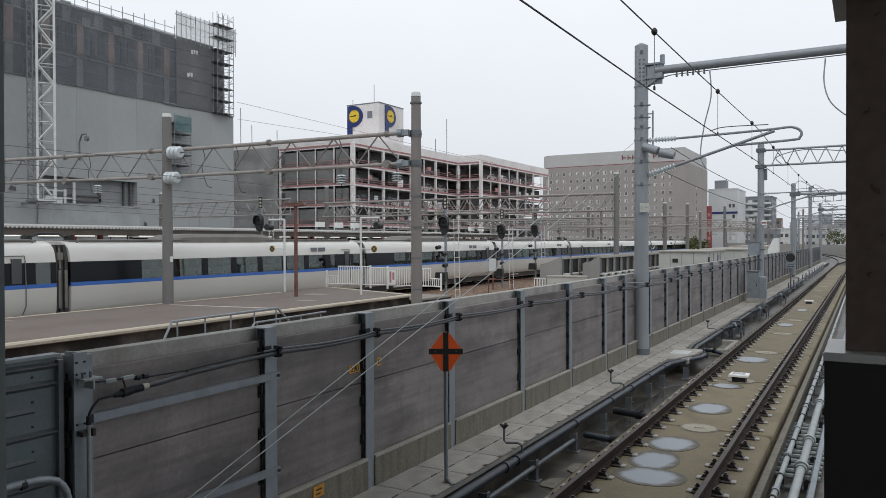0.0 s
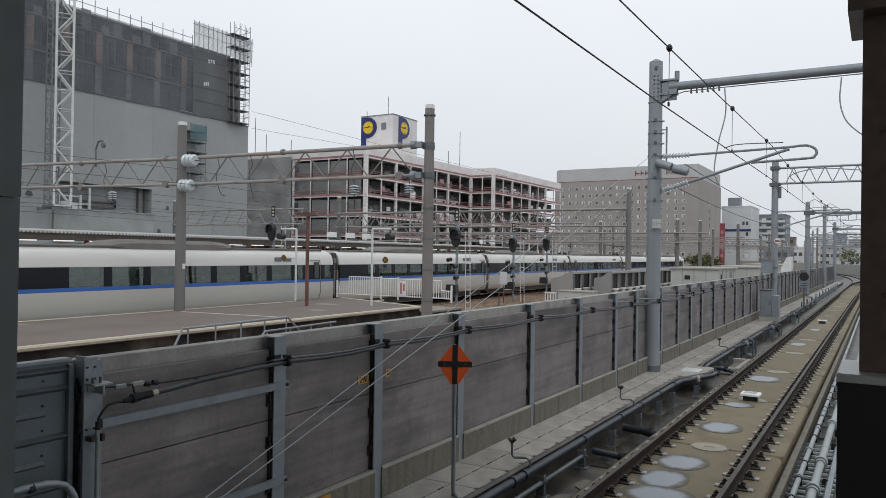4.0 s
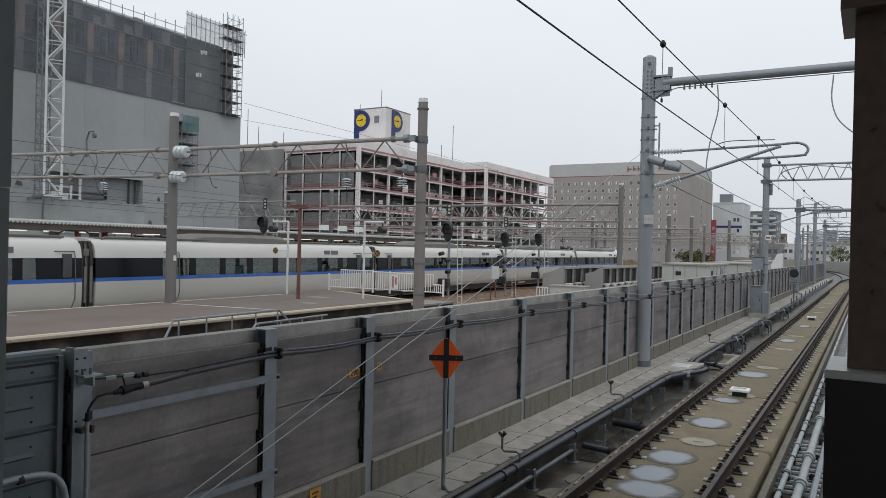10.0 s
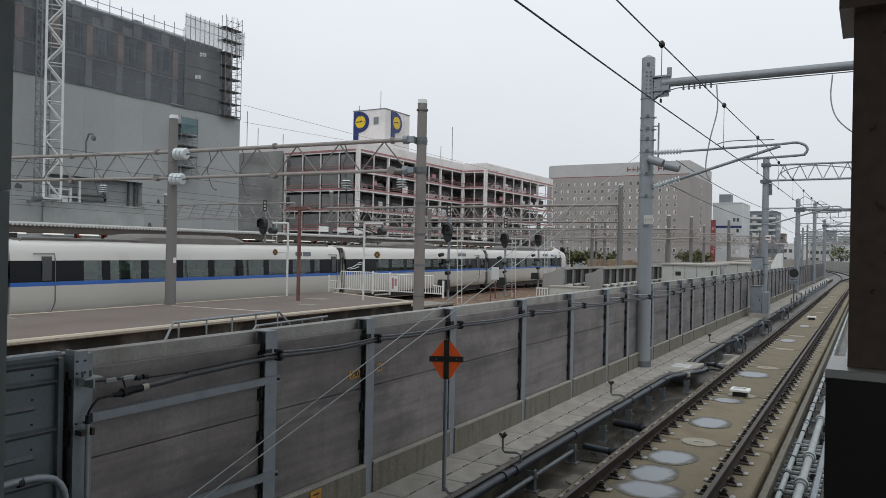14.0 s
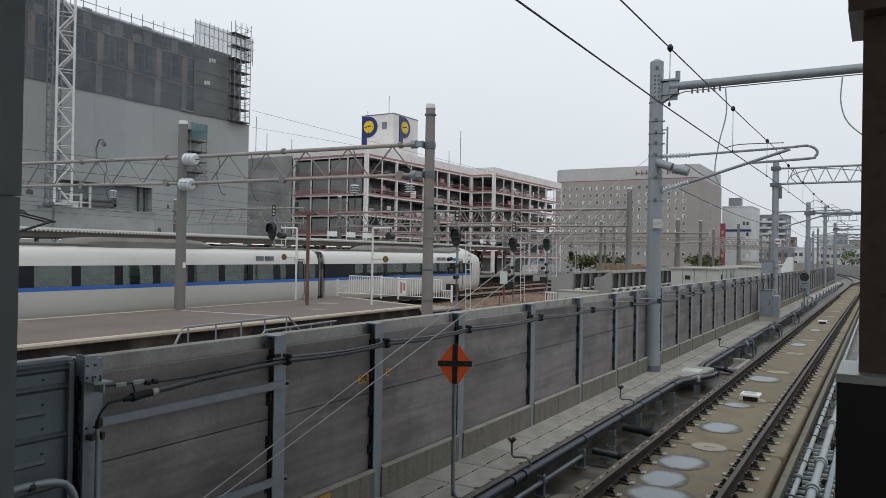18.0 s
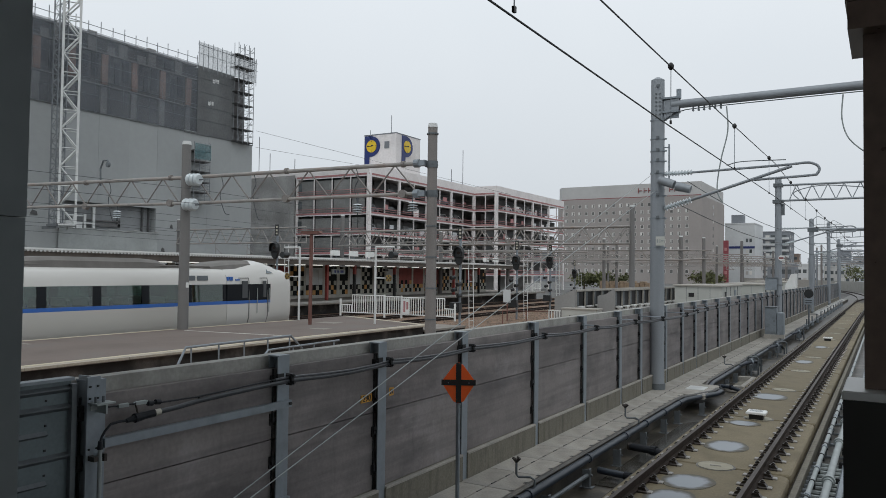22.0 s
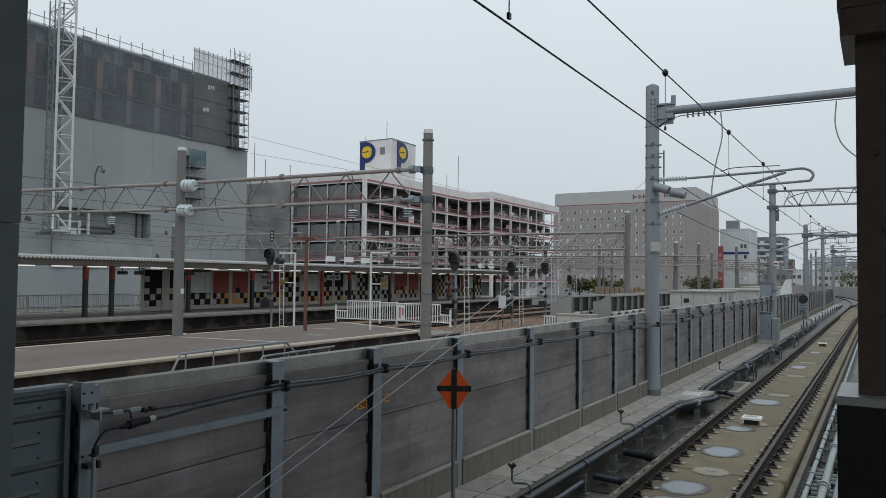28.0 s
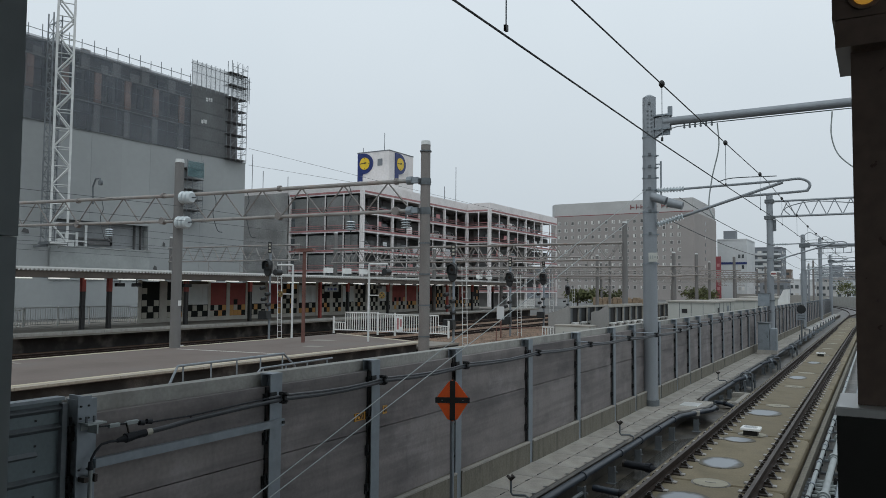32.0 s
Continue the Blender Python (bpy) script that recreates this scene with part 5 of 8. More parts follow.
part("marks", Solid().box(0.008, 0.011, -0.06, 0.06, 0.01, 0.03).box(0.008, 0.011, -0.06, 0.03, -0.04, -0.02), M["clip"], kp3)

# conduits, brackets and sprinklers beside the walkway
def run(x, z, y0, y1, kink=0.55):
    return [(x, y0, z), (x, 19.6, z), (x + 0.03, 20.3, z), (x + kink, 21.9, z), (x + kink, 22.4, z), (x + kink, 22.6, z - 0.06), (x + 0.08, 23.2, z - 0.02), (x + 0.02, 24, z), (x, y1, z)]
c1 = tagged(new("conduit", Solid().path(run(-4.62, -0.24, 4.5, 70), 0.066, 12).data("conduit", M["pipe"], True)), "dark blue-grey water conduit along the walkway", "pipe", "walkway conduits")
c2 = tagged(new("conduit", Solid().path(run(-4.75, -0.2, 4.5, 70), 0.05, 10).data("conduit", M["trough"], True)), "mossy dark pipe at the walkway edge", "pipe", "walkway conduits")
c3 = tagged(new("conduit", Solid().path([(-4.45, 5, -0.4), (-4.45, 12.4, -0.4)], 0.035, 8).data("conduit", M["galvdark"], True)), "thin grey conduit under the larger one", "pipe", "walkway conduits")
ring_me = Solid().tube((0, -0.05, 0), (0, 0.05, 0), 0.082, 12).data("coupling", M["pipe"], True)
for y in (7.2, 9.9, 10.3, 12.9, 15.1, 16.6, 18.2, 19.7, 26.5, 29, 33, 38):
    part("coupling", ring_me, None, c1, at=pose(-4.62, y, -0.24))
br_me = Solid().box(-0.012, 0.012, -0.045, 0.045, -0.1, 0.2).tube((0, -0.045, 0.2), (0, 0.045, 0.2), 0.013, 8).box(-0.12, 0.012, -0.045, -0.035, -0.1, 0.2).slab(-0.16, 0.06, -0.08, 0.08, -0.12, -0.1, 0.005).data("pipe_bracket", M["galvdark"])
for k, y in enumerate((7.0, 8.9, 10.6, 12.4, 14.1, 15.9, 17.6, 18.9, 20.4, 24.2, 25.6, 27.2, 28.8, 30.5, 33, 36)):
    bk = thing("pipe_bracket", pose(-4.42 + (0.28 if 19.8 < y < 22 else 0), y, -0.5), "galvanised bracket holding the walkway conduits", "bracket", "pipe brackets")
    part("upright", br_me, None, bk)
    part("bolt", Solid().tube((0.02, 0, 0.1), (0.05, 0, 0.1), 0.02, 6), M["galvdark"], bk)
for k, y in enumerate((10.5, 16.05, 27.6)):
    sp = thing("sprinkler", pose(-4.62, y, -0.17), "small brass snow-melting sprinkler on a bent riser", "sprinkler", "sprinklers")
    part("riser", Solid().path([(0, 0, 0.0), (0, 0, 0.1), (-0.07, 0, 0.13), (-0.25, -0.05, 0.12), (-0.28, -0.06, 0.16), (-0.28, -0.06, 0.36)], 0.018, 8), M["galvdark"], sp)
    for j in range(4):
        a = j * 1.57
        part("nozzle", Solid().tube((-0.28, -0.06, 0.34), (-0.28 + 0.06 * math.cos(a), -0.06 + 0.06 * math.sin(a), 0.41), 0.016, 6, 0.024), M["clip"], sp)
for k, (y, z, m, r, ln) in enumerate(((15.0, -0.44, "cable", 0.075, 1.05), (13.1, -0.5, "pipe", 0.06, 1.15), (24.6, -0.42, "pipe", 0.06, 0.7))):
    dd = thing("drain_hose", pose(-4.5, y, z), "black drain hose crossing the wet trough", "hose", "drain hoses")
    part("hose", Solid().path([(0, 0, 0.02), (ln * 0.5, -0.12, 0.02), (ln, -0.28, -0.06)], r, 12), M[m], dd, smooth=True)
    part("collar", Solid().tube((ln * 0.45, -0.1, 0.02), (ln * 0.55, -0.13, 0.02), r * 1.3, 12), M["cable"], dd)
    if k == 0:
        part("end_ring", Solid().tube((-0.03, 0.0, 0.02), (0.05, 0, 0.02), r * 1.05, 12), M["clip"], dd)
for k, (x, y) in enumerate(((-4.12, 10.6), (-4.05, 11.5))):
    structure("silt_%d" % (k + 1), Solid().disc(x, y, -0.618, -0.6, 0.16, 0.3, 20, 0.16, k + 3), M["curb"], "pale dried silt on the trough floor", "silt")
structure("trough_water", Solid().prism([(-4.4, 12.6), (-3.98, 12.6), (-3.98, 19.5), (-4.35, 19.0)], -0.617, -0.6, "z"), M["puddle"], "shallow dark water in the trough", "puddle")
hatch = thing("hatch_cover", pose(-4.55, 22.2, -0.2), "pale concrete hatch slab by the pole foot", "cover")
part("slab", Solid().slab(-0.55, 0.3, -1.2, 0.9, -0.1, 0.02, 0.02), M["walkway"], hatch)
part("lid", Solid().slab(-0.4, 0.1, -0.4, 0.3, 0.02, 0.04, 0.01), M["sill"], hatch)

# signal boxes between the rails, cabinet and small signal
for y in (18.35, 42.6):
    tb = thing("track_beacon", pose(-2.56, y, -0.2), "white plastic track beacon on dark feet", "beacon", "track beacons")
    part("cover", Solid().slab(-0.21, 0.21, -0.19, 0.19, 0.13, 0.19, 0.02), M["white"], tb)
    part("foot", Solid().box(-0.15, 0.15, -0.12, 0.12, 0.0, 0.13), M["black"], tb)
    for j in range(3):
        part("groove", Solid().box(-0.14, 0.14, -0.11 + 0.09 * j, -0.08 + 0.09 * j, 0.19, 0.194), M["galv"], tb)
cabn = thing("equipment_cabinet", pose(-5.2, 42.5, -0.2), "grey steel equipment cabinet with a lower side box on the walkway", "cabinet")
part("plinth", Solid().box(-0.32, 0.32, -0.4, 0.4, 0, 0.22), M["walkway"], cabn)
part("body", Solid().slab(-0.28, 0.28, -0.35, 0.35, 0.22, 1.62, 0.03), M["galv"], cabn)
part("door", Solid().box(-0.25, 0.25, -0.365, -0.35, 0.3, 1.5), M["galv"], cabn)
part("hood", Solid().slab(-0.31, 0.31, -0.39, 0.38, 1.62, 1.67, 0.01), M["galvdark"], cabn)
part("side_box", Solid().slab(0.3, 0.62, -0.3, 0.3, 0.22, 1.36, 0.03), M["galv"], cabn)
part("side_plinth", Solid().box(0.32, 0.64, -0.34, 0.34, 0, 0.22), M["walkway"], cabn)
part("handle", Solid().box(0.16, 0.19, -0.38, -0.365, 0.85, 1.0), M["gasket"], cabn)
# valve frames and fittings in the trough beside the walkway
for k, (y, w) in enumerate(((29.6, 0.34), (37.2, 0.5), (47.0, 0.36))):
    vf = thing("valve_frame", pose(-4.35, y, -0.6), "dark pipe frame with valves in the trough", "valve", "valve frames")
    part("frame", Solid().path([(-0.1, 0, 0), (-0.1, 0, 0.6), (-0.06, 0, 0.66), (w - 0.1, 0, 0.66), (w - 0.06, 0, 0.6), (w - 0.06, 0, 0)], 0.028, 8), M["galvdark"], vf)
    part("pipe", Solid().path(flow([(-0.25, -0.9, 0.4), (-0.1, -0.4, 0.45), (0.15, 0.1, 0.5), (0.2, 0.8, 0.3)]), 0.06, 8), M["pipe"], vf, smooth=True)
    part("flange", Solid().tube((0.02, -0.12, 0.48), (0.06, -0.05, 0.49), 0.11, 12), M["galv"], vf)
    part("handwheel", Solid().tube((0.15, 0.1, 0.55), (0.15, 0.1, 0.72), 0.018, 6).tube((0.15, 0.1, 0.7), (0.15, 0.1, 0.73), 0.1, 12), M["galvdark"], vf)
    part("box", Solid().slab(-0.1, 0.16, 0.5, 0.78, 0.1, 0.42, 0.02), M["galv"], vf)
    part("support", Solid().box(0.1, 0.16, -0.7, -0.6, 0, 0.45).box(0.2, 0.26, 1.0, 1.1, 0, 0.3), M["galvdark"], vf)
pit = thing("drain_pit", pose(-4.05, 26.2, -0.6), "shallow concrete drain pit with a pale rim", "pit")
part("rim", Solid().slab(-0.35, 0.2, -1.3, -1.15, 0, 0.2, 0.02).slab(-0.35, 0.2, 1.15, 1.3, 0, 0.2, 0.02).slab(0.06, 0.2, -1.15, 1.15, 0, 0.2, 0.02), M["walkway"], pit)
part("floor", Solid().box(-0.3, 0.05, -1.1, 1.1, 0.02, 0.05), M["curb"], pit)
sl = thing("wayside_signal", pose(-4.3, 53.5, -0.2), "small black round signal with a grey plate on a post", "signal")
part("post", Solid().tube((0, 0, 0), (0, 0, 2.3), 0.05, 8), M["galvdark"], sl)
part("head", Solid().tube((0, -0.1, 2.15), (0, 0.1, 2.15), 0.28, 18), M["signal"], sl)
part("plate", Solid().box(-0.28, 0.28, -0.09, -0.07, 1.45, 1.85), M["galv"], sl)
part("plate_bars", Solid().box(-0.2, 0.2, -0.095, -0.09, 1.7, 1.74).box(-0.2, 0.2, -0.095, -0.09, 1.55, 1.59), M["black"], sl)
for k in range(12):
    y = 55 + 4.2 * k
    mk = thing("cable_riser", pose(-4.55 + far_bend(y), y, -0.2), "grey cable riser beside the track", "riser", "cable risers")
    part("post", Solid().tube((0, 0, -0.3), (0, 0, 0.42), 0.05, 6), M["galvdark"], mk)
    part("box", Solid().slab(-0.12, 0.12, -0.12, 0.12, -0.25, 0.05, 0.02), M["galv"], mk)

# the track's other side: ledge, conduits and their fittings
structure("east_ledge", Solid().prism([(-1.30, -0.616), (-1.30, -0.3), (-1.2, -0.28), (-1.2, -0.616)], 2.5, 125), M["curb"], "narrow concrete ledge beside the track slab", "ledge")
structure("east_deck", Solid().box(-1.2, 0.6, 2.5, 125, -0.616, -0.56), M["trough"], "wet concrete strip with conduits", "deck")
e1 = tagged(new("conduit", Solid().path([(-1.06, 4, -0.3), (-1.06, 70, -0.3)], 0.04, 10).data("conduit", M["pipegrey"], True)), "pale zinc conduit beside the track", "pipe", "trackside conduits")
e2 = tagged(new("conduit", Solid().path([(-0.83, 4, -0.3), (-0.83, 16.4, -0.3), (-0.8, 22.6, -0.3)], 0.06, 12).data("conduit", M["pipegrey"], True)), "thick pale water pipe beside the track", "pipe", "trackside conduits")
e3 = tagged(new("conduit", Solid().path([(-0.66, 4, -0.42), (-0.66, 70, -0.42)], 0.05, 8).data("conduit", M["galv"], True)), "grey pipe on the deck edge", "pipe", "trackside conduits")
er1 = Solid().tube((0, -0.06, 0), (0, 0.06, 0), 0.054, 10).data("coupling", M["galv"], True)
er2 = Solid().tube((0, -0.05, 0), (0, 0.05, 0), 0.105, 16).tube((0, -0.14, 0), (0, 0.14, 0), 0.078, 14).data("coupling", M["pipegrey"], True)
strap_me = Solid().tube((0, -0.025, 0), (0, 0.025, 0), 0.05, 10).box(-0.05, 0.05, -0.03, 0.03, -0.1, -0.03).data("pipe_strap", M["gasket"])
for k in range(14):
    part("coupling", er1, None, e1, at=pose(-1.06, 9 + 1.9 * k, -0.3))
    part("pipe_strap", strap_me, None, e1, at=pose(-1.06, 9.5 + 1.05 * k, -0.3))
    part("pipe_strap", strap_me, None, e1, at=pose(-0.72, 9.2 + 1.3 * k, -0.4))
for y in (10, 12.2, 13.9, 17.2, 19.6):
    part("coupling", er2, None, e2, at=pose(-0.83, y, -0.3))
for k in range(13):
    y = 12.2 + 0.29 * k
    cr = thing("cross_conduit", pose(-1.18, y, -0.46), "short grey conduit crossing under the pipes", "pipe", "crossing conduits")
    part("pipe", Solid().tube((-0.08, 0, 0), (0.6, 0.05, 0), 0.042, 8), M["pipegrey"], cr, smooth=True)
    part("collar", Solid().tube((-0.02, 0.005, 0), (0.05, 0.008, 0), 0.054, 8), M["galvdark"], cr)
for k in range(16):
    y = 9.4 + 1.25 * k
    cl = thing("pipe_support", pose(-1.06, y, -0.56), "small steel support under the conduits", "support", "pipe supports")
    part("foot", Solid().box(-0.1, 0.32, -0.06, 0.06, 0, 0.04).box(-0.02, 0.02, -0.05, 0.05, 0.04, 0.22).box(0.2, 0.26, -0.05, 0.05, 0.04, 0.2), M["galv"] if k % 2 else M["galvdark"], cl)
jb = thing("junction_fitting", pose(-0.95, 24.5, -0.56), "cluster of grey pipe fittings with a cross bar", "fitting")
part("bar", Solid().tube((-0.15, 0, 0.3), (0.5, 0, 0.3), 0.04, 8), M["galv"], jb)
part("drum", Solid().tube((0.15, -0.5, 0.25), (0.15, 0.3, 0.25), 0.12, 12), M["pipegrey"], jb, smooth=True)
part("tee", Solid().tube((0.02, -1.2, 0.26), (0.02, 1.2, 0.26), 0.08, 10), M["pipegrey"], jb, smooth=True)

# fittings on the second pole and white sheeting further along the walkway
rsn = thing("round_sign", pose(-5.48, 49.36, 4.19), "small round white sign with a red bar on a pole", "sign")
part("disc", Solid().tube((0, -0.02, 0), (0, 0.02, 0), 0.17, 20), M["white"], rsn)
part("red_bar", Solid().box(-0.13, 0.13, -0.028, -0.021, -0.06, 0.04), M["bsign"], rsn)
pbx = thing("pole_box", pose(-6.0, 49.4, 2.2), "grey equipment box strapped to the pole", "box")
part("body", Solid().slab(-0.36, 0.3, -0.25, 0.15, 0, 0.75, 0.02), M["galv"], pbx)
part("lid", Solid().slab(-0.39, 0.33, -0.28, 0.18, 0.75, 0.79, 0.01), M["galvdark"], pbx)
part("strap", Solid().box(0.1, 0.6, -0.02, 0.02, 0.3, 0.36), M["galvdark"], pbx)
gt = random.Random(8)
for k in range(9):
    y = 70 + 5.2 * k
    sh = thing("white_sheet", pose(-5.2 + far_bend(y), y, -0.2), "crumpled grey-white plastic sheet lying on the walkway", "sheet", "white sheets")
    part("fold", Solid().loft([[(-0.35, j * 0.7, 0), (0.35, j * 0.7, 0), (0.25, j * 0.7, 0.06 + gt.uniform(0, 0.1)), (gt.uniform(-0.1, 0.1), j * 0.7, 0.1 + gt.uniform(0, 0.14)), (-0.28, j * 0.7, 0.05 + gt.uniform(0, 0.1))] for j in range(8)]), M["tarp"], sh)
tk = thing("white_tank", pose(-7.1, 70, -0.6), "white sloping tank top behind the noise wall", "tank")
part("shell", Solid().prism([(-0.35, 0), (-0.35, 2.9), (0.1, 3.85), (0.45, 3.9), (0.45, 0)], 0, 1.6), M["white"], tk)


# ---- gantries of the ground-level railway ----
def zigzag(x0, x1, z0, z1, step, r, y=0.0):
    s, x, up = Solid(), x0, True
    while x < x1 - 0.01:
        xe = min(x + step, x1)
        s.tube((x, y, z0 if up else z1), (xe, y, z1 if up else z0), r, 5)
        x, up = xe, not up
    return s
def concrete_pole(m, h, r, label, bands=True, cap=True, tone="poleconc"):
    p = thing("gantry_pole", m, label, "pole", "concrete gantry poles")
    part("shaft", Solid().tube((0, 0, 0), (0, 0, h - 0.15), r * 1.12, 16, r * 0.92), M[tone], p, smooth=True)
    if cap:
        part("cap", Solid().tube((0, 0, h - 0.15), (0, 0, h), r * 0.97, 16, r * 0.85), M["tower"], p, "pale pole cap", smooth=True)
    if bands:
        for k in range(int(h / 1.1)):
            z = 0.9 + 1.1 * k
            part("band", Solid().tube((0, 0, z), (0, 0, z + 0.05), r * 1.14, 16), M["galvdark"], p)
    return p
pole1 = concrete_pole(pose(-25.25, 20.95, 0.55), 7.9, 0.2, "grey spun-concrete pole on the platform edge", bands=False, tone="polecool")
part("white_marker", Solid().box(-0.26, -0.21, -0.06, 0.06, 1.74, 1.96).box(0.2, 0.245, -0.06, 0.06, 1.74, 1.96), M["white"], pole1, "white marker strips")
pole2 = concrete_pole(pose(-13.85, 22.25, -0.62), 9.0, 0.185, "brown-grey spun-concrete pole with steel bands")
for z in (7.35, 6.3):
    part("collar", Solid().tube((0, 0, z + 0.06), (0, 0, z + 0.3), 0.2, 16).box(-0.27, -0.1, -0.08, 0.08, z + 0.1, z + 0.28), M["galvdark"], pole2, "steel collar for the lattice beam")
g1 = thing("lattice_gantry", pose(-13.9, 22.05, 0, 0, 0, 5.4), "weathered grey lattice gantry across the tracks", "gantry", "lattice gantries")
part("upper_chord", Solid().tube((-48, 0, 7.28), (-11.4, 0, 6.92), 0.075, 10).tube((-11.4, 0, 6.92), (-0.2, 0, 6.95), 0.075, 10), M["gantrygrey"], g1, smooth=True)
part("lower_chord", Solid().tube((-48, 0, 6.2), (-11.4, 0, 5.83), 0.065, 10).tube((-11.4, 0, 5.83), (-0.2, 0, 5.87), 0.065, 10), M["gantrygrey"], g1, smooth=True)
for k in range(48):
    x, u = -0.4 - 0.95 * k, k % 2
    lift = max(0.0, -11.4 - x) * 0.0099
    part("lacing", Solid().tube((x, 0, (6.92 if u else 5.86) + lift), (x - 0.95, 0, (5.86 if u else 6.92) + lift), 0.028, 6), M["poleconc"], g1)
def disc_string(parent, a, b, n, r):
    a, b = Vector(a), Vector(b)
    for k in range(n):
        p = a.lerp(b, (k + 0.5) / n)
        d = (b - a).normalized() * 0.085
        st = Solid()
        st.tube(p - d, p, r * 0.45, 14, r).tube(p, p + d, r, 14, r * 0.75)
        part("insulator_disc", st, M["porcelain"], parent, "white porcelain disc", smooth=True)
    part("rod", Solid().tube(a - (b - a) * 0.35, b + (b - a) * 0.25, 0.03, 6), M["galvdark"], parent)
for x in (-1.0, -6.2, -12.3, -17.5, -22.0):
    part("ring_clamp", Solid().tube((x, -0.1, 5.87), (x, 0.1, 5.87), 0.15, 12), M["poleconc"], g1, "rusty ring clamp")
    part("chord_collar", Solid().tube((x - 0.06, 0, 6.95), (x + 0.06, 0, 6.95), 0.12, 10), M["poleconc"], g1)
for z in (6.95, 5.87):
    part("chord_end", Solid().tube((-0.55, 0, z), (-0.35, 0, z), 0.15, 12).box(-0.4, -0.1, -0.1, 0.1, z - 0.1, z + 0.1), M["galv"], g1, "bolted chord end flange")
for x, d in ((-3.0, 0.5), (-7.8, 0.7), (-9.5, 0.45), (-16.0, 0.6)):
    part("hanging_wire", Solid().path(flow([(x, 0, 6.9), (x + 0.1, 0, 6.5), (x - 0.05, 0, 6.1), (x + 0.2, 0, 5.87 - d), (x + 0.45, 0, 5.75 - d)]), 0.018, 5), M["wiregrey"], g1)
for z, dx in ((6.8, 0.0), (5.77, -0.2)):
    ins = thing("strain_insulator", pose(-24.85 + dx, 20.85, z), "string of three white porcelain insulator discs", "insulator", "strain insulators")
    disc_string(ins, (-0.1, -0.05, 0), (0.62, -0.05, -0.04), 3, 0.26)
for px_, py_, z in ((-29.3, 20.59, 5.3), (-16.8, 21.78, 5.25), (-14.5, 21.99, 5.25)):
    ins = thing("post_insulator", pose(px_, py_, z), "stack of white ribbed insulator discs", "insulator", "hanging insulators")
    part("rod", Solid().tube((0, 0, -0.1), (0, 0, 0.72), 0.025, 6), M["galvdark"], ins)
    for k in range(4):
        part("insulator_disc", Solid().tube((0, 0, 0.09 * k), (0, 0, 0.09 * k + 0.05), 0.2, 14, 0.1), M["porcelain"], ins, smooth=True)
hk = thing("pulley_arm", pose(-30.6, 20.7, 6.9), "hooked steel arm with a pulley on the gantry", "arm")
part("arm", Solid().path([(-0.1, 0, -0.1), (-0.15, 0, 0.7), (0.05, 0, 1.05), (0.35, 0, 1.05), (0.42, 0, 0.9)], 0.04, 8), M["galvdark"], hk)
part("pulley", Solid().tube((0.4, -0.05, 0.85), (0.4, 0.05, 0.85), 0.12, 12), M["galvdark"], hk)
# wires that hang along the tracks
def jwire(n, z, s0=-40, s1=260, r=0.008):
    a = radians(JA)
    pts = [(n * math.cos(a) - s * math.sin(a), n * math.sin(a) + s * math.cos(a), z - 0.25 * math.sin(math.pi * ((s - 21) % 50) / 50)) for s in range(s0, s1, 10)]
    wire("track_wire", pts, r, "thin dark wire above the ground-level tracks")
for n, z in ((-27.4, 4.85), (-27.4, 5.6), (-31.4, 4.9), (-31.4, 5.65), (-35.8, 4.9), (-35.8, 5.6), (-22.5, 6.2), (-40, 6.4), (-20, 5.4)):
    jwire(n, z)
def gantry(s, n0, n1, z, d, poles, posth=8.0, step=0.9, two=False):
    g = thing("lattice_gantry", jr(0, s, 0), "grey lattice gantry across the station tracks", "gantry", "lattice gantries")
    for dy in ((-0.35, 0.35) if two else (0,)):
        part("upper_chord", Solid().tube((n0, dy, z + d), (n1, dy, z + d), 0.08, 8), M["gantrygrey"], g)
        part("lower_chord", Solid().tube((n0, dy, z), (n1, dy, z), 0.07, 8), M["gantrygrey"], g)
        tagged(part("lacing", zigzag(n0, n1, z, z + d, step, 0.048, dy), M["gantrygrey"], g), kind="stuff")
    for n in poles:
        concrete_pole(jr(n, s + 0.35, -0.6), posth, 0.22, "grey concrete pole of a track gantry", bands=False, tone="polecool")
    for k in range(int((n1 - n0) / 4.2)):
        x = n0 + 1.5 + 4.2 * k
        part("drop_arm", Solid().path([(x, 0, z), (x, 0, z - 1.1), (x + 0.9, 0, z - 1.1)], 0.035, 6).tube((x, 0, z - 0.4), (x + 0.9, 0, z - 1.1), 0.025, 6), M["gantrygrey"], g)
    return g
gantry(52.8, -61.2, -44, 5.6, 1.4, (-61.2,), 8.8)
gantry(60.5, -46, -16.2, 5.6, 1.4, (-16.2, -46), 9.4, 0.95, two=True)
gantry(74, -50, -24.3, 5.3, 1.2, (-42,), 8.4, 1.1)
gantry(84, -60, -16, 4.7, 1.1, (-38, -17), 8.0)
gantry(98, -60, -16, 5.1, 1.1, (-30, -17), 8.5)
gantry(118, -55, -14, 5.0, 1.2, (-34, -15), 9.0)
gantry(140, -55, -14, 5.2, 1.2, (-42, -22), 9.0)
gantry(166, -55, -14, 5.4, 1.2, (-34, -15), 9.0)
gantry(200, -60, -14, 5.6, 1.2, (-40, -20), 9.5)
gantry(240, -60, -14, 5.8, 1.2, (-30, -18), 9.5)

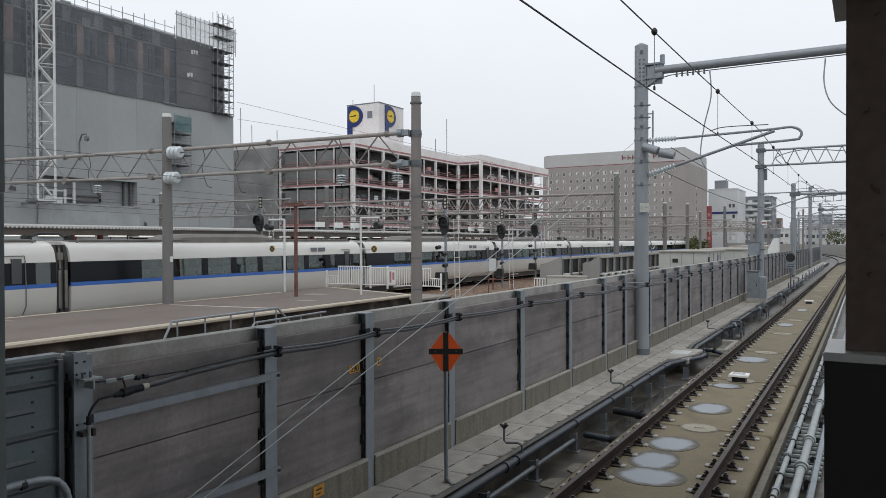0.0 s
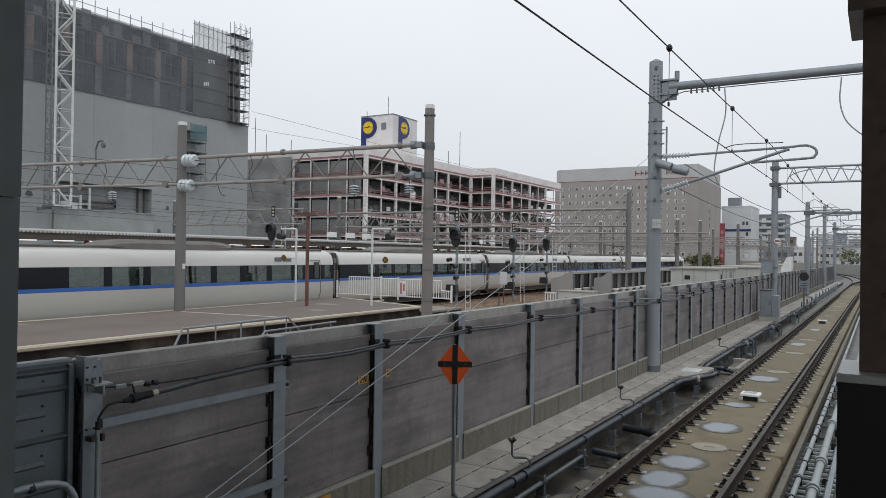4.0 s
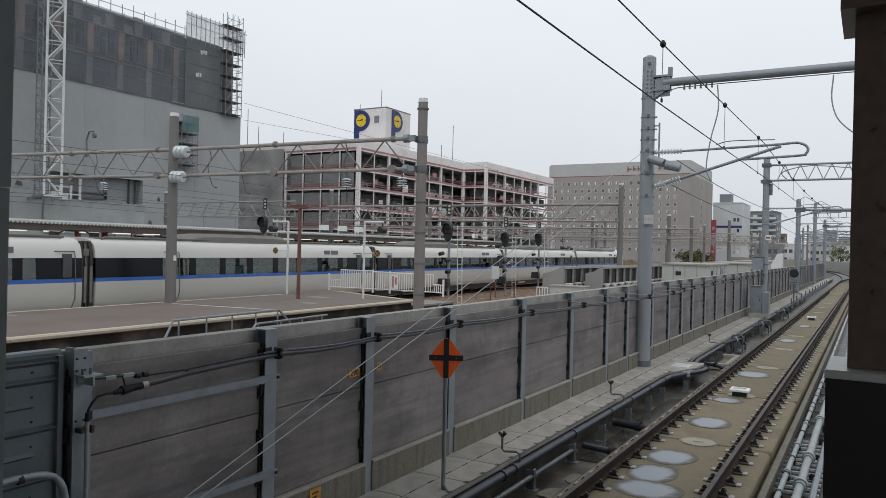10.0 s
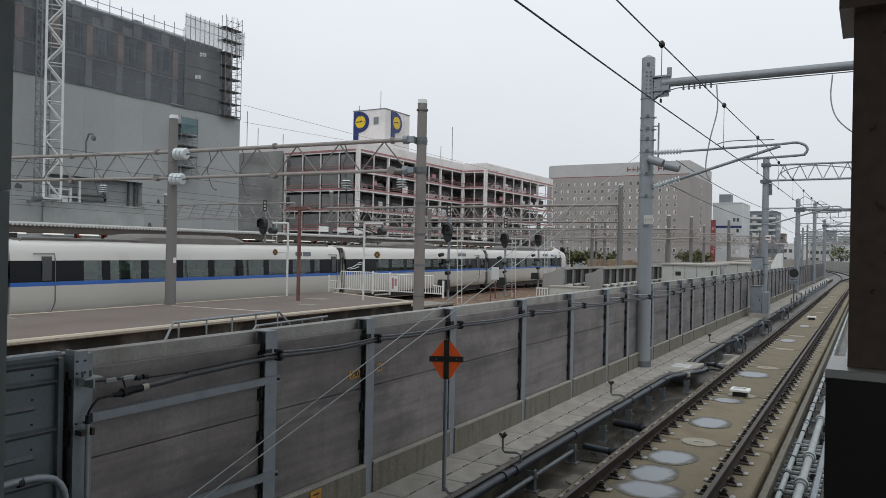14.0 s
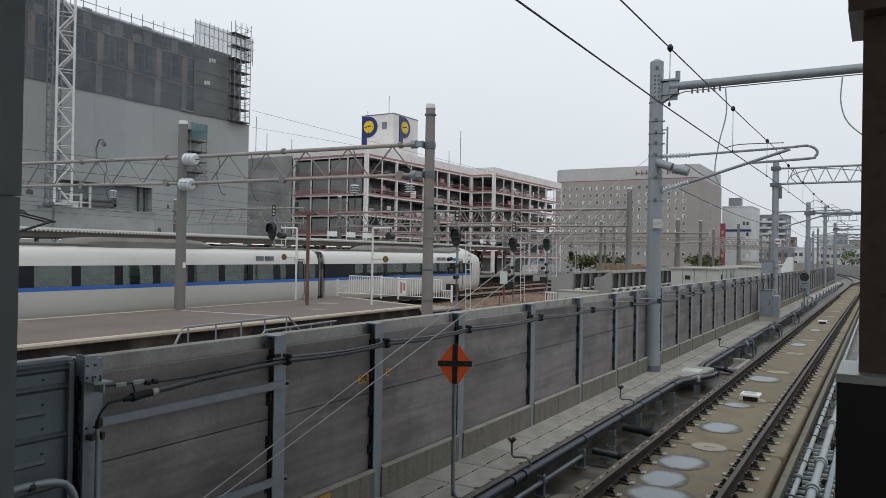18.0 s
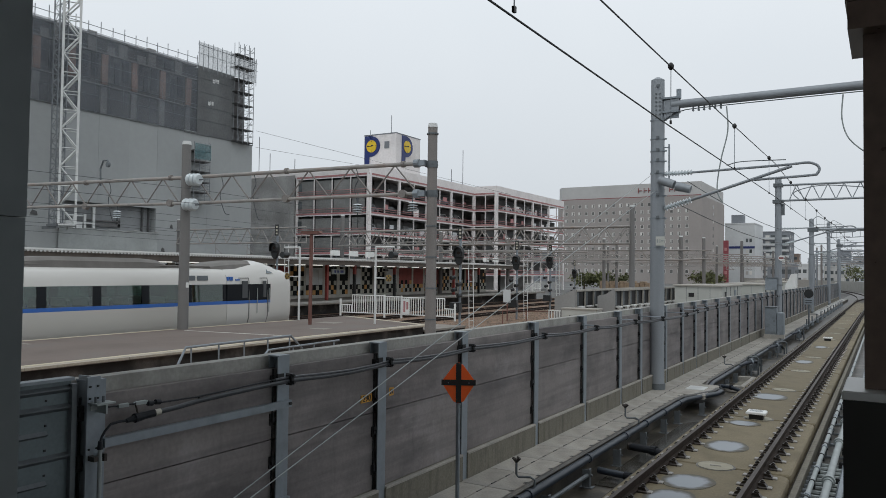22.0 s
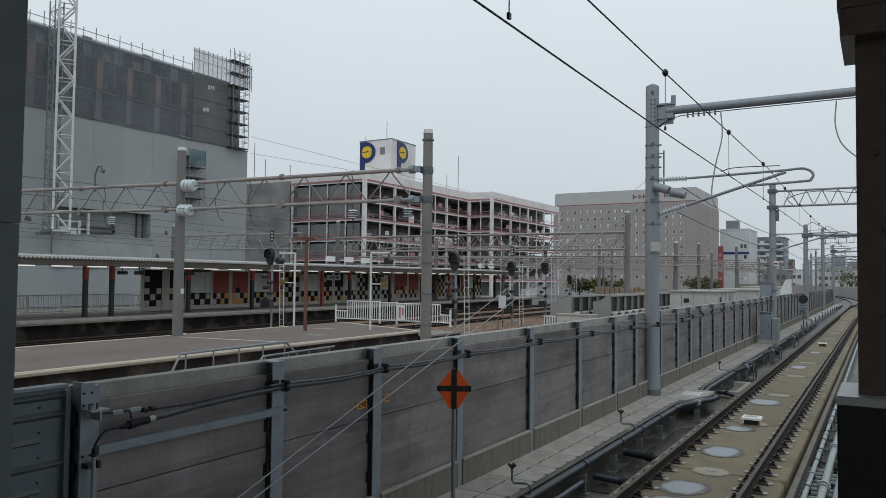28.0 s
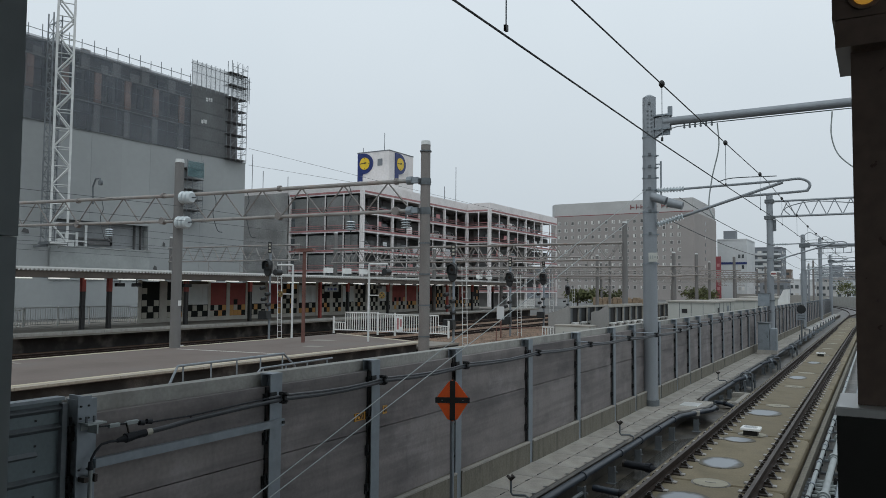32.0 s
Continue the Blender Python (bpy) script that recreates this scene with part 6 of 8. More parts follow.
# ---- things on the near platform ----
fence = thing("white_fence", jr(-25.4, 33.55, 0.55, 2.0), "white painted steel fence closing the platform end", "fence")
def fence_run(x0, x1, h, y0=0.0, y1=0.0):
    n = max(2, int((x1 - x0) / 0.14))
    for k in range(n + 1):
        q = k / n
        part("bar", Solid().box(x0 + (x1 - x0) * q - 0.017, x0 + (x1 - x0) * q + 0.017, y0 + (y1 - y0) * q - 0.017, y0 + (y1 - y0) * q + 0.017, 0.22, h), M["white"], fence)
    for z in (0.2, h):
        part("rail", Solid().tube((x0, y0, z), (x1, y1, z), 0.03, 6), M["white"], fence)
for x0, x1, h in ((0.0, 0.75, 0.62), (0.8, 2.85, 1.18), (2.95, 3.95, 1.14), (4.0, 6.6, 1.12)):
    fence_run(x0, x1, h)
fence_run(6.6, 7.3, 0.6, 0, -0.3)
for x, h in ((0.0, 0.95), (2.9, 1.25), (3.98, 1.22), (7.35, 0.9)):
    part("post", Solid().box(x - 0.04, x + 0.04, -0.04 - (0.3 if x > 7 else 0), 0.04 - (0.3 if x > 7 else 0), 0, h), M["white"], fence)
wp = thing("warning_board", jr(-21.0, 33.55, 1.05, 2.0), "white warning board with faded red marks on the fence", "board")
part("plate", Solid().box(-0.22, 0.22, -0.1, -0.07, -0.25, 0.55), M["white"], wp)
part("red_marks", Solid().box(-0.15, -0.03, -0.104, -0.1, -0.15, 0.45).box(0.03, 0.15, -0.104, -0.1, 0.0, 0.4), M["parkred"], wp)
rc = thing("rusty_column", jr(-22.2, 27.0, 0.55), "slim rust-red steel column with a wide head plate", "column")
part("shaft", Solid().box(-0.06, 0.06, -0.06, 0.06, 0, 4.25), M["rust"], rc)
part("head", Solid().prism([(-0.6, 4.25), (-0.5, 4.36), (0.5, 4.36), (0.6, 4.25), (0.2, 4.2), (-0.2, 4.2)], -0.12, 0.12), M["rust"], rc)
for n, s in ((-24.7, 29.15), (-20.1, 29.25)):
    sf = thing("marker_gallows", jr(n, s, 0.55), "white gallows post with a small yellow cross marker", "post", "marker posts")
    part("post", Solid().tube((0, 0, 0), (0, 0, 3.68), 0.055, 8).tube((0, 0, 3.68), (-1.0 if n < -22 else 1.05, 0, 3.68), 0.05, 8), M["tower"], sf)
    sx = -1 if n < -22 else 1
    part("arm", Solid().tube((0, 0, 2.2), (sx * 0.75, 0, 2.2), 0.03, 6), M["tower"], sf)
    part("disc", Solid().tube((sx * 0.78, -0.05, 2.2), (sx * 0.78, -0.02, 2.2), 0.16, 18), M["markerdisc"], sf, "ochre round marker")
    for q in range(4):
        ox, oz = 0.095 * math.cos(q * math.pi / 2), 0.095 * math.sin(q * math.pi / 2)
        part("disc_mark", Solid().box(sx * 0.78 + ox - 0.04, sx * 0.78 + ox + 0.04, -0.06, -0.05, 2.2 + oz - 0.04, 2.2 + oz + 0.04), M["black"], sf)
    part("lamp", Solid().tube((sx * 1.0, -0.2, 3.3), (sx * 1.0, 0.2, 3.3), 0.16, 12).tube((sx * 1.0, 0, 3.3), (sx * 1.0, 0, 3.68), 0.03, 6), M["signal"], sf, "small black lamp housing")
# steel hand rails of the steps at the platform side
hr = thing("step_handrail", jr(-16.6, 14.2, -0.1), "pale blue-grey steel handrail beside the platform", "handrail")
part("rail", Solid().path([(0, 0.0, 0.0), (0, 0.55, 0.95), (0, 5.0, 0.98), (0, 5.6, 0.5)], 0.04, 8), M["galv"], hr)
part("mid_rail", Solid().path([(0.2, 3.4, 0.35), (0.2, 3.7, 0.62), (0.2, 7.4, 0.66)], 0.035, 8), M["galv"], hr)
for k in range(5):
    part("post", Solid().tube((0, 0.75 + 1.05 * k, 0.0), (0, 0.75 + 1.05 * k, 0.96), 0.025, 6), M["galv"], hr)
for k in range(4):
    part("post", Solid().tube((0.2, 3.8 + 1.1 * k, 0.0), (0.2, 3.8 + 1.1 * k, 0.63), 0.025, 6), M["galv"], hr)
kb = thing("white_post", jr(-26.9, 24.1, -0.55), "short white marker post by the track", "post")
part("post", Solid().tube((0, 0, 0), (0, 0, 0.95), 0.08, 8), M["white"], kb)

# ---- signals among the tracks ----
def signal_mast(x, y, z0, zc, r, flip=1):
    s = thing("railway_signal", pose(x, y, z0, 0, 0, 12), "black colour-light signal on a pale mast with a ladder", "signal", "railway signals")
    h = zc - z0
    part("mast", Solid().tube((0, 0, 0), (0, 0, h + 1.6), 0.08, 10), M["galv"], s, smooth=True)
    egg = [(-0.1, -0.56), (0.06, -0.6), (0.19, -0.5), (0.29, -0.1), (0.33, 0.22), (0.27, 0.46), (0.1, 0.58), (-0.1, 0.58), (-0.27, 0.46), (-0.33, 0.22), (-0.29, -0.1), (-0.2, -0.46)]
    part("head", Solid().loft([[(x * k, y, h + z * k) for x, z in egg] for y, k in ((-0.14, 0.8), (-0.17, 0.96), (-0.24, 1.0), (-0.36, 1.0), (-0.40, 0.93))]), M["signal"], s, "black rounded signal head", smooth=True)
    part("hood", Solid().loft([[(x * k, y, h + z * k) for x, z in egg[3:11]] for y, k in ((-0.38, 0.93), (-0.62, 0.86))], cap=False).loft([[(x * k, y, h + z * k) for x, z in egg[3:11]] for y, k in ((-0.62, 0.82), (-0.38, 0.88))], cap=False), M["signal"], s, "black hood over the lamp")
    part("lens", Solid().tube((0, -0.41, h + 0.15), (0, -0.40, h + 0.15), 0.1, 14), M["railside"], s, "dark unlit lens")
    part("number_board", Solid().box(-0.14, 0.14, -0.12, -0.09, h + 1.0, h + 1.75), M["black"], s)
    for k in range(3):
        part("board_mark", Solid().box(-0.07, 0.07, -0.125, -0.12, h + 1.08 + 0.22 * k, h + 1.2 + 0.22 * k), M["tilewhite"], s)
    for k, (dx, dz) in enumerate(((-0.35, -1.35), (0.05, -1.75), (-0.25, -2.1), (0.1, -2.45))):
        part("small_lamp", Solid().tube((dx - 0.12, -0.4, h + dz - 0.05), (dx, -0.1, h + dz), 0.12, 12), M["signal"], s)
    part("relay_box", Solid().prism([(-0.55, h - 3.45), (-0.5, h - 2.9), (0.1, h - 2.9), (0.15, h - 3.45)], -0.55, 0.05), M["signal"], s)
    for dx in (0.55, 0.85):
        part("ladder_rail", Solid().tube((dx, 0.2, 0), (dx - 0.1, 0.2, h + 0.4), 0.025, 5), M["tower"], s)
    for k in range(int(h / 0.4)):
        part("ladder_rung", Solid().tube((0.55, 0.2, 0.3 + 0.4 * k), (0.85, 0.2, 0.3 + 0.4 * k), 0.018, 5), M["tower"], s)
    return s
signal_mast(-35.5, 37.2, -0.6, 4.4, 0.3)
signal_mast(-22.55, 39.65, -0.6, 4.1, 0.3)
signal_mast(-24.8, 52.6, -0.6, 3.85, 0.28)
signal_mast(-25.3, 60.5, -0.6, 4.05, 0.28)
signal_mast(-33.5, 88.0, -0.6, 3.0, 0.28)
nb = thing("notice_board", pose(-24.3, 49.9, -0.6), "blank white notice board on a rusty post", "board")
part("post", Solid().tube((0, 0, 0), (0, 0, 2.4), 0.05, 6), M["rust"], nb)
part("board", Solid().box(-0.3, 0.3, -0.1, -0.06, 1.45, 2.4), M["bwhite"], nb)
rb = thing("pipe_railing", pose(-23.0, 46.5, -0.6), "rusty pipe railing on the ballast", "railing")
for k in range(4):
    part("post", Solid().tube((k * 1.4, k * 0.9, 0), (k * 1.4, k * 0.9, 1.0), 0.035, 6), M["rust"], rb)
part("rail", Solid().tube((0, 0, 1.0), (4.2, 2.7, 1.0), 0.035, 6), M["rust"], rb)
bx = thing("point_machine", pose(-19.2, 56, -0.6), "white dome of a track lamp", "lamp")
part("dome", Solid().tube((0, 0, 0.8), (0, 0, 1.05), 0.3, 14, 0.12).tube((0, 0, 0), (0, 0, 0.8), 0.06, 8), M["white"], bx, smooth=True)

# ---- louvred concrete sheds and white cabins behind the wall ----
def louvred_shed(x0, x1, y0, y1, n, zt):
    s = thing("louvred_shed", pose(x0, y0, -0.6, 0, 0, 0), "pale concrete shed with dark louvred openings", "shed", "louvred sheds")
    L = y1 - y0
    W = x1 - x0
    part("base", Solid().box(0, W - 0.02, 0.25, L, 0, 1.35), M["shedgrey"], s)
    part("end_wall", Solid().prism([(0, 0), (W, 0), (W, zt + 0.66), (0.55, zt + 0.3), (0, zt + 0.15)], 0.0, 0.25), M["shedgrey"], s, "smooth grey sloping end wall")
    part("back", Solid().box(0, 0.2, 0.25, L, 1.35, zt + 0.2), M["shedgrey"], s)
    part("roof", Solid().prism([(0, zt + 0.15), (0.55, zt + 0.3), (W, zt + 0.62), (W, zt + 0.56), (0.55, zt + 0.24), (0, zt + 0.09)], 0.25, L), M["shedgrey"], s)
    part("head_rail", Solid().slab(W - 0.06, W + 0.04, 0.2, L, zt + 0.5, zt + 0.64, 0.01), M["walkway"], s, "pale head rail")
    for k in range(n + 1):
        y = 0.25 + (L - 0.25) * k / n
        part("pier", Solid().box(W - 0.09, W + 0.01, y - 0.045, y + 0.045, 1.35, zt + 0.5), M["walkway"], s)
    for k in range(n):
        y0_, y1_ = 0.25 + (L - 0.25) * k / n, 0.25 + (L - 0.25) * (k + 1) / n
        part("louvre", Solid().box(W - 0.2, W - 0.12, y0_ + 0.05, y1_ - 0.05, 1.35, zt + 0.5), M["louvre"], s)
        part("louvre_slat", Solid().box(W - 0.12, W - 0.08, y0_ + 0.05, (y0_ * 0.6 + y1_ * 0.4), 1.6, zt + 0.45), M["galvdark"], s)
        part("vent_cap", Solid().slab(W - 0.12, W + 0.16, (y0_ + y1_) / 2 - 0.34, (y0_ + y1_) / 2 + 0.34, 1.44, 1.56, 0.02).box(W - 0.02, W + 0.1, (y0_ + y1_) / 2 - 0.24, (y0_ + y1_) / 2 + 0.24, 1.3, 1.44), M["white"], s, "white vent cap")
    return s
louvred_shed(-18.5, -17.1, 45.0, 62.0, 10, 2.0)
louvred_shed(-16.3, -15.2, 47.0, 67.0, 12, 2.05)
kk = thing("white_kiosk", pose(-17.6, 44.0, -0.6), "low white rendered kiosk under the shed end", "kiosk")
part("body", Solid().box(0, 2.3, 0, 0.95, 0, 1.42), M["boxwhite"], kk)
part("cap", Solid().slab(-0.05, 2.35, -0.05, 0.98, 1.42, 1.5, 0.02), M["walkway"], kk)
part("knob", Solid().box(0.5, 0.58, -0.03, 0, 1.0, 1.06).box(1.5, 1.58, -0.03, 0, 1.0, 1.06), M["galvdark"], kk)
wg = thing("white_grille", pose(-18.5, 44.0, -0.6), "white steel grille beside the shed", "grille")
for k in range(5):
    part("bar", Solid().box(0.18 * k, 0.05 + 0.18 * k, 0, 0.05, 0.3, 1.3), M["white"], wg)
part("rail", Solid().box(-0.02, 0.8, 0, 0.06, 1.26, 1.34).box(-0.02, 0.8, 0, 0.06, 0.75, 0.8), M["white"], wg)
part("foot", Solid().box(0, 0.06, 0, 0.06, 0, 0.3).box(0.72, 0.78, 0, 0.06, 0, 0.3), M["white"], wg)
def cabin(x, y, w, L, h):
    c = thing("utility_cabin", pose(x, y, -0.6), "low cream-white utility cabin with grey doors", "cabin", "utility cabins")
    part("body", Solid().box(0, w, 0, L, 0, h - 0.12), M["boxwhite"], c)
    part("roof", Solid().slab(-0.12, w + 0.12, -0.12, L + 0.12, h - 0.12, h, 0.03), M["walkway"], c)
    for q in range(1, 4):
        part("panel_seam", Solid().box(w * q / 4 - 0.015, w * q / 4 + 0.015, -0.02, 0.0, 0.1, h - 0.15), M["galvdark"], c)
    for q in range(1, 5):
        part("side_seam", Solid().box(w, w + 0.02, L * q / 5 - 0.015, L * q / 5 + 0.015, 0.1, h - 0.15), M["galvdark"], c)
    part("side_louvre", Solid().box(w, w + 0.03, L * 0.12, L * 0.12 + 0.5, h - 1.2, h - 0.5), M["louvre"], c)
    part("door", Solid().box(w, w + 0.03, L * 0.6, L * 0.6 + 0.9, 0.2, h - 0.4), M["galv"], c)
    part("vent", Solid().box(w * 0.3, w * 0.3 + 0.4, -0.03, 0, h - 0.9, h - 0.6), M["louvre"], c)
cabin(-13.6, 56.5, 3.4, 8, 2.95)
cabin(-12.4, 66.5, 3.6, 12, 3.0)
cabin(-12.6, 84, 3.6, 12, 3.1)

# ---- far platform: panels with chequers, fences, signs ----
pan = thing("panel_wall", jr(FW, 0, 0.55), "platform wall panels in dark red and black with a chequer of grey and ochre tiles", "wall", kind="structure")
rg = random.Random(5)
sq = 0.42
tile_me = {k: Solid().box(0.0, 0.012, 0.008, sq - 0.008, 0.008, sq - 0.008).data("chequer_tile", M[k]) for k in ("tilewhite", "tileyellow", "tileblack")}
BAYS = [(34.36, 35.87, "black"), (36.51, 37.9, "black"), (38.3, 40.37, "window"), (40.59, 42.22, "red"), (42.58, 44.3, "red"), (44.82, 46.6, "window"), (46.85, 48.5, "red"), (48.75, 50.6, "black"), (50.85, 53.2, "window"), (54.01, 55.28, "black"), (55.71, 57.03, "black"), (57.3, 59.1, "window"), (59.3, 61.1, "black"), (61.6, 63.3, "black"), (63.6, 65.6, "window"), (66.0, 68.6, "red"), (68.9, 71.0, "red")]
y = 71.3
for kd in ("window", "red", "black", "window", "black", "red", "window", "black"):
    BAYS.append((y, y + 1.75, kd))
    y += 2.0
end = 34.13
for k, (a, b, kd) in enumerate(BAYS):
    part("panel_post", Solid().box(-0.05, 0.06, end, a, 0, 2.95), M["platpost"], pan)
    end = b
    part("kick_plate", Solid().box(-0.02, 0.03, a, b, 0.0, 0.3), M["platpost"], pan)
    w = b - a
    if kd == "window":
        part("panel", Solid().box(-0.02, 0.02, a, b, 0.3, 1.2), M["tileblack"], pan)
        part("window_pane", Solid().box(-0.02, 0.01, a + 0.08, b - 0.6, 1.28, 2.6), M["frosted"], pan, "pale frosted pane")
        part("window_pane", Solid().box(-0.02, 0.01, b - 0.52, b - 0.08, 1.28, 2.6), M["frosted"], pan, "pale frosted pane")
        part("window_rail", Solid().box(-0.02, 0.04, a, b, 2.6, 2.72).box(-0.02, 0.04, a, b, 1.2, 1.28).box(-0.02, 0.04, b - 0.6, b - 0.52, 1.28, 2.6).box(-0.02, 0.04, a, a + 0.08, 1.28, 2.6).box(-0.02, 0.04, b - 0.08, b, 1.28, 2.6), M["tower"], pan)
        part("transom_panel", Solid().box(-0.02, 0.0, a, b, 2.72, 2.95), M["canopy"], pan)
    else:
        part("panel", Solid().box(-0.02, 0.02, a, b, 0.3, 2.85), M["red"] if kd == "red" else M["tileblack"], pan)
    n_ = max(3, round(w / 0.46))
    sw_ = w / n_
    rows = {"window": 2, "red": 3, "black": 6}[kd]
    for i in range(rows):
        for j in range(n_):
            if kd == "black" and i > 2 and rg.random() < 0.35:
                continue
            if kd == "red" and i == 2 and (j % 2 == 0 or rg.random() < 0.4):
                continue
            if (i + j) % 2 == 0:
                tl = "tileyellow" if rg.random() < (0.45 if 3 <= k <= 8 or k > 13 else 0.22) else "tilewhite"
            elif kd == "red":
                tl = "tileyellow" if rg.random() < 0.18 else "tileblack"
            else:
                continue
            part("chequer_tile", tile_me[tl], None, pan, at=pose(0.021, a + j * sw_ + (sw_ - sq) / 2, 0.31 + i * sq))
bf = thing("platform_fence", jr(-44.0, 0, 0.55), "grey mesh fence at the back of the platform", "fence")
for k in range(9):
    part("post", Solid().box(-0.04, 0.04, 14 + 2.2 * k - 0.04, 14 + 2.2 * k + 0.04, 0, 1.2), M["tower"], bf)
for k in range(130):
    part("bar", Solid().box(-0.012, 0.012, 14 + 0.16 * k, 14.024 + 0.16 * k, 0.1, 1.15), M["canopyroof"], bf)
part("rail", Solid().box(-0.02, 0.02, 14, 34.8, 1.12, 1.17).box(-0.02, 0.02, 14, 34.8, 0.08, 0.12), M["canopyroof"], bf)
for n0, s0, L in ((-43.0, 22.5, 4.0), (-43.2, 34.0, 0.9)):
    wf = thing("white_barrier", jr(n0, s0, 0.55), "low white tubular barrier on the platform", "barrier", "platform barriers")
    for k in range(int(L / 0.2) + 1):
        part("bar", Solid().box(-0.02, 0.02, 0.2 * k - 0.015, 0.2 * k + 0.015, 0.05, 1.05), M["white"], wf)
    part("rail", Solid().box(-0.025, 0.025, 0, L, 1.02, 1.08).box(-0.025, 0.025, 0, L, 0.3, 0.34), M["white"], wf)
sgn = thing("hanging_sign", jr(-39.4, 51.6, 2.75), "pale blue hanging platform sign with white marks", "sign")
part("board", Solid().box(-0.06, 0.06, -0.95, 0.95, 0.0, 0.45), M["pipegrey"], sgn)
part("marks", Solid().box(0.06, 0.065, -0.6, -0.35, 0.12, 0.33).box(0.06, 0.065, -0.2, 0.1, 0.12, 0.33).box(0.06, 0.065, 0.25, 0.7, 0.12, 0.33), M["pblue"], sgn)
part("hanger", Solid().box(-0.02, 0.02, -0.7, -0.66, 0.45, 0.8).box(-0.02, 0.02, 0.66, 0.7, 0.45, 0.8), M["black"], sgn)
for s in (22.8, 29.8, 31.0, 35.0, 58.0):
    spk = thing("platform_camera", jr(-38.7, s, 3.05), "small black camera hung under the canopy", "camera", "canopy cameras")
    part("body", Solid().slab(-0.12, 0.12, -0.28, 0.28, 0, 0.22, 0.03), M["signal"], spk)
    part("stem", Solid().tube((0, 0, 0.2), (0, 0, 0.5), 0.03, 6), M["signal"], spk)
wl_ = thing("yard_fence", jr(-38.2, 90.5, 0.55), "white fence at the end of the far platform", "fence")
for k in range(22):
    part("bar", Solid().box(-0.02, 0.02, 0.25 * k - 0.02, 0.25 * k + 0.02, 0, 1.1), M["white"], wl_)
part("rail", Solid().box(-0.03, 0.03, 0, 5.3, 1.08, 1.15).box(-0.03, 0.03, 0, 5.3, 0.3, 0.36), M["white"], wl_)
for k, (n, s) in enumerate(((-42.5, 55), (-42.0, 57.2), (-41.5, 59.2), (-41.0, 84), (-40.6, 86))):
    bb = thing("roof_lamp_box", jr(n, s, 3.985 + (-37.0 - n) * 0.04), "white box lamp on the canopy roof", "lamp", "roof boxes")
    part("box", Solid().slab(-0.1, 0.35, -0.45, 0.45, 0.25, 0.75, 0.04), M["white"], bb)
    part("stand", Solid().box(0, 0.06, -0.3, -0.24, 0, 0.3).box(0, 0.06, 0.24, 0.3, 0, 0.3), M["galv"], bb)

# ---- scaffold, lattice mast and recess of the building site ----
sc = thing("scaffold_bay", pose(-77.2, 75.1, 20.6), "steel scaffold bay with planks at the building corner", "scaffold")
for k in range(8):
    z = 0.25 + 1.72 * k
    part("plank", Solid().box(-1.1, 0.4, -3.1, 0.05, z, z + 0.1), M["plank"], sc)
    part("guard", Solid().tube((0.4, -2.9, z + 0.95), (0.4, 0.1, z + 0.95), 0.035, 4).tube((-2.0, 0.08, z + 0.95), (0.4, 0.08, z + 0.95), 0.035, 4), M["scaff"], sc)
    part("brace", Solid().tube((0.42, -2.9, z), (0.42, -1.4, z + 1.72), 0.03, 4).tube((0.42, -1.4, z), (0.42, 0.05, z + 1.72), 0.03, 4), M["scaff"], sc)
for y in (-2.9, -1.9, -0.95, 0.05):
    part("standard", Solid().tube((0.4, y, 0), (0.4, y, 14.0), 0.045, 5), M["scaff"], sc)
    part("standard", Solid().tube((-0.4, y, 0), (-0.4, y, 14.0), 0.045, 5), M["scaff"], sc)
sc2 = thing("roof_edge_scaffold", pose(-77.4, 74, 29.3), "net-hung scaffold rail along the roof edge", "scaffold")
part("net", Solid().box(0, 0.02, -8.2, 2.1, 0.5, 3.7), M["netwhite"], sc2)
for k in range(14):
    part("standard", Solid().tube((0.05, -8.2 + 0.79 * k, 0), (0.05, -8.2 + 0.79 * k, 3.8 + 0.1 * (k % 2)), 0.045, 5), M["scaff"], sc2)
part("rail", Solid().tube((0.05, -8.4, 3.3), (0.05, 2.4, 3.3), 0.04, 5).tube((0.05, -8.4, 2.2), (0.05, 2.4, 2.2), 0.03, 5), M["scaff"], sc2)
sc3 = thing("roof_edge_posts", pose(-77.9, 66, 29.95), "row of steel edge posts on the unfinished roof", "railing")
for k in range(16):
    part("post", Solid().tube((0, -1.55 * k, 0), (0, -1.55 * k, 1.3 + 0.3 * (k % 2)), 0.05, 5), M["scaff"], sc3)
part("rail", Solid().tube((0, -24, 0.9), (0, 0, 0.9), 0.04, 4), M["scaff"], sc3)
sw = thing("stair_scaffold", pose(-76.9, 64.6, 11.6), "narrow blue-grey scaffold stair tower on the facade", "scaffold")
for y in (0, 0.9, 1.8, 2.6):
    part("standard", Solid().tube((0.5, y, 0), (0.5, y, 7.9), 0.04, 5), M["scaff"], sw)
for k in range(6):
    part("landing", Solid().box(-0.9, 0.6, 0, 2.6, 1.35 * k, 1.35 * k + 0.12), M["plank"], sw)
    part("brace", Solid().tube((0.55, 0, 1.35 * k), (0.55, 2.6, 1.35 * k + 1.35), 0.035, 4), M["scaff"], sw)
part("net", Solid().box(0.62, 0.64, 0, 2.6, 5.7, 7.7), M["netteal"], sw, "thin teal net")
for k in range(6):
    part("guard", Solid().tube((0.58, 0, 1.35 * k + 0.5), (0.58, 2.6, 1.35 * k + 0.5), 0.03, 4).tube((0.58, 0, 1.35 * k + 0.95), (0.58, 2.6, 1.35 * k + 0.95), 0.03, 4), M["scaff"], sw)
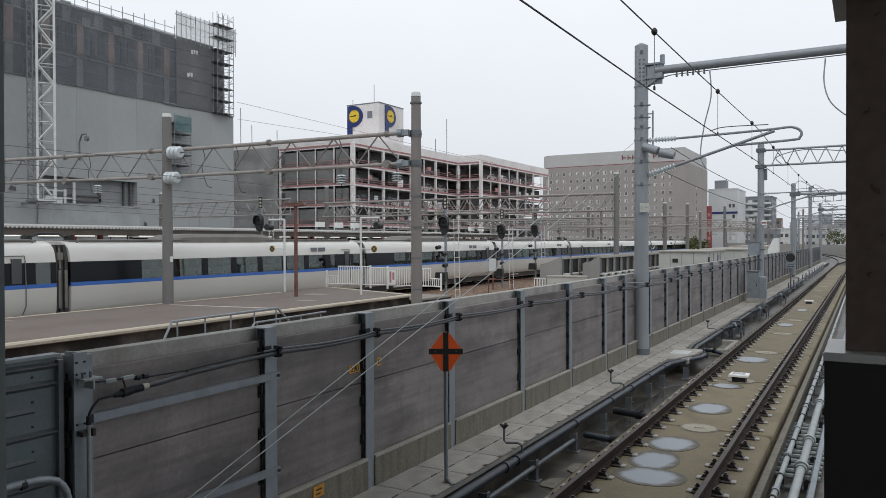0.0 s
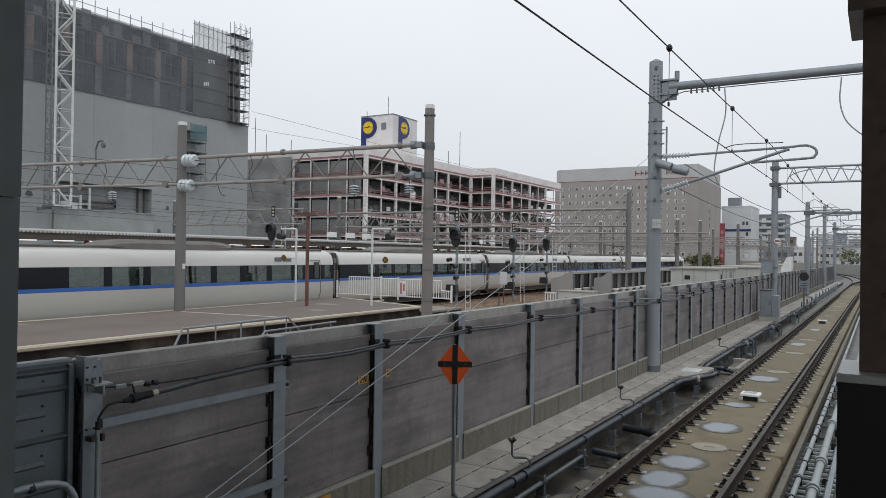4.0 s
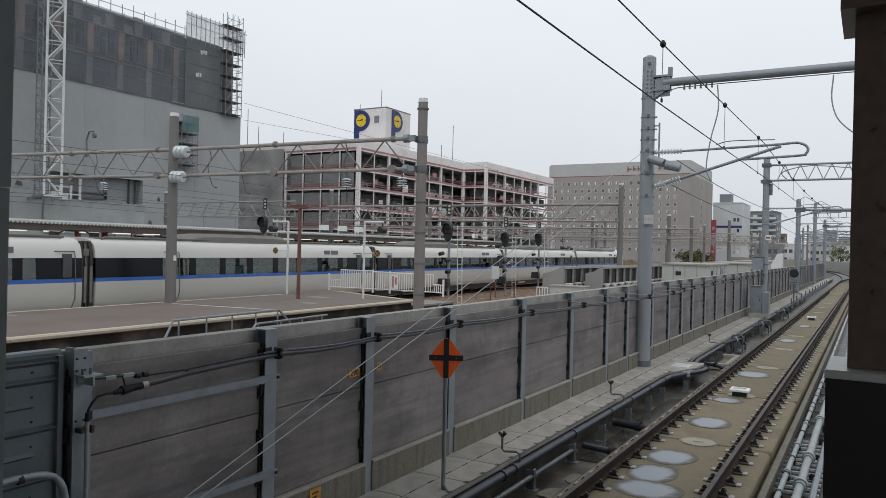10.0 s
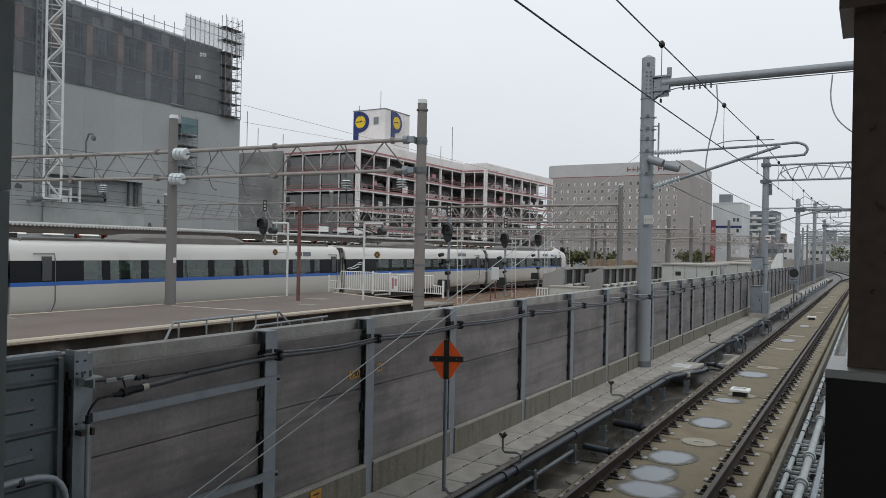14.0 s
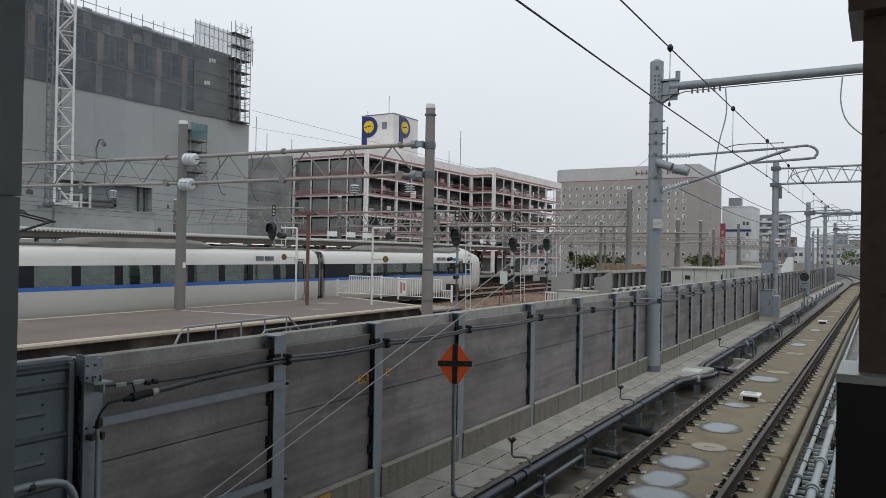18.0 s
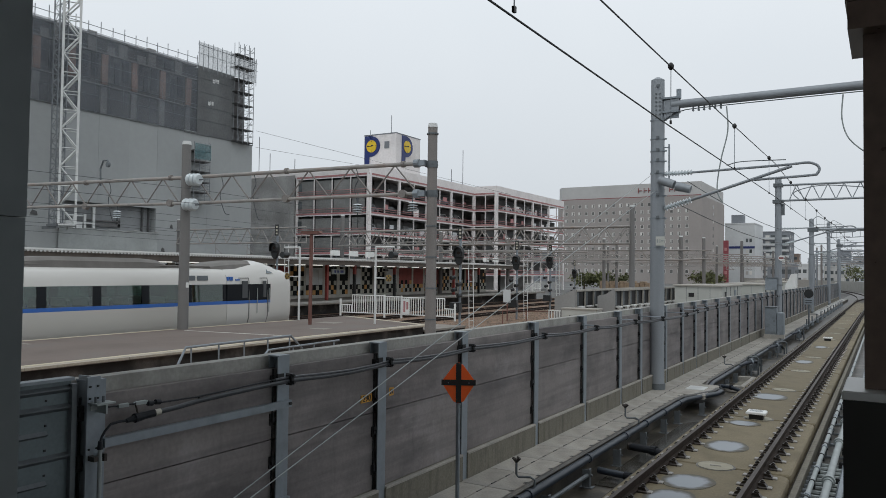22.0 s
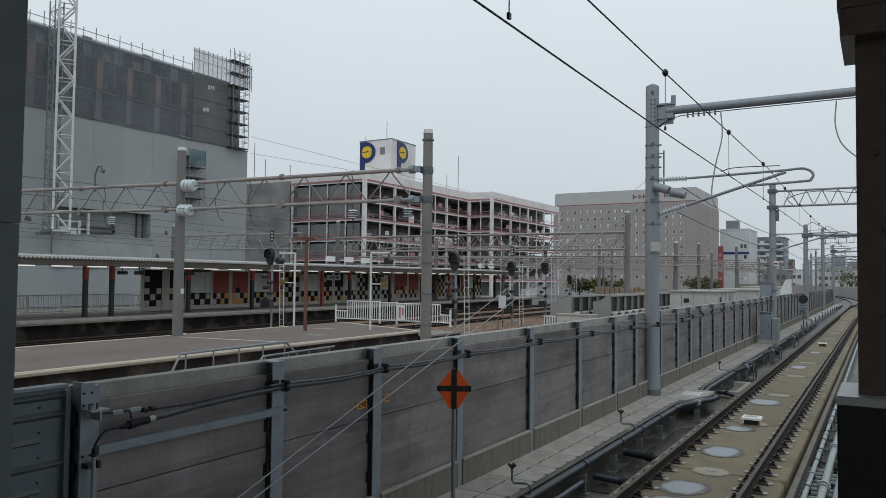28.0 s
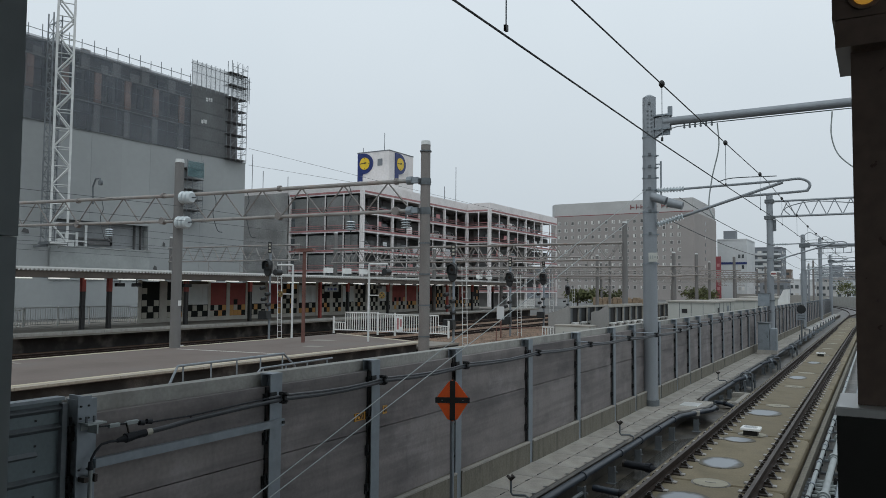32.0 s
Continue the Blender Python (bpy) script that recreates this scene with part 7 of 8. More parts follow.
def lattice_mast(m, w, h, step, r, label, material):
    t = thing("lattice_mast", m, label, "mast", "lattice masts")
    for x in (-w / 2, w / 2):
        for y in (-w / 2, w / 2):
            part("leg", Solid().box(x - r, x + r, y - r, y + r, 0, h), material, t)
    part("base_platform", Solid().box(-w, w, -w / 2, w / 2, -0.2, 0.0), material, t)
    part("wall_tie", Solid().box(-3.4, 0, -0.1, 0.1, -0.45, -0.2), material, t)
    n = int(h / step)
    for k in range(n):
        z = step * k
        u = 1 if k % 2 else -1
        for side in (-w / 2, w / 2):
            part("diagonal", Solid().tube((side, -u * w / 2, z), (side, u * w / 2, z + step), r * 0.8, 4), material, t)
            part("diagonal", Solid().tube((-u * w / 2, side, z), (u * w / 2, side, z + step), r * 0.6, 4), material, t)
            part("cross_bar", Solid().tube((side, -w / 2, z), (side, w / 2, z), r * 0.5, 4), material, t)
            part("cross_bar", Solid().tube((-w / 2, side, z), (w / 2, side, z), r * 0.5, 4), material, t)
    return t
lattice_mast(pose(-74.3, 46.3, 7.6, 0, 0, -32), 1.6, 30, 2.0, 0.115, "white square lattice mast of a site crane", M["tower"])
lattice_mast(pose(-75.4, 45.75, 7.6), 0.95, 24.5, 0.8, 0.055, "grey scaffold hoist mast on the facade", M["scaff"])
rs = thing("site_recess", pose(-77.8, 54.0, 7.5), "shaded loading recess with white posts in the grey cladding", "opening")
part("back", Solid().box(-1.15, -1.0, -6.4, 6.3, -0.1, 3.1), M["recess"], rs)
part("reveal", Solid().box(-1.0, -0.26, 6.05, 6.25, -0.1, 3.1), M["bsheet"], rs)
part("sill", Solid().box(-1.0, -0.26, -6.3, 6.05, -0.1, 0.0), M["bsheet"], rs)
part("dark_frame", Solid().box(-0.9, -0.7, -2.9, 1.6, 0.35, 0.75).box(-0.9, -0.7, 1.3, 1.6, 0.35, 2.3).box(-0.9, -0.7, -2.9, 1.6, 0.95, 1.1), M["bdark"], rs)
part("shutter_edge", Solid().box(-0.95, -0.6, 4.6, 4.72, 0, 3.0).box(-0.95, -0.6, 5.5, 5.58, 0, 3.0), M["plank"], rs)
for y, h in ((-5.9, 2.4), (-4.6, 1.4), (-3.3, 1.6), (-2.2, 2.6)):
    part("white_post", Solid().box(-0.5, -0.3, y, y + 0.28, 0.0, h), M["tower"], rs)
for y0, y1, z in ((-6.1, -2.0, 0.55), (-5.9, -3.0, 1.35)):
    part("white_rail", Solid().box(-0.45, -0.32, y0, y1, z, z + 0.14), M["tower"], rs)
part("white_box", Solid().slab(-0.6, -0.3, -5.5, -4.7, 0, 0.8, 0.03).slab(-0.6, -0.3, -4.2, -3.5, 0, 0.7, 0.03), M["tower"], rs)
lp2 = thing("loose_sheeting", pose(-77.81, 47.4, 3.7), "wrinkled pale sheeting hung below the recess", "sheeting")
wv = random.Random(31)
NYS, NZS = 38, 7
gv, gf = [], []
for i in range(NYS):
    y = 12.9 * i / (NYS - 1)
    crest = 3.75 + 0.1 * math.sin(2.1 * y) + wv.uniform(-0.09, 0.09)
    for j in range(NZS):
        q = j / (NZS - 1)
        gv.append((0.05 + 0.07 * (1 + math.sin(1.7 * y + 2.2 * q)) + 0.06 * wv.random() + (0.12 if j == NZS - 1 else 0.0), y, crest * q))
for i in range(NYS - 1):
    for j in range(NZS - 1):
        gf.append((i * NZS + j, (i + 1) * NZS + j, (i + 1) * NZS + j + 1, i * NZS + j + 1))
part("sheet", Solid().add(gv, gf), M["sheeting"], lp2, smooth=True)
part("batten", Solid().box(-0.2, 0.12, 0.1, 12.8, 3.5, 3.6), M["plank"], lp2)
part("hem", Solid().path([(0.3, 12.9 * i / 36, 3.74 + 0.1 * math.sin(2.1 * 12.9 * i / 36) + wv.uniform(-0.05, 0.05)) for i in range(37)], 0.035, 6), M["canopyroof"], lp2, "rolled pale hem")
for k, (y, z, w) in enumerate(((60.9, 5.2, 0.5), (62.2, 8.2, 0.35), (44.3, 8.7, 0.8), (63.0, 4.0, 0.6))):
    tf = thing("torn_patch", pose(-77.75, y, z), "small dark torn patch in the cladding", "patch", "torn patches")
    part("flap", Solid().prism([(0, 0), (w, -0.1), (w * 0.9, 0.3), (w * 0.3, 0.45)], 0.0, 0.06, "x"), M["plank"], tf)

# ---- clock tower and masts on the car park ----
ct = thing("clock_tower_box", pose(-66.9, 96.4, 18.9), "white rooftop box with blue P signs holding yellow clocks", "sign tower")
part("box", Solid().box(-6.3, 0.0, 0, 7.1, 0, 6.2), M["park"], ct)
part("roof_rim", Solid().box(-6.35, 0.05, -0.05, 7.15, 6.2, 6.35), M["bgrey"], ct)
def p_sign(m):
    s = part("p_sign", Solid().box(-1.3, -0.35, -0.14, 0, 0.1, 5.0).prism([(-0.35, 1.75)] + [(-0.2 + 1.95 * math.cos(a), 3.3 + 1.7 * math.sin(a)) for a in [math.pi * (k / 14 - 0.5) * 1.08 for k in range(15)]] + [(-0.35, 5.0)], -0.14, 0), M["pblue"], ct, "blue P board")
    s.matrix_basis = m
    f = part("clock_face", Solid().tube((0.12, -0.2, 3.3), (0.12, -0.14, 3.3), 1.0, 24), M["pyellow"], s, "yellow clock face")
    part("clock_marks", Solid().box(0.07, 0.17, -0.22, -0.2, 4.05, 4.22).box(0.07, 0.17, -0.22, -0.2, 2.38, 2.55).box(-0.8, -0.63, -0.22, -0.2, 3.25, 3.35).box(0.87, 1.04, -0.22, -0.2, 3.25, 3.35).box(-0.6, 0.18, -0.23, -0.21, 3.26, 3.38).box(0.06, 0.5, -0.23, -0.21, 3.32, 3.5), M["black"], s)
p_sign(pose(-4.85, -0.005, 1.1))
p_sign(pose(0.005, 2.9, 1.1, 0, 0, 90))
part("vent", Solid().box(-2.2, -1.3, -0.1, 0.0, 3.9, 5.0), M["bgrey"], ct)
for x, y, h in ((-90.4, 90, 6.5), (-87.9, 90, 3.5), (-82.4, 90, 2.2), (-66.6, 117.6, 6.6), (-66.6, 113.5, 2.5)):
    am = thing("roof_antenna", pose(x, y, 18.9), "thin rooftop antenna rod", "antenna", "roof antennas")
    part("rod", Solid().tube((0, 0, 0), (0, 0, h), 0.06, 5), M["bgrey"], am)
for x, y, h in ((-69.3, 98.5, 3.3), (-72.6, 97.2, 0.9)):
    am = thing("roof_antenna", pose(x, y, 25.25), "thin antenna rod on the rooftop sign box", "antenna", "roof antennas")
    part("rod", Solid().tube((0, 0, 0), (0, 0, h), 0.05, 5), M["bgrey"], am)
wire("town_wire", [(-77.6, 76.5, 23.0), (-66.5, 100, 19.6), (-60, 124, 17.6)], 0.022, "wire slung across to the car park")
wire("town_wire", [(-77.6, 76.5, 20.6), (-66.5, 95, 18.9)], 0.02, "wire slung across to the car park")
# parked cars glimpsed on the decks
def parked_car(x, y, z, col):
    c = thing("parked_car", pose(x, y, z, 0, 0, 90), "parked car on a car park deck", "car", "parked cars")
    body = [(-2.1, 0.25), (-2.15, 0.75), (-1.35, 0.9), (-0.75, 1.4), (0.75, 1.42), (1.4, 0.95), (2.1, 0.8), (2.15, 0.3)]
    part("body", Solid().prism(body, -0.82, 0.82, "y"), M[col], c)
    part("glass", Solid().prism([(-1.2, 0.92), (-0.7, 1.34), (0.7, 1.35), (1.25, 0.95)], -0.835, 0.835, "y"), M["win"], c)
    for wx in (-1.3, 1.3):
        for wy in (-0.8, 0.8):
            part("wheel", Solid().tube((wx, wy - 0.1, 0.31), (wx, wy + 0.1, 0.31), 0.31, 12), M["black"], c)
ck = random.Random(3)
for z in (FLOORS[1:5]):
    for y in (3.2, 8.6, 14.2, 19.6, 25.0, 30.0):
        if ck.random() < 0.6:
            parked_car(PX - 2.9, PY + y, z + 0.1, ck.choice(["bwhite", "bgrey", "black", "white"]))
    for y in (36, 41.5, 47, 52.5, 58):
        if ck.random() < 0.6:
            parked_car(PX + 1.9, PY + y, z + 0.1, ck.choice(["bwhite", "bgrey", "black", "white"]))

# ---- lettering band of the hotel: plain red shapes ----
ls = thing("hotel_sign", pose(-60.2, 291.9, 35.3), "row of plain red sign shapes on the hotel attic", "sign")
for k, (x, w) in enumerate(((-24.5, 1.6), (-22.2, 1.2), (-20.4, 1.2), (-18.6, 1.2), (-16.8, 1.2), (-15.0, 1.2), (-12.2, 1.4), (-10.2, 1.1), (-8.6, 0.7), (-7.2, 1.1), (-5.6, 0.5))):
    part("sign_shape", Solid().box(x, x + w * 0.18, -0.25, 0.0, 0, 2.0).box(x + w * 0.18, x + w, -0.25, 0, 0.8, 1.1), M["bsign"], ls)

# ---- other buildings along the horizon ----
def tower_block(name_label, x0, x1, y, depth, h, m, rows, cols, cat="building", share=0.3, ww=1.3, balcony=False):
    b = thing("distant_building", pose(x0, y, -0.62), name_label, cat, "distant buildings")
    part("wall", Solid().box(0, x1 - x0, 0, depth, 0, h), M[m], b)
    part("roof_rim", Solid().box(-0.15, x1 - x0 + 0.15, -0.15, depth, h, h + 0.5), M[m], b)
    if rows:
        windows(b, "x", 0, 1, x1 - x0 - 1, 1.6, rows, (h - 1.5) / rows, cols, ww, 1.4, share=share)
        windows(b, "y", x1 - x0, 1.5, min(depth, 18) - 1.5, 1.6, rows, (h - 1.5) / rows, 3, ww, 1.4, share=share)
    if balcony:
        for k in range(rows):
            part("balcony", Solid().box(0.3, x1 - x0 - 0.3, -1.0, 0.0, 0.9 + (h - 1.5) / rows * k, 1.9 + (h - 1.5) / rows * k), M["bwhite"], b)
    return b
wb = tower_block("plain white building with a blue stripe", -62, -49.6, 350, 25, 26.5, "bwhite", 0, 0)
part("blue_stripe", Solid().box(0, 12.4, -0.1, 0, 15.6, 16.6), M["pblue"], wb)
windows(wb, "x", 0, 8.5, 11.5, 4, 4, 4.8, 2, 1.0, 1.6)
part("penthouse", Solid().box(2, 7, 4, 10, 27, 31), M["bgrey"], wb)
tower_block("grey apartment block with rows of balconies", -50.4, -38.6, 380, 20, 24.2, "bgrey", 8, 4, share=0.35, ww=1.8, balcony=True)
tower_block("slim brown brick building far off", -42.3, -38.8, 424, 10, 14.8, "bbrown", 5, 2)
tower_block("low beige houses in the distance", -34, -22, 330, 14, 8.2, "bwhite", 2, 5)
tower_block("low grey office behind the viaduct", -33, -25, 260, 12, 7.0, "bgrey", 2, 5)
tower_block("pale low block far along the line", -24, -12, 360, 14, 7.6, "hotellight", 2, 5)
tower_block("cream houses far along the line", -14, -2, 420, 14, 9.0, "bwhite", 2, 5)
tower_block("dark low houses far along the line", -6, 14, 470, 14, 8.0, "bbrown", 2, 6)
tower_block("grey flats far along the line", -30, -16, 520, 14, 12.5, "hotel", 4, 5)
tower_block("white flats far along the line", 4, 20, 560, 14, 13, "bwhite", 4, 5)
tower_block("grey low block behind the tracks", -140, -118, 300, 14, 12, "bgrey", 3, 6)
gb = random.Random(21)
for k in range(16):
    x0 = -38 + 7.5 * k + gb.uniform(-2, 2)
    tower_block(("hazy pale town block far beyond the line", "hazy grey town block far beyond the line")[k % 2], x0, x0 + gb.uniform(7, 13), 600 + 25 * (k % 5), 14, gb.uniform(12, 26), ("bwhite", "bgrey", "hotel", "bgrey")[k % 4], 4, 3, ww=1.6)
rt = thing("red_tower", pose(-52.8, 300, -0.6), "slim red banner tower", "tower")
part("shaft", Solid().box(-0.9, 0.9, -0.5, 0.5, 0, 17.0), M["bred"], rt)
for k in range(4):
    part("pale_mark", Solid().box(-0.5, 0.5, -0.55, -0.5, 4 + 3 * k, 5.2 + 3 * k), M["parkred"], rt)

def tree(x, y, z0, h, r, seed):
    g = random.Random(seed)
    t = thing("tree", pose(x, y, z0), "leafy green street tree", "tree", "trees")
    tr = Solid().tube((0, 0, 0), (0.1, 0, h * 0.55), 0.22, 8, 0.12)
    for k in range(6):
        a = k * 1.05 + g.random()
        tr.tube((0.05, 0, h * (0.3 + 0.05 * k)), (r * 0.7 * math.cos(a), r * 0.7 * math.sin(a), h * (0.55 + 0.06 * k)), 0.08, 5, 0.03)
    part("trunk", tr, M["bark"], t)
    lv = Solid()
    clumps = [(g.gauss(0, r * 0.5), g.gauss(0, r * 0.5), h * g.uniform(0.45, 0.98)) for _ in range(26)]
    for cx, cy, cz in clumps:
        for k in range(26):
            p = Vector((cx + g.gauss(0, r * 0.2), cy + g.gauss(0, r * 0.2), cz + g.gauss(0, r * 0.15)))
            u = Vector((g.uniform(-1, 1), g.uniform(-1, 1), g.uniform(-0.5, 0.5))).normalized() * 0.3
            w = Vector((g.uniform(-1, 1), g.uniform(-1, 1), g.uniform(-1, 1))).normalized() * 0.24
            lv.add([p - u, p + w, p + u, p - w], [(0, 1, 2, 3)])
    tagged(part("crown", lv, M["leaf"], t), kind="stuff")
for k, (x, y, h, r) in enumerate(((-48, 140, 3.7, 2.0), (-45, 142, 3.3, 1.8), (-51, 139, 3.4, 1.8), (-31, 152, 3.9, 2.2), (-28.4, 149, 3.6, 2.0), (-3, 300, 9, 4), (3, 310, 10, 4.5), (-9, 290, 7, 3.5))):
    tree(x, y, -0.6, h, r, k)
pl_ = thing("timber_stack", pose(-40, 128, -0.6), "stack of pale brown sleepers by the yard", "stack")
for k in range(10):
    part("timber", Solid().slab(-4 + 0.9 * k, -3.2 + 0.9 * k, 0, 2.0, 0, 2.4 - 0.25 * (k % 2), 0.03), M["wood"], pl_)

# the viaduct far off where it bends, with its curved parapet
cw = structure("viaduct_far_wall", Solid().loft([[(-6.12 + far_bend(y), y, -0.6), (-5.9 + far_bend(y), y, -0.6), (-5.9 + far_bend(y), y, 2.1), (-6.12 + far_bend(y), y, 2.1)] for y in range(124, 300, 6)]), M["parapet"], "curved concrete parapet far along the viaduct", "wall")
cw2 = structure("viaduct_far_wall_east", Solid().loft([[(4.2 + far_bend(y), y, -0.6), (4.4 + far_bend(y), y, -0.6), (4.4 + far_bend(y), y, 1.9), (4.2 + far_bend(y), y, 1.9)] for y in range(60, 300, 6)]), M["parapet"], "curved concrete parapet far along the viaduct", "wall")
for y, x in ((150, -9), (170, 2), (190, 4), (165, -10), (215, 5), (235, -16)):
    concrete_pole(pose(x + far_bend(y) * 0.5, y, -0.6), 9.5, 0.17, "grey pole far along the viaduct", bands=False)
for y in (150, 168, 190, 215):
    fg = thing("far_gantry", pose(far_bend(y) * 0.6 - 2, y, 0), "thin lattice gantry far along the viaduct", "gantry", "lattice gantries")
    part("upper_chord", Solid().tube((-8, 0, 7.6), (10, 0, 7.6), 0.08, 6), M["polegrey"], fg)
    part("lower_chord", Solid().tube((-8, 0, 6.7), (10, 0, 6.7), 0.08, 6), M["polegrey"], fg)
    tagged(part("lacing", zigzag(-8, 10, 6.7, 7.6, 0.9, 0.04), M["polegrey"], fg), kind="stuff")
    part("cantilever", Solid().path([(-7, 0, 5.6), (-2, 0, 5.9), (-1.6, 0, 5.5)], 0.05, 6), M["polegrey"], fg)
    for x in (-7.6, 9.4):
        part("leg", Solid().tube((x, 0, -0.66), (x, 0, 7.9), 0.15, 8), M["polegrey"], fg)

# loose stones and debris on the ballast beside the tracks
gs = random.Random(11)
st_ = Solid()
for k in range(9000):
    x, y, r = gs.uniform(-37, -12.5), 30 + 62 * gs.random() ** 1.6, gs.uniform(0.05, 0.13)
    q = [(x + r * gs.uniform(0.7, 1.3) * dx, y + r * gs.uniform(0.7, 1.3) * dy, -0.56 + r * dz * gs.uniform(0.5, 1.0)) for dx, dy, dz in ((1, 0, 0.1), (0, 1, 0.1), (-1, 0, 0.1), (0, -1, 0.1), (0.1, 0.1, 0.9))]
    st_.add(q, [(0, 1, 4), (1, 2, 4), (2, 3, 4), (3, 0, 4)])
structure("ballast_stones", st_, M["stone"], "loose brown stones on the ballast bed", "stones")

# ---- the express train ----
HALF = [(1.28, 0.62), (1.37, 0.72), (1.435, 1.0), (1.45, 1.5), (1.448, 1.818)]
BAND0, BAND1 = (1.44, 1.97), (1.405, 2.76)
TOPS = [(1.405, 2.764), (1.36, 3.05), (1.27, 3.28), (1.1, 3.44), (0.8, 3.53), (0.4, 3.57), (0.0, 3.58)]
def mirror_outline(half):
    return half + [(-x, z) for x, z in reversed(half) if x > 0]
LCAR = 20.22
train = thing("express_train", jr(-27.45, 159.5, -0.4), "white express train with a blue band under dark windows", "train")
TRAIN_ROWS = [(0.0, 159.5), (3.0, 141.4), (6.0, 123.4), (9.0, 105.7), (13.0, 82.0), (16.0, 64.6), (18.0, 53.1), (19.0, 47.2), (20.0, 41.42), (21.0, 35.5), (22.0, 30.1), (23.0, 24.9), (24.0, 20.3), (24.5, 18.2), (25.0, 16.3), (26.0, 13.2), (27.5, 9.8), (29.0, 7.9), (30.0, 7.4), (32.0, 7.2)]

def car_meshes(y0, y1, cab):
    """Meshes of one coach between y1 (rear) and y0 (front)."""
    d = {}
    low = [(x, z) for x, z in HALF]
    d["lower_body"] = (Solid().prism(low + [(-x, z) for x, z in reversed(low)], y1, y0), "traingrey", "lower body side, its white greyed for the dimmer light")
    up = mirror_outline(TOPS)
    d["roof_shell"] = (Solid().prism(up, y1, y0), "train", "white upper body and roof")
    d["floor_pan"] = (Solid().box(-1.1, 1.1, y1 + 0.3, y0 - 0.3, 0.25, 0.62), "black", "dark underframe")
    return d

seat_me = Solid().prism([(0.0, 1.0), (0.6, 1.0), (0.6, 1.42), (0.2, 1.45), (0.12, 2.2), (-0.02, 2.18)], -0.5, 0.5, "x").data("seat", M["seat"])
cover_seat_me = Solid().box(-0.46, 0.46, -0.05, 0.13, 1.98, 2.24).data("headrest_cover", M["inner"])
def build_car(k, front, rear, cab=False):
    """One coach; local y runs forward."""
    car = part("coach", Solid().box(-1.3, 1.3, rear + 0.05, front - 0.05, 0.9, 1.0), M["black"], train)
    for nm, (s, m, lab) in car_meshes(front, rear, cab).items():
        part(nm, s, M[m], car, lab, smooth=True)
    for sx in (1, -1):
        b = Solid().add([(sx * 1.447, rear, 1.82), (sx * 1.447, front, 1.82), (sx * 1.443, front, 1.97), (sx * 1.443, rear, 1.97),
                         (sx * 1.40, rear, 1.82), (sx * 1.40, front, 1.82), (sx * 1.40, front, 1.97), (sx * 1.40, rear, 1.97)],
                        [(0, 1, 2, 3), (4, 7, 6, 5), (0, 3, 7, 4), (1, 5, 6, 2), (3, 2, 6, 7), (0, 4, 5, 1)])
        part("blue_band", b, M["blue"], car, "blue waist band")
        # pillars and panes of the window band, counted back from the front end
        def quad(y0, y1, x_in, th, z0=1.97, z1=2.76):
            def xs(z):
                return sx * (BAND0[0] + (BAND1[0] - BAND0[0]) * (z - 1.97) / 0.79 - x_in)
            xa, xb, t = xs(z0), xs(z1), -sx * th
            return Solid().add([(xa, y0, z0), (xa, y1, z0), (xb, y1, z1), (xb, y0, z1), (xa + t, y0, z0), (xa + t, y1, z0), (xb + t, y1, z1), (xb + t, y0, z1)],
                               [(0, 1, 2, 3), (4, 7, 6, 5), (0, 3, 7, 4), (1, 5, 6, 2), (3, 2, 6, 7), (0, 4, 5, 1)])
        layout_b = k in (2, 4, 8)
        if cab:
            spans, pitch, pil, last = [], 2.27, 0.37, front - 0.2
        elif layout_b:
            spans, pitch, pil, last = [(front - 2.37, front - 1.85)], 1.88, 0.36, front - 2.73
        else:
            spans, pitch, pil, last = [(front - 0.8, front - 0.2), (front - 3.1, front - 2.65)], 1.87, 0.36, front - 3.6
        stop = rear + 2.9
        while last - 0.45 > stop:
            spans.append((max(stop, last - pitch + pil), last))
            last -= pitch
        spans.sort()
        edge = rear
        for a, b in spans:
            part("end_band" if a - edge > 0.6 else "window_pillar", quad(edge, a, 0.0, 0.06), M["trainband"], car)
            part("window_pane", quad(a, b, 0.012, 0.02), M["trainglass"], car)
            edge = b
        part("end_band", quad(edge, front, 0.0, 0.06), M["trainband"], car, "black glazed band by the door")
        # door outlines with their small windows
        doors = [] if cab else [front - 0.3 if layout_b else front - 1.2]
        if k in (2, 3):
            doors.append(rear + (4.2 if k == 3 else 1.7))
        for dy in doors:
            part("door_seam", Solid().path([(sx * 1.42, dy - 0.85, 3.02), (sx * 1.405, dy - 0.02, 3.02), (sx * 1.425, dy, 2.8), (sx * 1.462, dy, 1.97), (sx * 1.466, dy, 1.2), (sx * 1.455, dy - 0.14, 0.86), (sx * 1.455, dy - 0.78, 0.84)], 0.02, 6), M["trainseam"], car, smooth=True)
            part("door_window", Solid().box(sx * 1.42 - 0.03, sx * 1.42 + 0.05, dy - 0.52, dy - 0.16, 2.02, 2.92), M["doorglass"], car, "narrow grey door window")
        dd = front - (1.15 if cab else 2.7 if layout_b else 3.6)
        for yy, w in ((dd - 0.75, 0.52), (dd, 0.62)):
            part("destination_display", quad(yy - w, yy, -0.006, 0.03, 2.95, 3.17), M["display"], car, "dark side display with rounded glass")
        part("step_plate", Solid().box(sx * 1.40 - 0.04, sx * 1.40 + 0.04, rear + 3.2, rear + 4.7, 0.44, 0.52), M["traingrey"], car)
    # seats
    for j in range(15):
        y = rear + 3.7 + j * 0.92
        if y > front - 3.2:
            break
        for cx in (-0.72, 0.72):
            st = part("seat", seat_me, None, car, at=pose(cx, y, 0))
            part("headrest_cover", cover_seat_me, None, st)
    # roof unit and underfloor gear
    ru = rear + 5.2
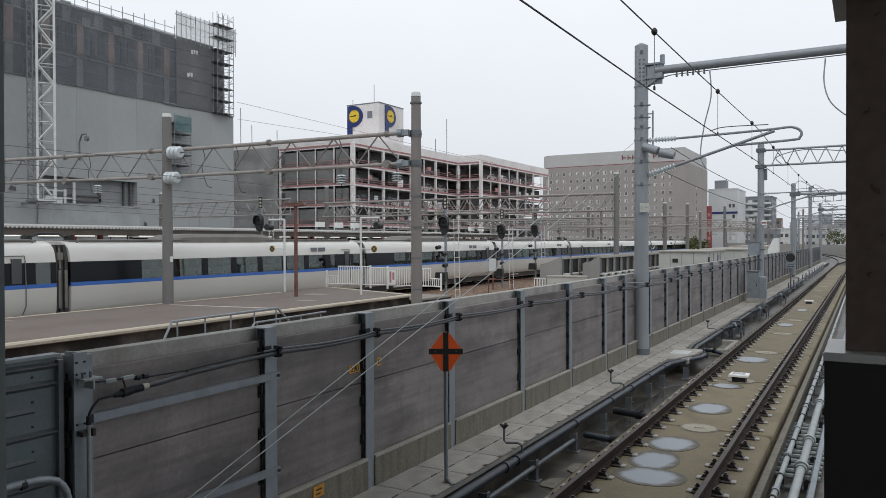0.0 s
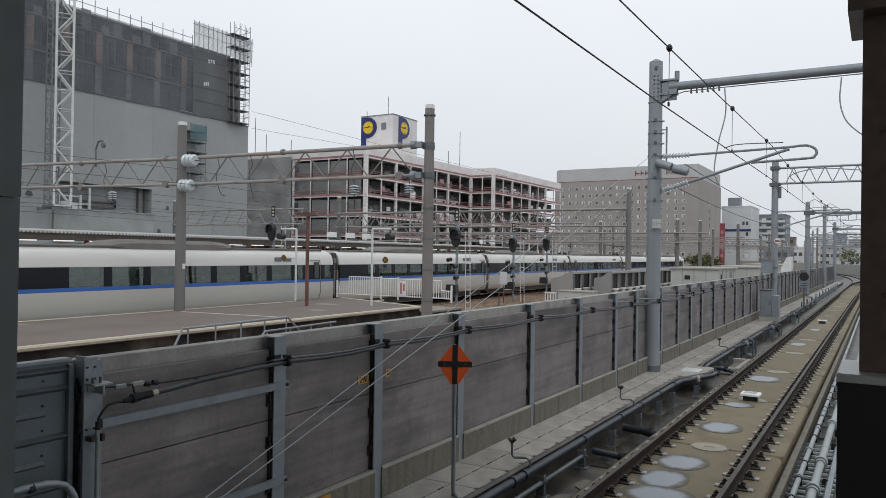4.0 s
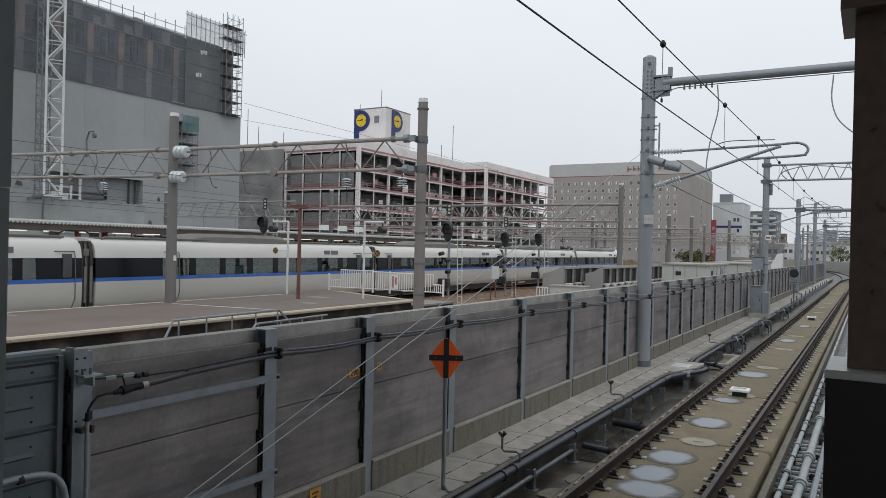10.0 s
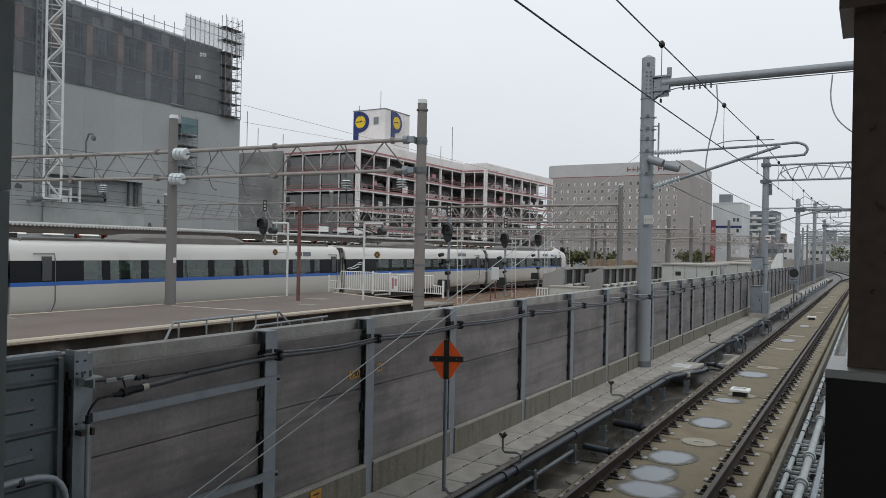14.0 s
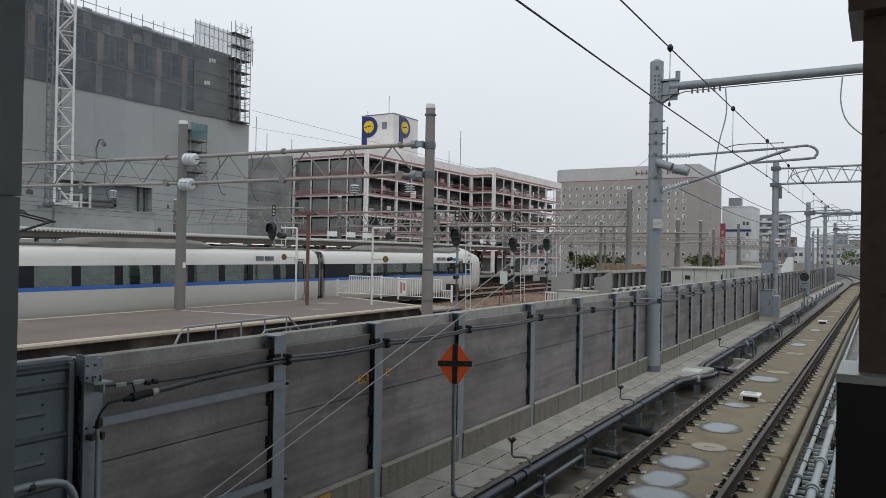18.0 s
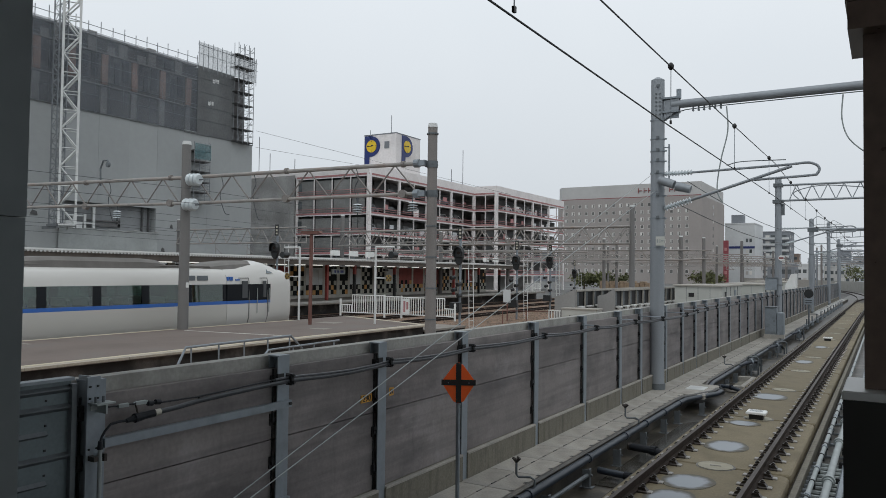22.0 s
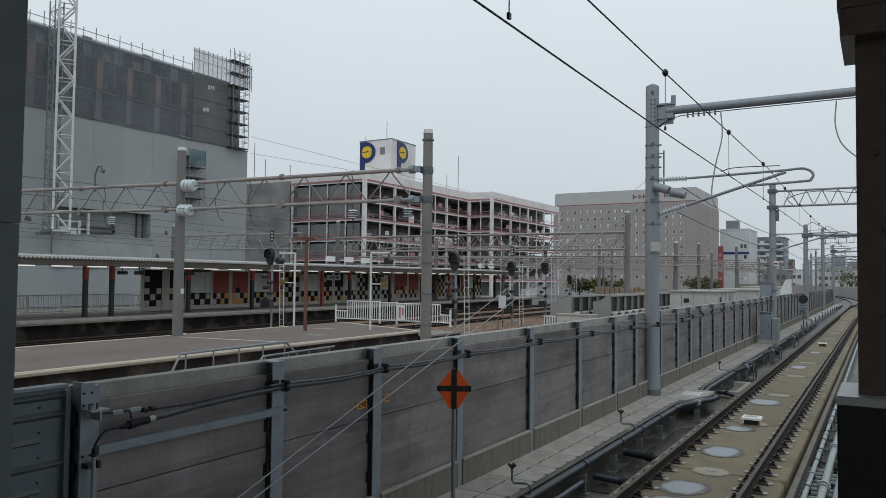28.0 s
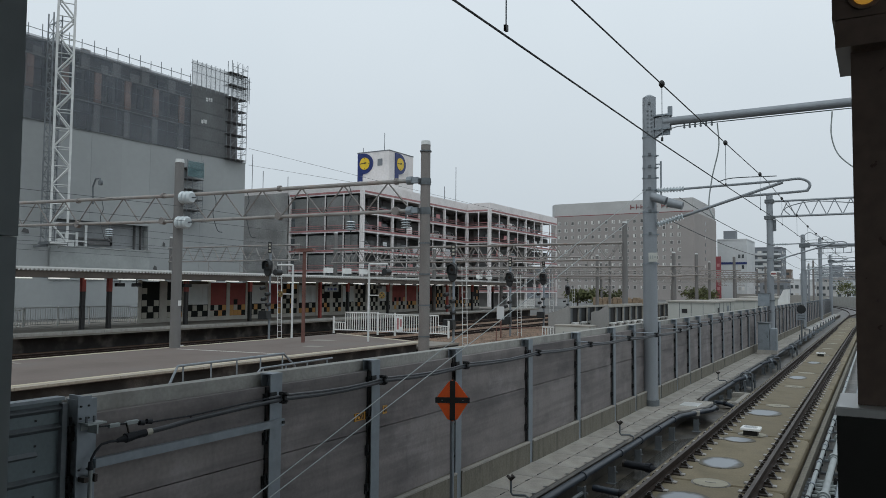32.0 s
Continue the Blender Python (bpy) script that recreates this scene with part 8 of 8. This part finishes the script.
    part("roof_unit", Solid().loft([[(-1.0 * w, y, 3.44), (1.0 * w, y, 3.44), (0.98 * w, y, 3.5 + h * 0.6), (0.8 * w, y, 3.5 + h), (-0.8 * w, y, 3.5 + h), (-0.98 * w, y, 3.5 + h * 0.6)] for y, w, h in ((ru, 0.82, 0.03), (ru + 0.25, 0.9, 0.2), (ru + 0.8, 0.97, 0.34), (ru + 1.6, 1, 0.4), (ru + 5.7, 1, 0.4), (ru + 6.5, 0.97, 0.34), (ru + 7.05, 0.9, 0.2), (ru + 7.3, 0.82, 0.03))]), M["trainroof"], car, "grey roof equipment fairing", smooth=True)
    part("roof_walkway", Solid().box(-0.85, 0.85, rear + 0.4, front - 0.4, 3.5, 3.595), M["trainroof"], car, "dull grey roof strip")
    part("roof_conduit", Solid().path([(0.95, rear + 0.6, 3.5), (0.95, rear + 0.7, 3.6), (0.95, front - 0.7, 3.6), (0.95, front - 0.6, 3.5)], 0.035, 6), M["trainroof"], car)
    for yb in (rear + 3.2, front - 3.2):
        b = Solid()
        for sx in (-0.56, 0.56):
            for dy in (-1.05, 1.05):
                b.tube((sx - 0.06, yb + dy, 0.43), (sx + 0.06, yb + dy, 0.43), 0.43, 16)
        b.box(-0.95, -0.8, yb - 1.5, yb + 1.5, 0.35, 0.6).box(0.8, 0.95, yb - 1.5, yb + 1.5, 0.35, 0.6)
        part("bogie", b, M["black"], car)
    return car

def gangway(y):
    g = Solid()
    for k in range(6):
        o = 1.36 if k % 2 == 0 else 1.27
        z = 3.42 if k % 2 == 0 else 3.34
        ya = y - 0.30 + 0.1 * k
        g.prism([(-o, 0.5), (o, 0.5), (o, 2.8), (o * 0.9, z), (-o * 0.9, z), (-o, 2.8)], ya, ya + 0.1)
    gw = part("gangway", g, M["bellows"], train, "dark ribbed rubber gangway")
    for sx in (1, -1):
        for dy in (-0.13, 0.13):
            part("shield_strip", Solid().slab(sx * 1.385 - 0.02, sx * 1.385 + 0.02, y + dy - 0.055, y + dy + 0.055, 1.0, 2.45, 0.01), M["trainroof"], gw, "pale grey guard strip")
        part("jumper_box", Solid().slab(sx * 1.33 - 0.06, sx * 1.33 + 0.06, y - 0.2, y + 0.02, 2.85, 3.12, 0.02).tube((sx * 1.36, y - 0.1, 2.5), (sx * 1.3, y - 0.1, 3.3), 0.035, 6), M["trainroof"], gw)
    part("roof_jumper", Solid().path([(0.5, y - 0.9, 3.62), (0.5, y - 0.4, 3.85), (0.5, y + 0.4, 3.85), (0.5, y + 0.9, 3.62)], 0.04, 6).box(0.35, 0.65, y - 1.0, y - 0.75, 3.58, 3.78).box(0.35, 0.65, y + 0.75, y + 1.0, 3.58, 3.78), M["signal"], gw, "black roof jumper cable")

def swoosh(car, sx, y):
    """A plain white winged shape on the black band."""
    for pts in ([(0.0, 2.2), (0.5, 2.28), (1.0, 2.42), (1.45, 2.44)], [(0.25, 2.16), (0.8, 2.22), (1.2, 2.3)], [(1.05, 2.5), (1.3, 2.56), (1.6, 2.5)]):
        part("white_mark", Solid().path([(sx * 1.435, y + a, b) for a, b in pts], 0.025, 5), M["white"], car, "white winged mark")
def pantograph(y):
    """A lowered single-arm current collector on its insulators."""
    p = part("pantograph", Solid().box(-0.8, 0.8, y - 0.9, y + 0.9, 3.78, 3.84), M["signal"], train, "black single-arm pantograph")
    for sx in (-0.65, 0.65):
        for dy in (-0.75, 0.75):
            part("insulator", Solid().tube((sx, y + dy, 3.5), (sx, y + dy, 3.78), 0.09, 10), M["porcelain"], p)
    part("lower_arm", Solid().tube((0, y - 0.7, 3.9), (0, y + 0.9, 4.45), 0.05, 8), M["signal"], p)
    part("upper_arm", Solid().tube((-0.3, y + 0.9, 4.45), (-0.3, y - 0.6, 4.75), 0.035, 8).tube((0.3, y + 0.9, 4.45), (0.3, y - 0.6, 4.75), 0.035, 8).tube((-0.3, y + 0.9, 4.45), (0.3, y + 0.9, 4.45), 0.035, 8), M["signal"], p)
    part("contact_bow", Solid().path([(-0.95, y - 0.6, 4.63), (-0.7, y - 0.6, 4.79), (0.7, y - 0.6, 4.79), (0.95, y - 0.6, 4.63)], 0.04, 8), M["signal"], p)
pantograph(-LCAR * 2 + 4.2)
NC = 9
for k in range(1, NC):
    coach = build_car(k, -LCAR * k - 0.3, -LCAR * (k + 1) + 0.3)
    if k == 1:
        for sx in (1, -1):
            swoosh(coach, sx, -LCAR * 2 + 0.45)
for k in range(1, NC):
    gangway(-LCAR * k)
# the cab coach: a straight body behind and a rounded nose with a raised cab
build_car(0, -4.6, -LCAR + 0.3, True)

def coach_reach(c, s_):
    """Distance from the section's middle to the coach outline in one direction."""
    pts = mirror_outline(HALF + [BAND0, BAND1] + TOPS[1:])
    best = 1.0
    for (x0, z0), (x1, z1) in zip(pts, pts[1:] + pts[:1]):
        z0, z1 = z0 - 2.1, z1 - 2.1
        dx, dz = x1 - x0, z1 - z0
        den = c * dz - s_ * dx
        if abs(den) < 1e-9:
            continue
        t, u = (x0 * dz - z0 * dx) / den, (x0 * s_ - z0 * c) / den
        if t > 0 and -1e-6 <= u <= 1 + 1e-6:
            best = t
    return best
def nose_ring(y, w, z0, z1, dome=0.0):
    """A ring round the cab: the coach section behind, a squarer closing section in front."""
    f = max(0.0, min(1.0, (-0.5 - y) / 2.0))
    pts = []
    for k in range(36):
        a = 2 * math.pi * k / 36
        c, s_ = math.cos(a), math.sin(a)
        x = 1.45 * w * math.copysign(abs(c) ** 0.38, c)
        z = (z0 + z1) / 2 + (z1 - z0) / 2 * math.copysign(abs(s_) ** 0.44, s_)
        if dome and z > 3.2:
            x *= 1 - 0.45 * min(1.0, (z - 3.2) / 0.7)
        r = coach_reach(c, s_)
        xc, zc = r * c, 2.1 + r * s_
        if zc > 2.9 and z1 > 3.58:
            q = (zc - 2.9) / 0.68
            zc += (z1 - 3.58) * q * q
        pts.append((x + (xc - x) * f, y, z + (zc - z) * f))
    return pts
NOSE = [(-4.58, 1.0, 0.62, 3.58), (-3.7, 1.0, 0.62, 3.66), (-2.8, 1.0, 0.62, 3.88), (-1.9, 1.0, 0.62, 3.95), (-1.3, 0.998, 0.62, 3.84), (-0.7, 0.99, 0.62, 3.62), (-0.3, 0.98, 0.62, 3.46), (-0.12, 0.968, 0.62, 3.39), (-0.03, 0.95, 0.64, 3.32), (0.03, 0.91, 0.68, 3.22), (0.07, 0.8, 0.78, 3.0), (0.085, 0.4, 1.3, 2.3)]
rings = [nose_ring(y, w, z0, z1, 1 if -4.5 < y < -0.4 else 0) for y, w, z0, z1 in NOSE]
nose = part("cab_nose", Solid().loft(rings), M["train"], train, "rounded white cab nose", smooth=True)
ws = Solid()
wr = [[(x * 1.006, y + 0.012, z + 0.02) for x, y, z in nose_ring(yy, ww, z0, zz, 1)[6:13]] for yy, ww, z0, zz in ((-1.3, 0.998, 0.62, 3.84), (-0.7, 0.99, 0.62, 3.62), (-0.2, 0.974, 0.62, 3.42))]
for ra, rb in zip(wr[:-1], wr[1:]):
    for q in range(6):
        ws.add([ra[q], ra[q + 1], rb[q + 1], rb[q]], [(0, 1, 2, 3)])
part("windscreen", ws, M["screen"], nose, "raked dark windscreen")
for sx in (1, -1):
    part("side_band", Solid().box(sx * 1.425 - 0.04, sx * 1.425 + 0.04, -4.6, -1.65, 1.97, 2.76), M["trainband"], nose, "black side window band")
    part("blue_band", Solid().box(sx * 1.43 - 0.03, sx * 1.43 + 0.035, -4.6, -1.65, 1.82, 1.97), M["blue"], nose, "blue waist band")
    part("cab_handrail", Solid().tube((sx * 1.5, -2.62, 1.35), (sx * 1.5, -2.62, 2.55), 0.02, 6).tube((sx * 1.5, -1.78, 1.35), (sx * 1.5, -1.78, 2.55), 0.02, 6), M["pipegrey"], nose, "steel handrails beside the cab door")
    part("headlight", Solid().slab(sx * 0.75 - 0.16, sx * 0.75 + 0.16, -0.25, 0.02, 1.0, 1.2, 0.03), M["win"], nose)
    part("maker_mark", Solid().box(sx * 1.36 - 0.04, sx * 1.36 + 0.055, -4.55, -4.45, 2.94, 3.12).box(sx * 1.36 - 0.04, sx * 1.36 + 0.055, -4.38, -4.2, 2.94, 3.12).box(sx * 1.36 - 0.04, sx * 1.36 + 0.055, -4.0, -3.75, 2.94, 3.0), M["blue"], nose, "plain blue operator mark")
    for ya, yb in ((-3.9, -3.15), (-2.45, -1.85)):
        ring = [(sx * 1.405, ya + 0.08, 3.06), (sx * 1.405, yb - 0.02, 3.06), (sx * 1.43, yb, 2.92), (sx * 1.466, yb, 1.97), (sx * 1.466, yb, 1.15), (sx * 1.45, yb - 0.12, 0.78), (sx * 1.45, ya + 0.05, 0.76)]
        part("cab_door_seam", Solid().path(ring, 0.02, 6), M["trainseam"], nose, smooth=True)
        part("cab_door_window", Solid().box(sx * 1.45 - 0.03, sx * 1.45 + 0.03, ya + 0.28, yb - 0.12, 2.1, 2.92), M["doorglass"], nose, "narrow grey door window")
    # slanted side window of the cab, set on the dome
    cs = []
    for y, z in ((-1.75, 3.3), (-0.2, 3.27), (-0.75, 3.5), (-1.45, 3.68)):
        q = next(k for k in range(len(NOSE) - 1) if NOSE[k][0] <= y <= NOSE[k + 1][0])
        f = (y - NOSE[q][0]) / (NOSE[q + 1][0] - NOSE[q][0])
        w, z0, z1 = [NOSE[q][j] + f * (NOSE[q + 1][j] - NOSE[q][j]) for j in (1, 2, 3)]
        near = sorted(nose_ring(y, w, z0, z1, 1), key=lambda p: (abs(p[2] - z) if p[0] > 0 else 9))[:2]
        x = (near[0][0] + near[1][0]) / 2
        cs.append((sx * x, y, z))
    v = [(x + sx * 0.035, y, z + 0.012) for x, y, z in cs] + [(x - sx * 0.05, y, z - 0.02) for x, y, z in cs]
    part("cab_side_window", Solid().add(v, [(0, 1, 2, 3), (4, 7, 6, 5), (0, 4, 5, 1), (1, 5, 6, 2), (2, 6, 7, 3), (3, 7, 4, 0)]), M["screen"], nose, "slanted side window of the cab")
part("underframe", Solid().box(-1.0, 1.0, -4.5, -2.6, 0.25, 0.66).prism([(-2.6, 0.3), (-2.6, 0.66), (-0.4, 0.72), (-0.7, 0.4)], -0.95, 0.95, "x"), M["black"], nose, "dark gear under the cab")
part("roof_fairing", Solid().loft([[(-1.06 * w, y, 3.42), (1.06 * w, y, 3.42), (0.98 * w, y, 3.46 + h * 0.62), (0.74 * w, y, 3.46 + h), (-0.74 * w, y, 3.46 + h), (-0.98 * w, y, 3.46 + h * 0.62)] for y, w, h in ((-6.3, 0.8, 0.02), (-5.6, 0.92, 0.14), (-4.8, 0.97, 0.26), (-4.0, 1, 0.37), (-3.2, 1, 0.45), (-2.6, 0.97, 0.465))]), M["trainroof"], nose, "grey arched roof fairing behind the cab", smooth=True)

# ---- the station round the viewer: opening, frame pieces, roof and closing walls ----
structure("window_jamb", Solid().box(-1.45, -0.780, 0.39, 0.44, 1.25, 3.1515), M["framegrey"], "grey painted steel jamb of the opening", "jamb")
structure("window_jamb_upper", Solid().box(-1.45, -0.778, 0.39, 0.44, 3.1525, 6.0), M["framegrey"], "grey painted steel jamb of the opening", "jamb")
structure("frame_box", Solid().box(-0.087, 1.6, 2.0, 2.28, 0.6, 2.807), M["frameblack"], "dark box of the window frame", "frame")
structure("frame_sill", Solid().slab(-0.0895, 1.6, 1.998, 2.29, 2.809, 2.829, 0.003), M["sill"], "pale metal sill on the frame box", "sill")
structure("frame_post", Solid().slab(-0.0435, 1.6, 2.06, 2.28, 2.83, 3.70, 0.004), M["framebrown"], "glossy dark bronze frame post", "frame")
structure("frame_head", Solid().box(-0.0745, 1.6, 2.0, 2.28, 3.693, 3.76), M["framebrown"], "dark bronze head of the frame", "frame")
structure("frame_head_upper", Solid().box(-0.080, 1.6, 1.997, 2.28, 3.761, 7.2), M["framebrown"], "dark bronze upper head of the frame", "frame")
# glowing disc added for the amber reflection of a station lamp
lamp = thing("amber_lamp", pose(-0.010, 1.996, 3.812), "small glowing amber disc standing for a lamp's reflection on the frame head", "lamp")
part("lens", Solid().tube((0, -0.012, 0), (0, 0.0, 0), 0.026, 20), glow("amber_glow", (0.85, 0.42, 0.06), 0.3), lamp)
part("rim", Solid().tube((0, -0.006, 0), (0, 0.0, 0), 0.036, 20), M["framebrown"], lamp)
structure("floor", Solid().box(-0.7, 9, -40, 2.4, 1.0, 1.45), M["walkway"], "grey station platform floor under the viewer", "floor")
# out of view: its length is set to darken the near noise wall
structure("ceiling", Solid().box(-8.0, 9.2, -40, 6.4, 7.6, 8.0), M["room"], "unseen plain roof added to shade the near wall and track", "ceiling")
structure("wall_back", Solid().box(-8.0, 9.2, -40.3, -40.0, -1.2, 8.0), M["room"], "plain wall closing the station", "wall")
structure("wall_front", Solid().box(1.6, 9.0, 2.05, 2.25, 1.45, 7.6), M["room"], "plain wall beside the window frame", "wall")
# out of view as well, added to cut light from the track side
structure("wall_trackside", Solid().box(-8.0, -7.8, -40, 1.6, -1.2, 8.0), M["room"], "unseen plain wall added to close and shade the track side", "wall")


def motions():
    """The train rolls in towards the viewer's left and slows down."""
    walk(train, [(t, jr(-27.45, s, -0.4)) for t, s in TRAIN_ROWS])


motions()
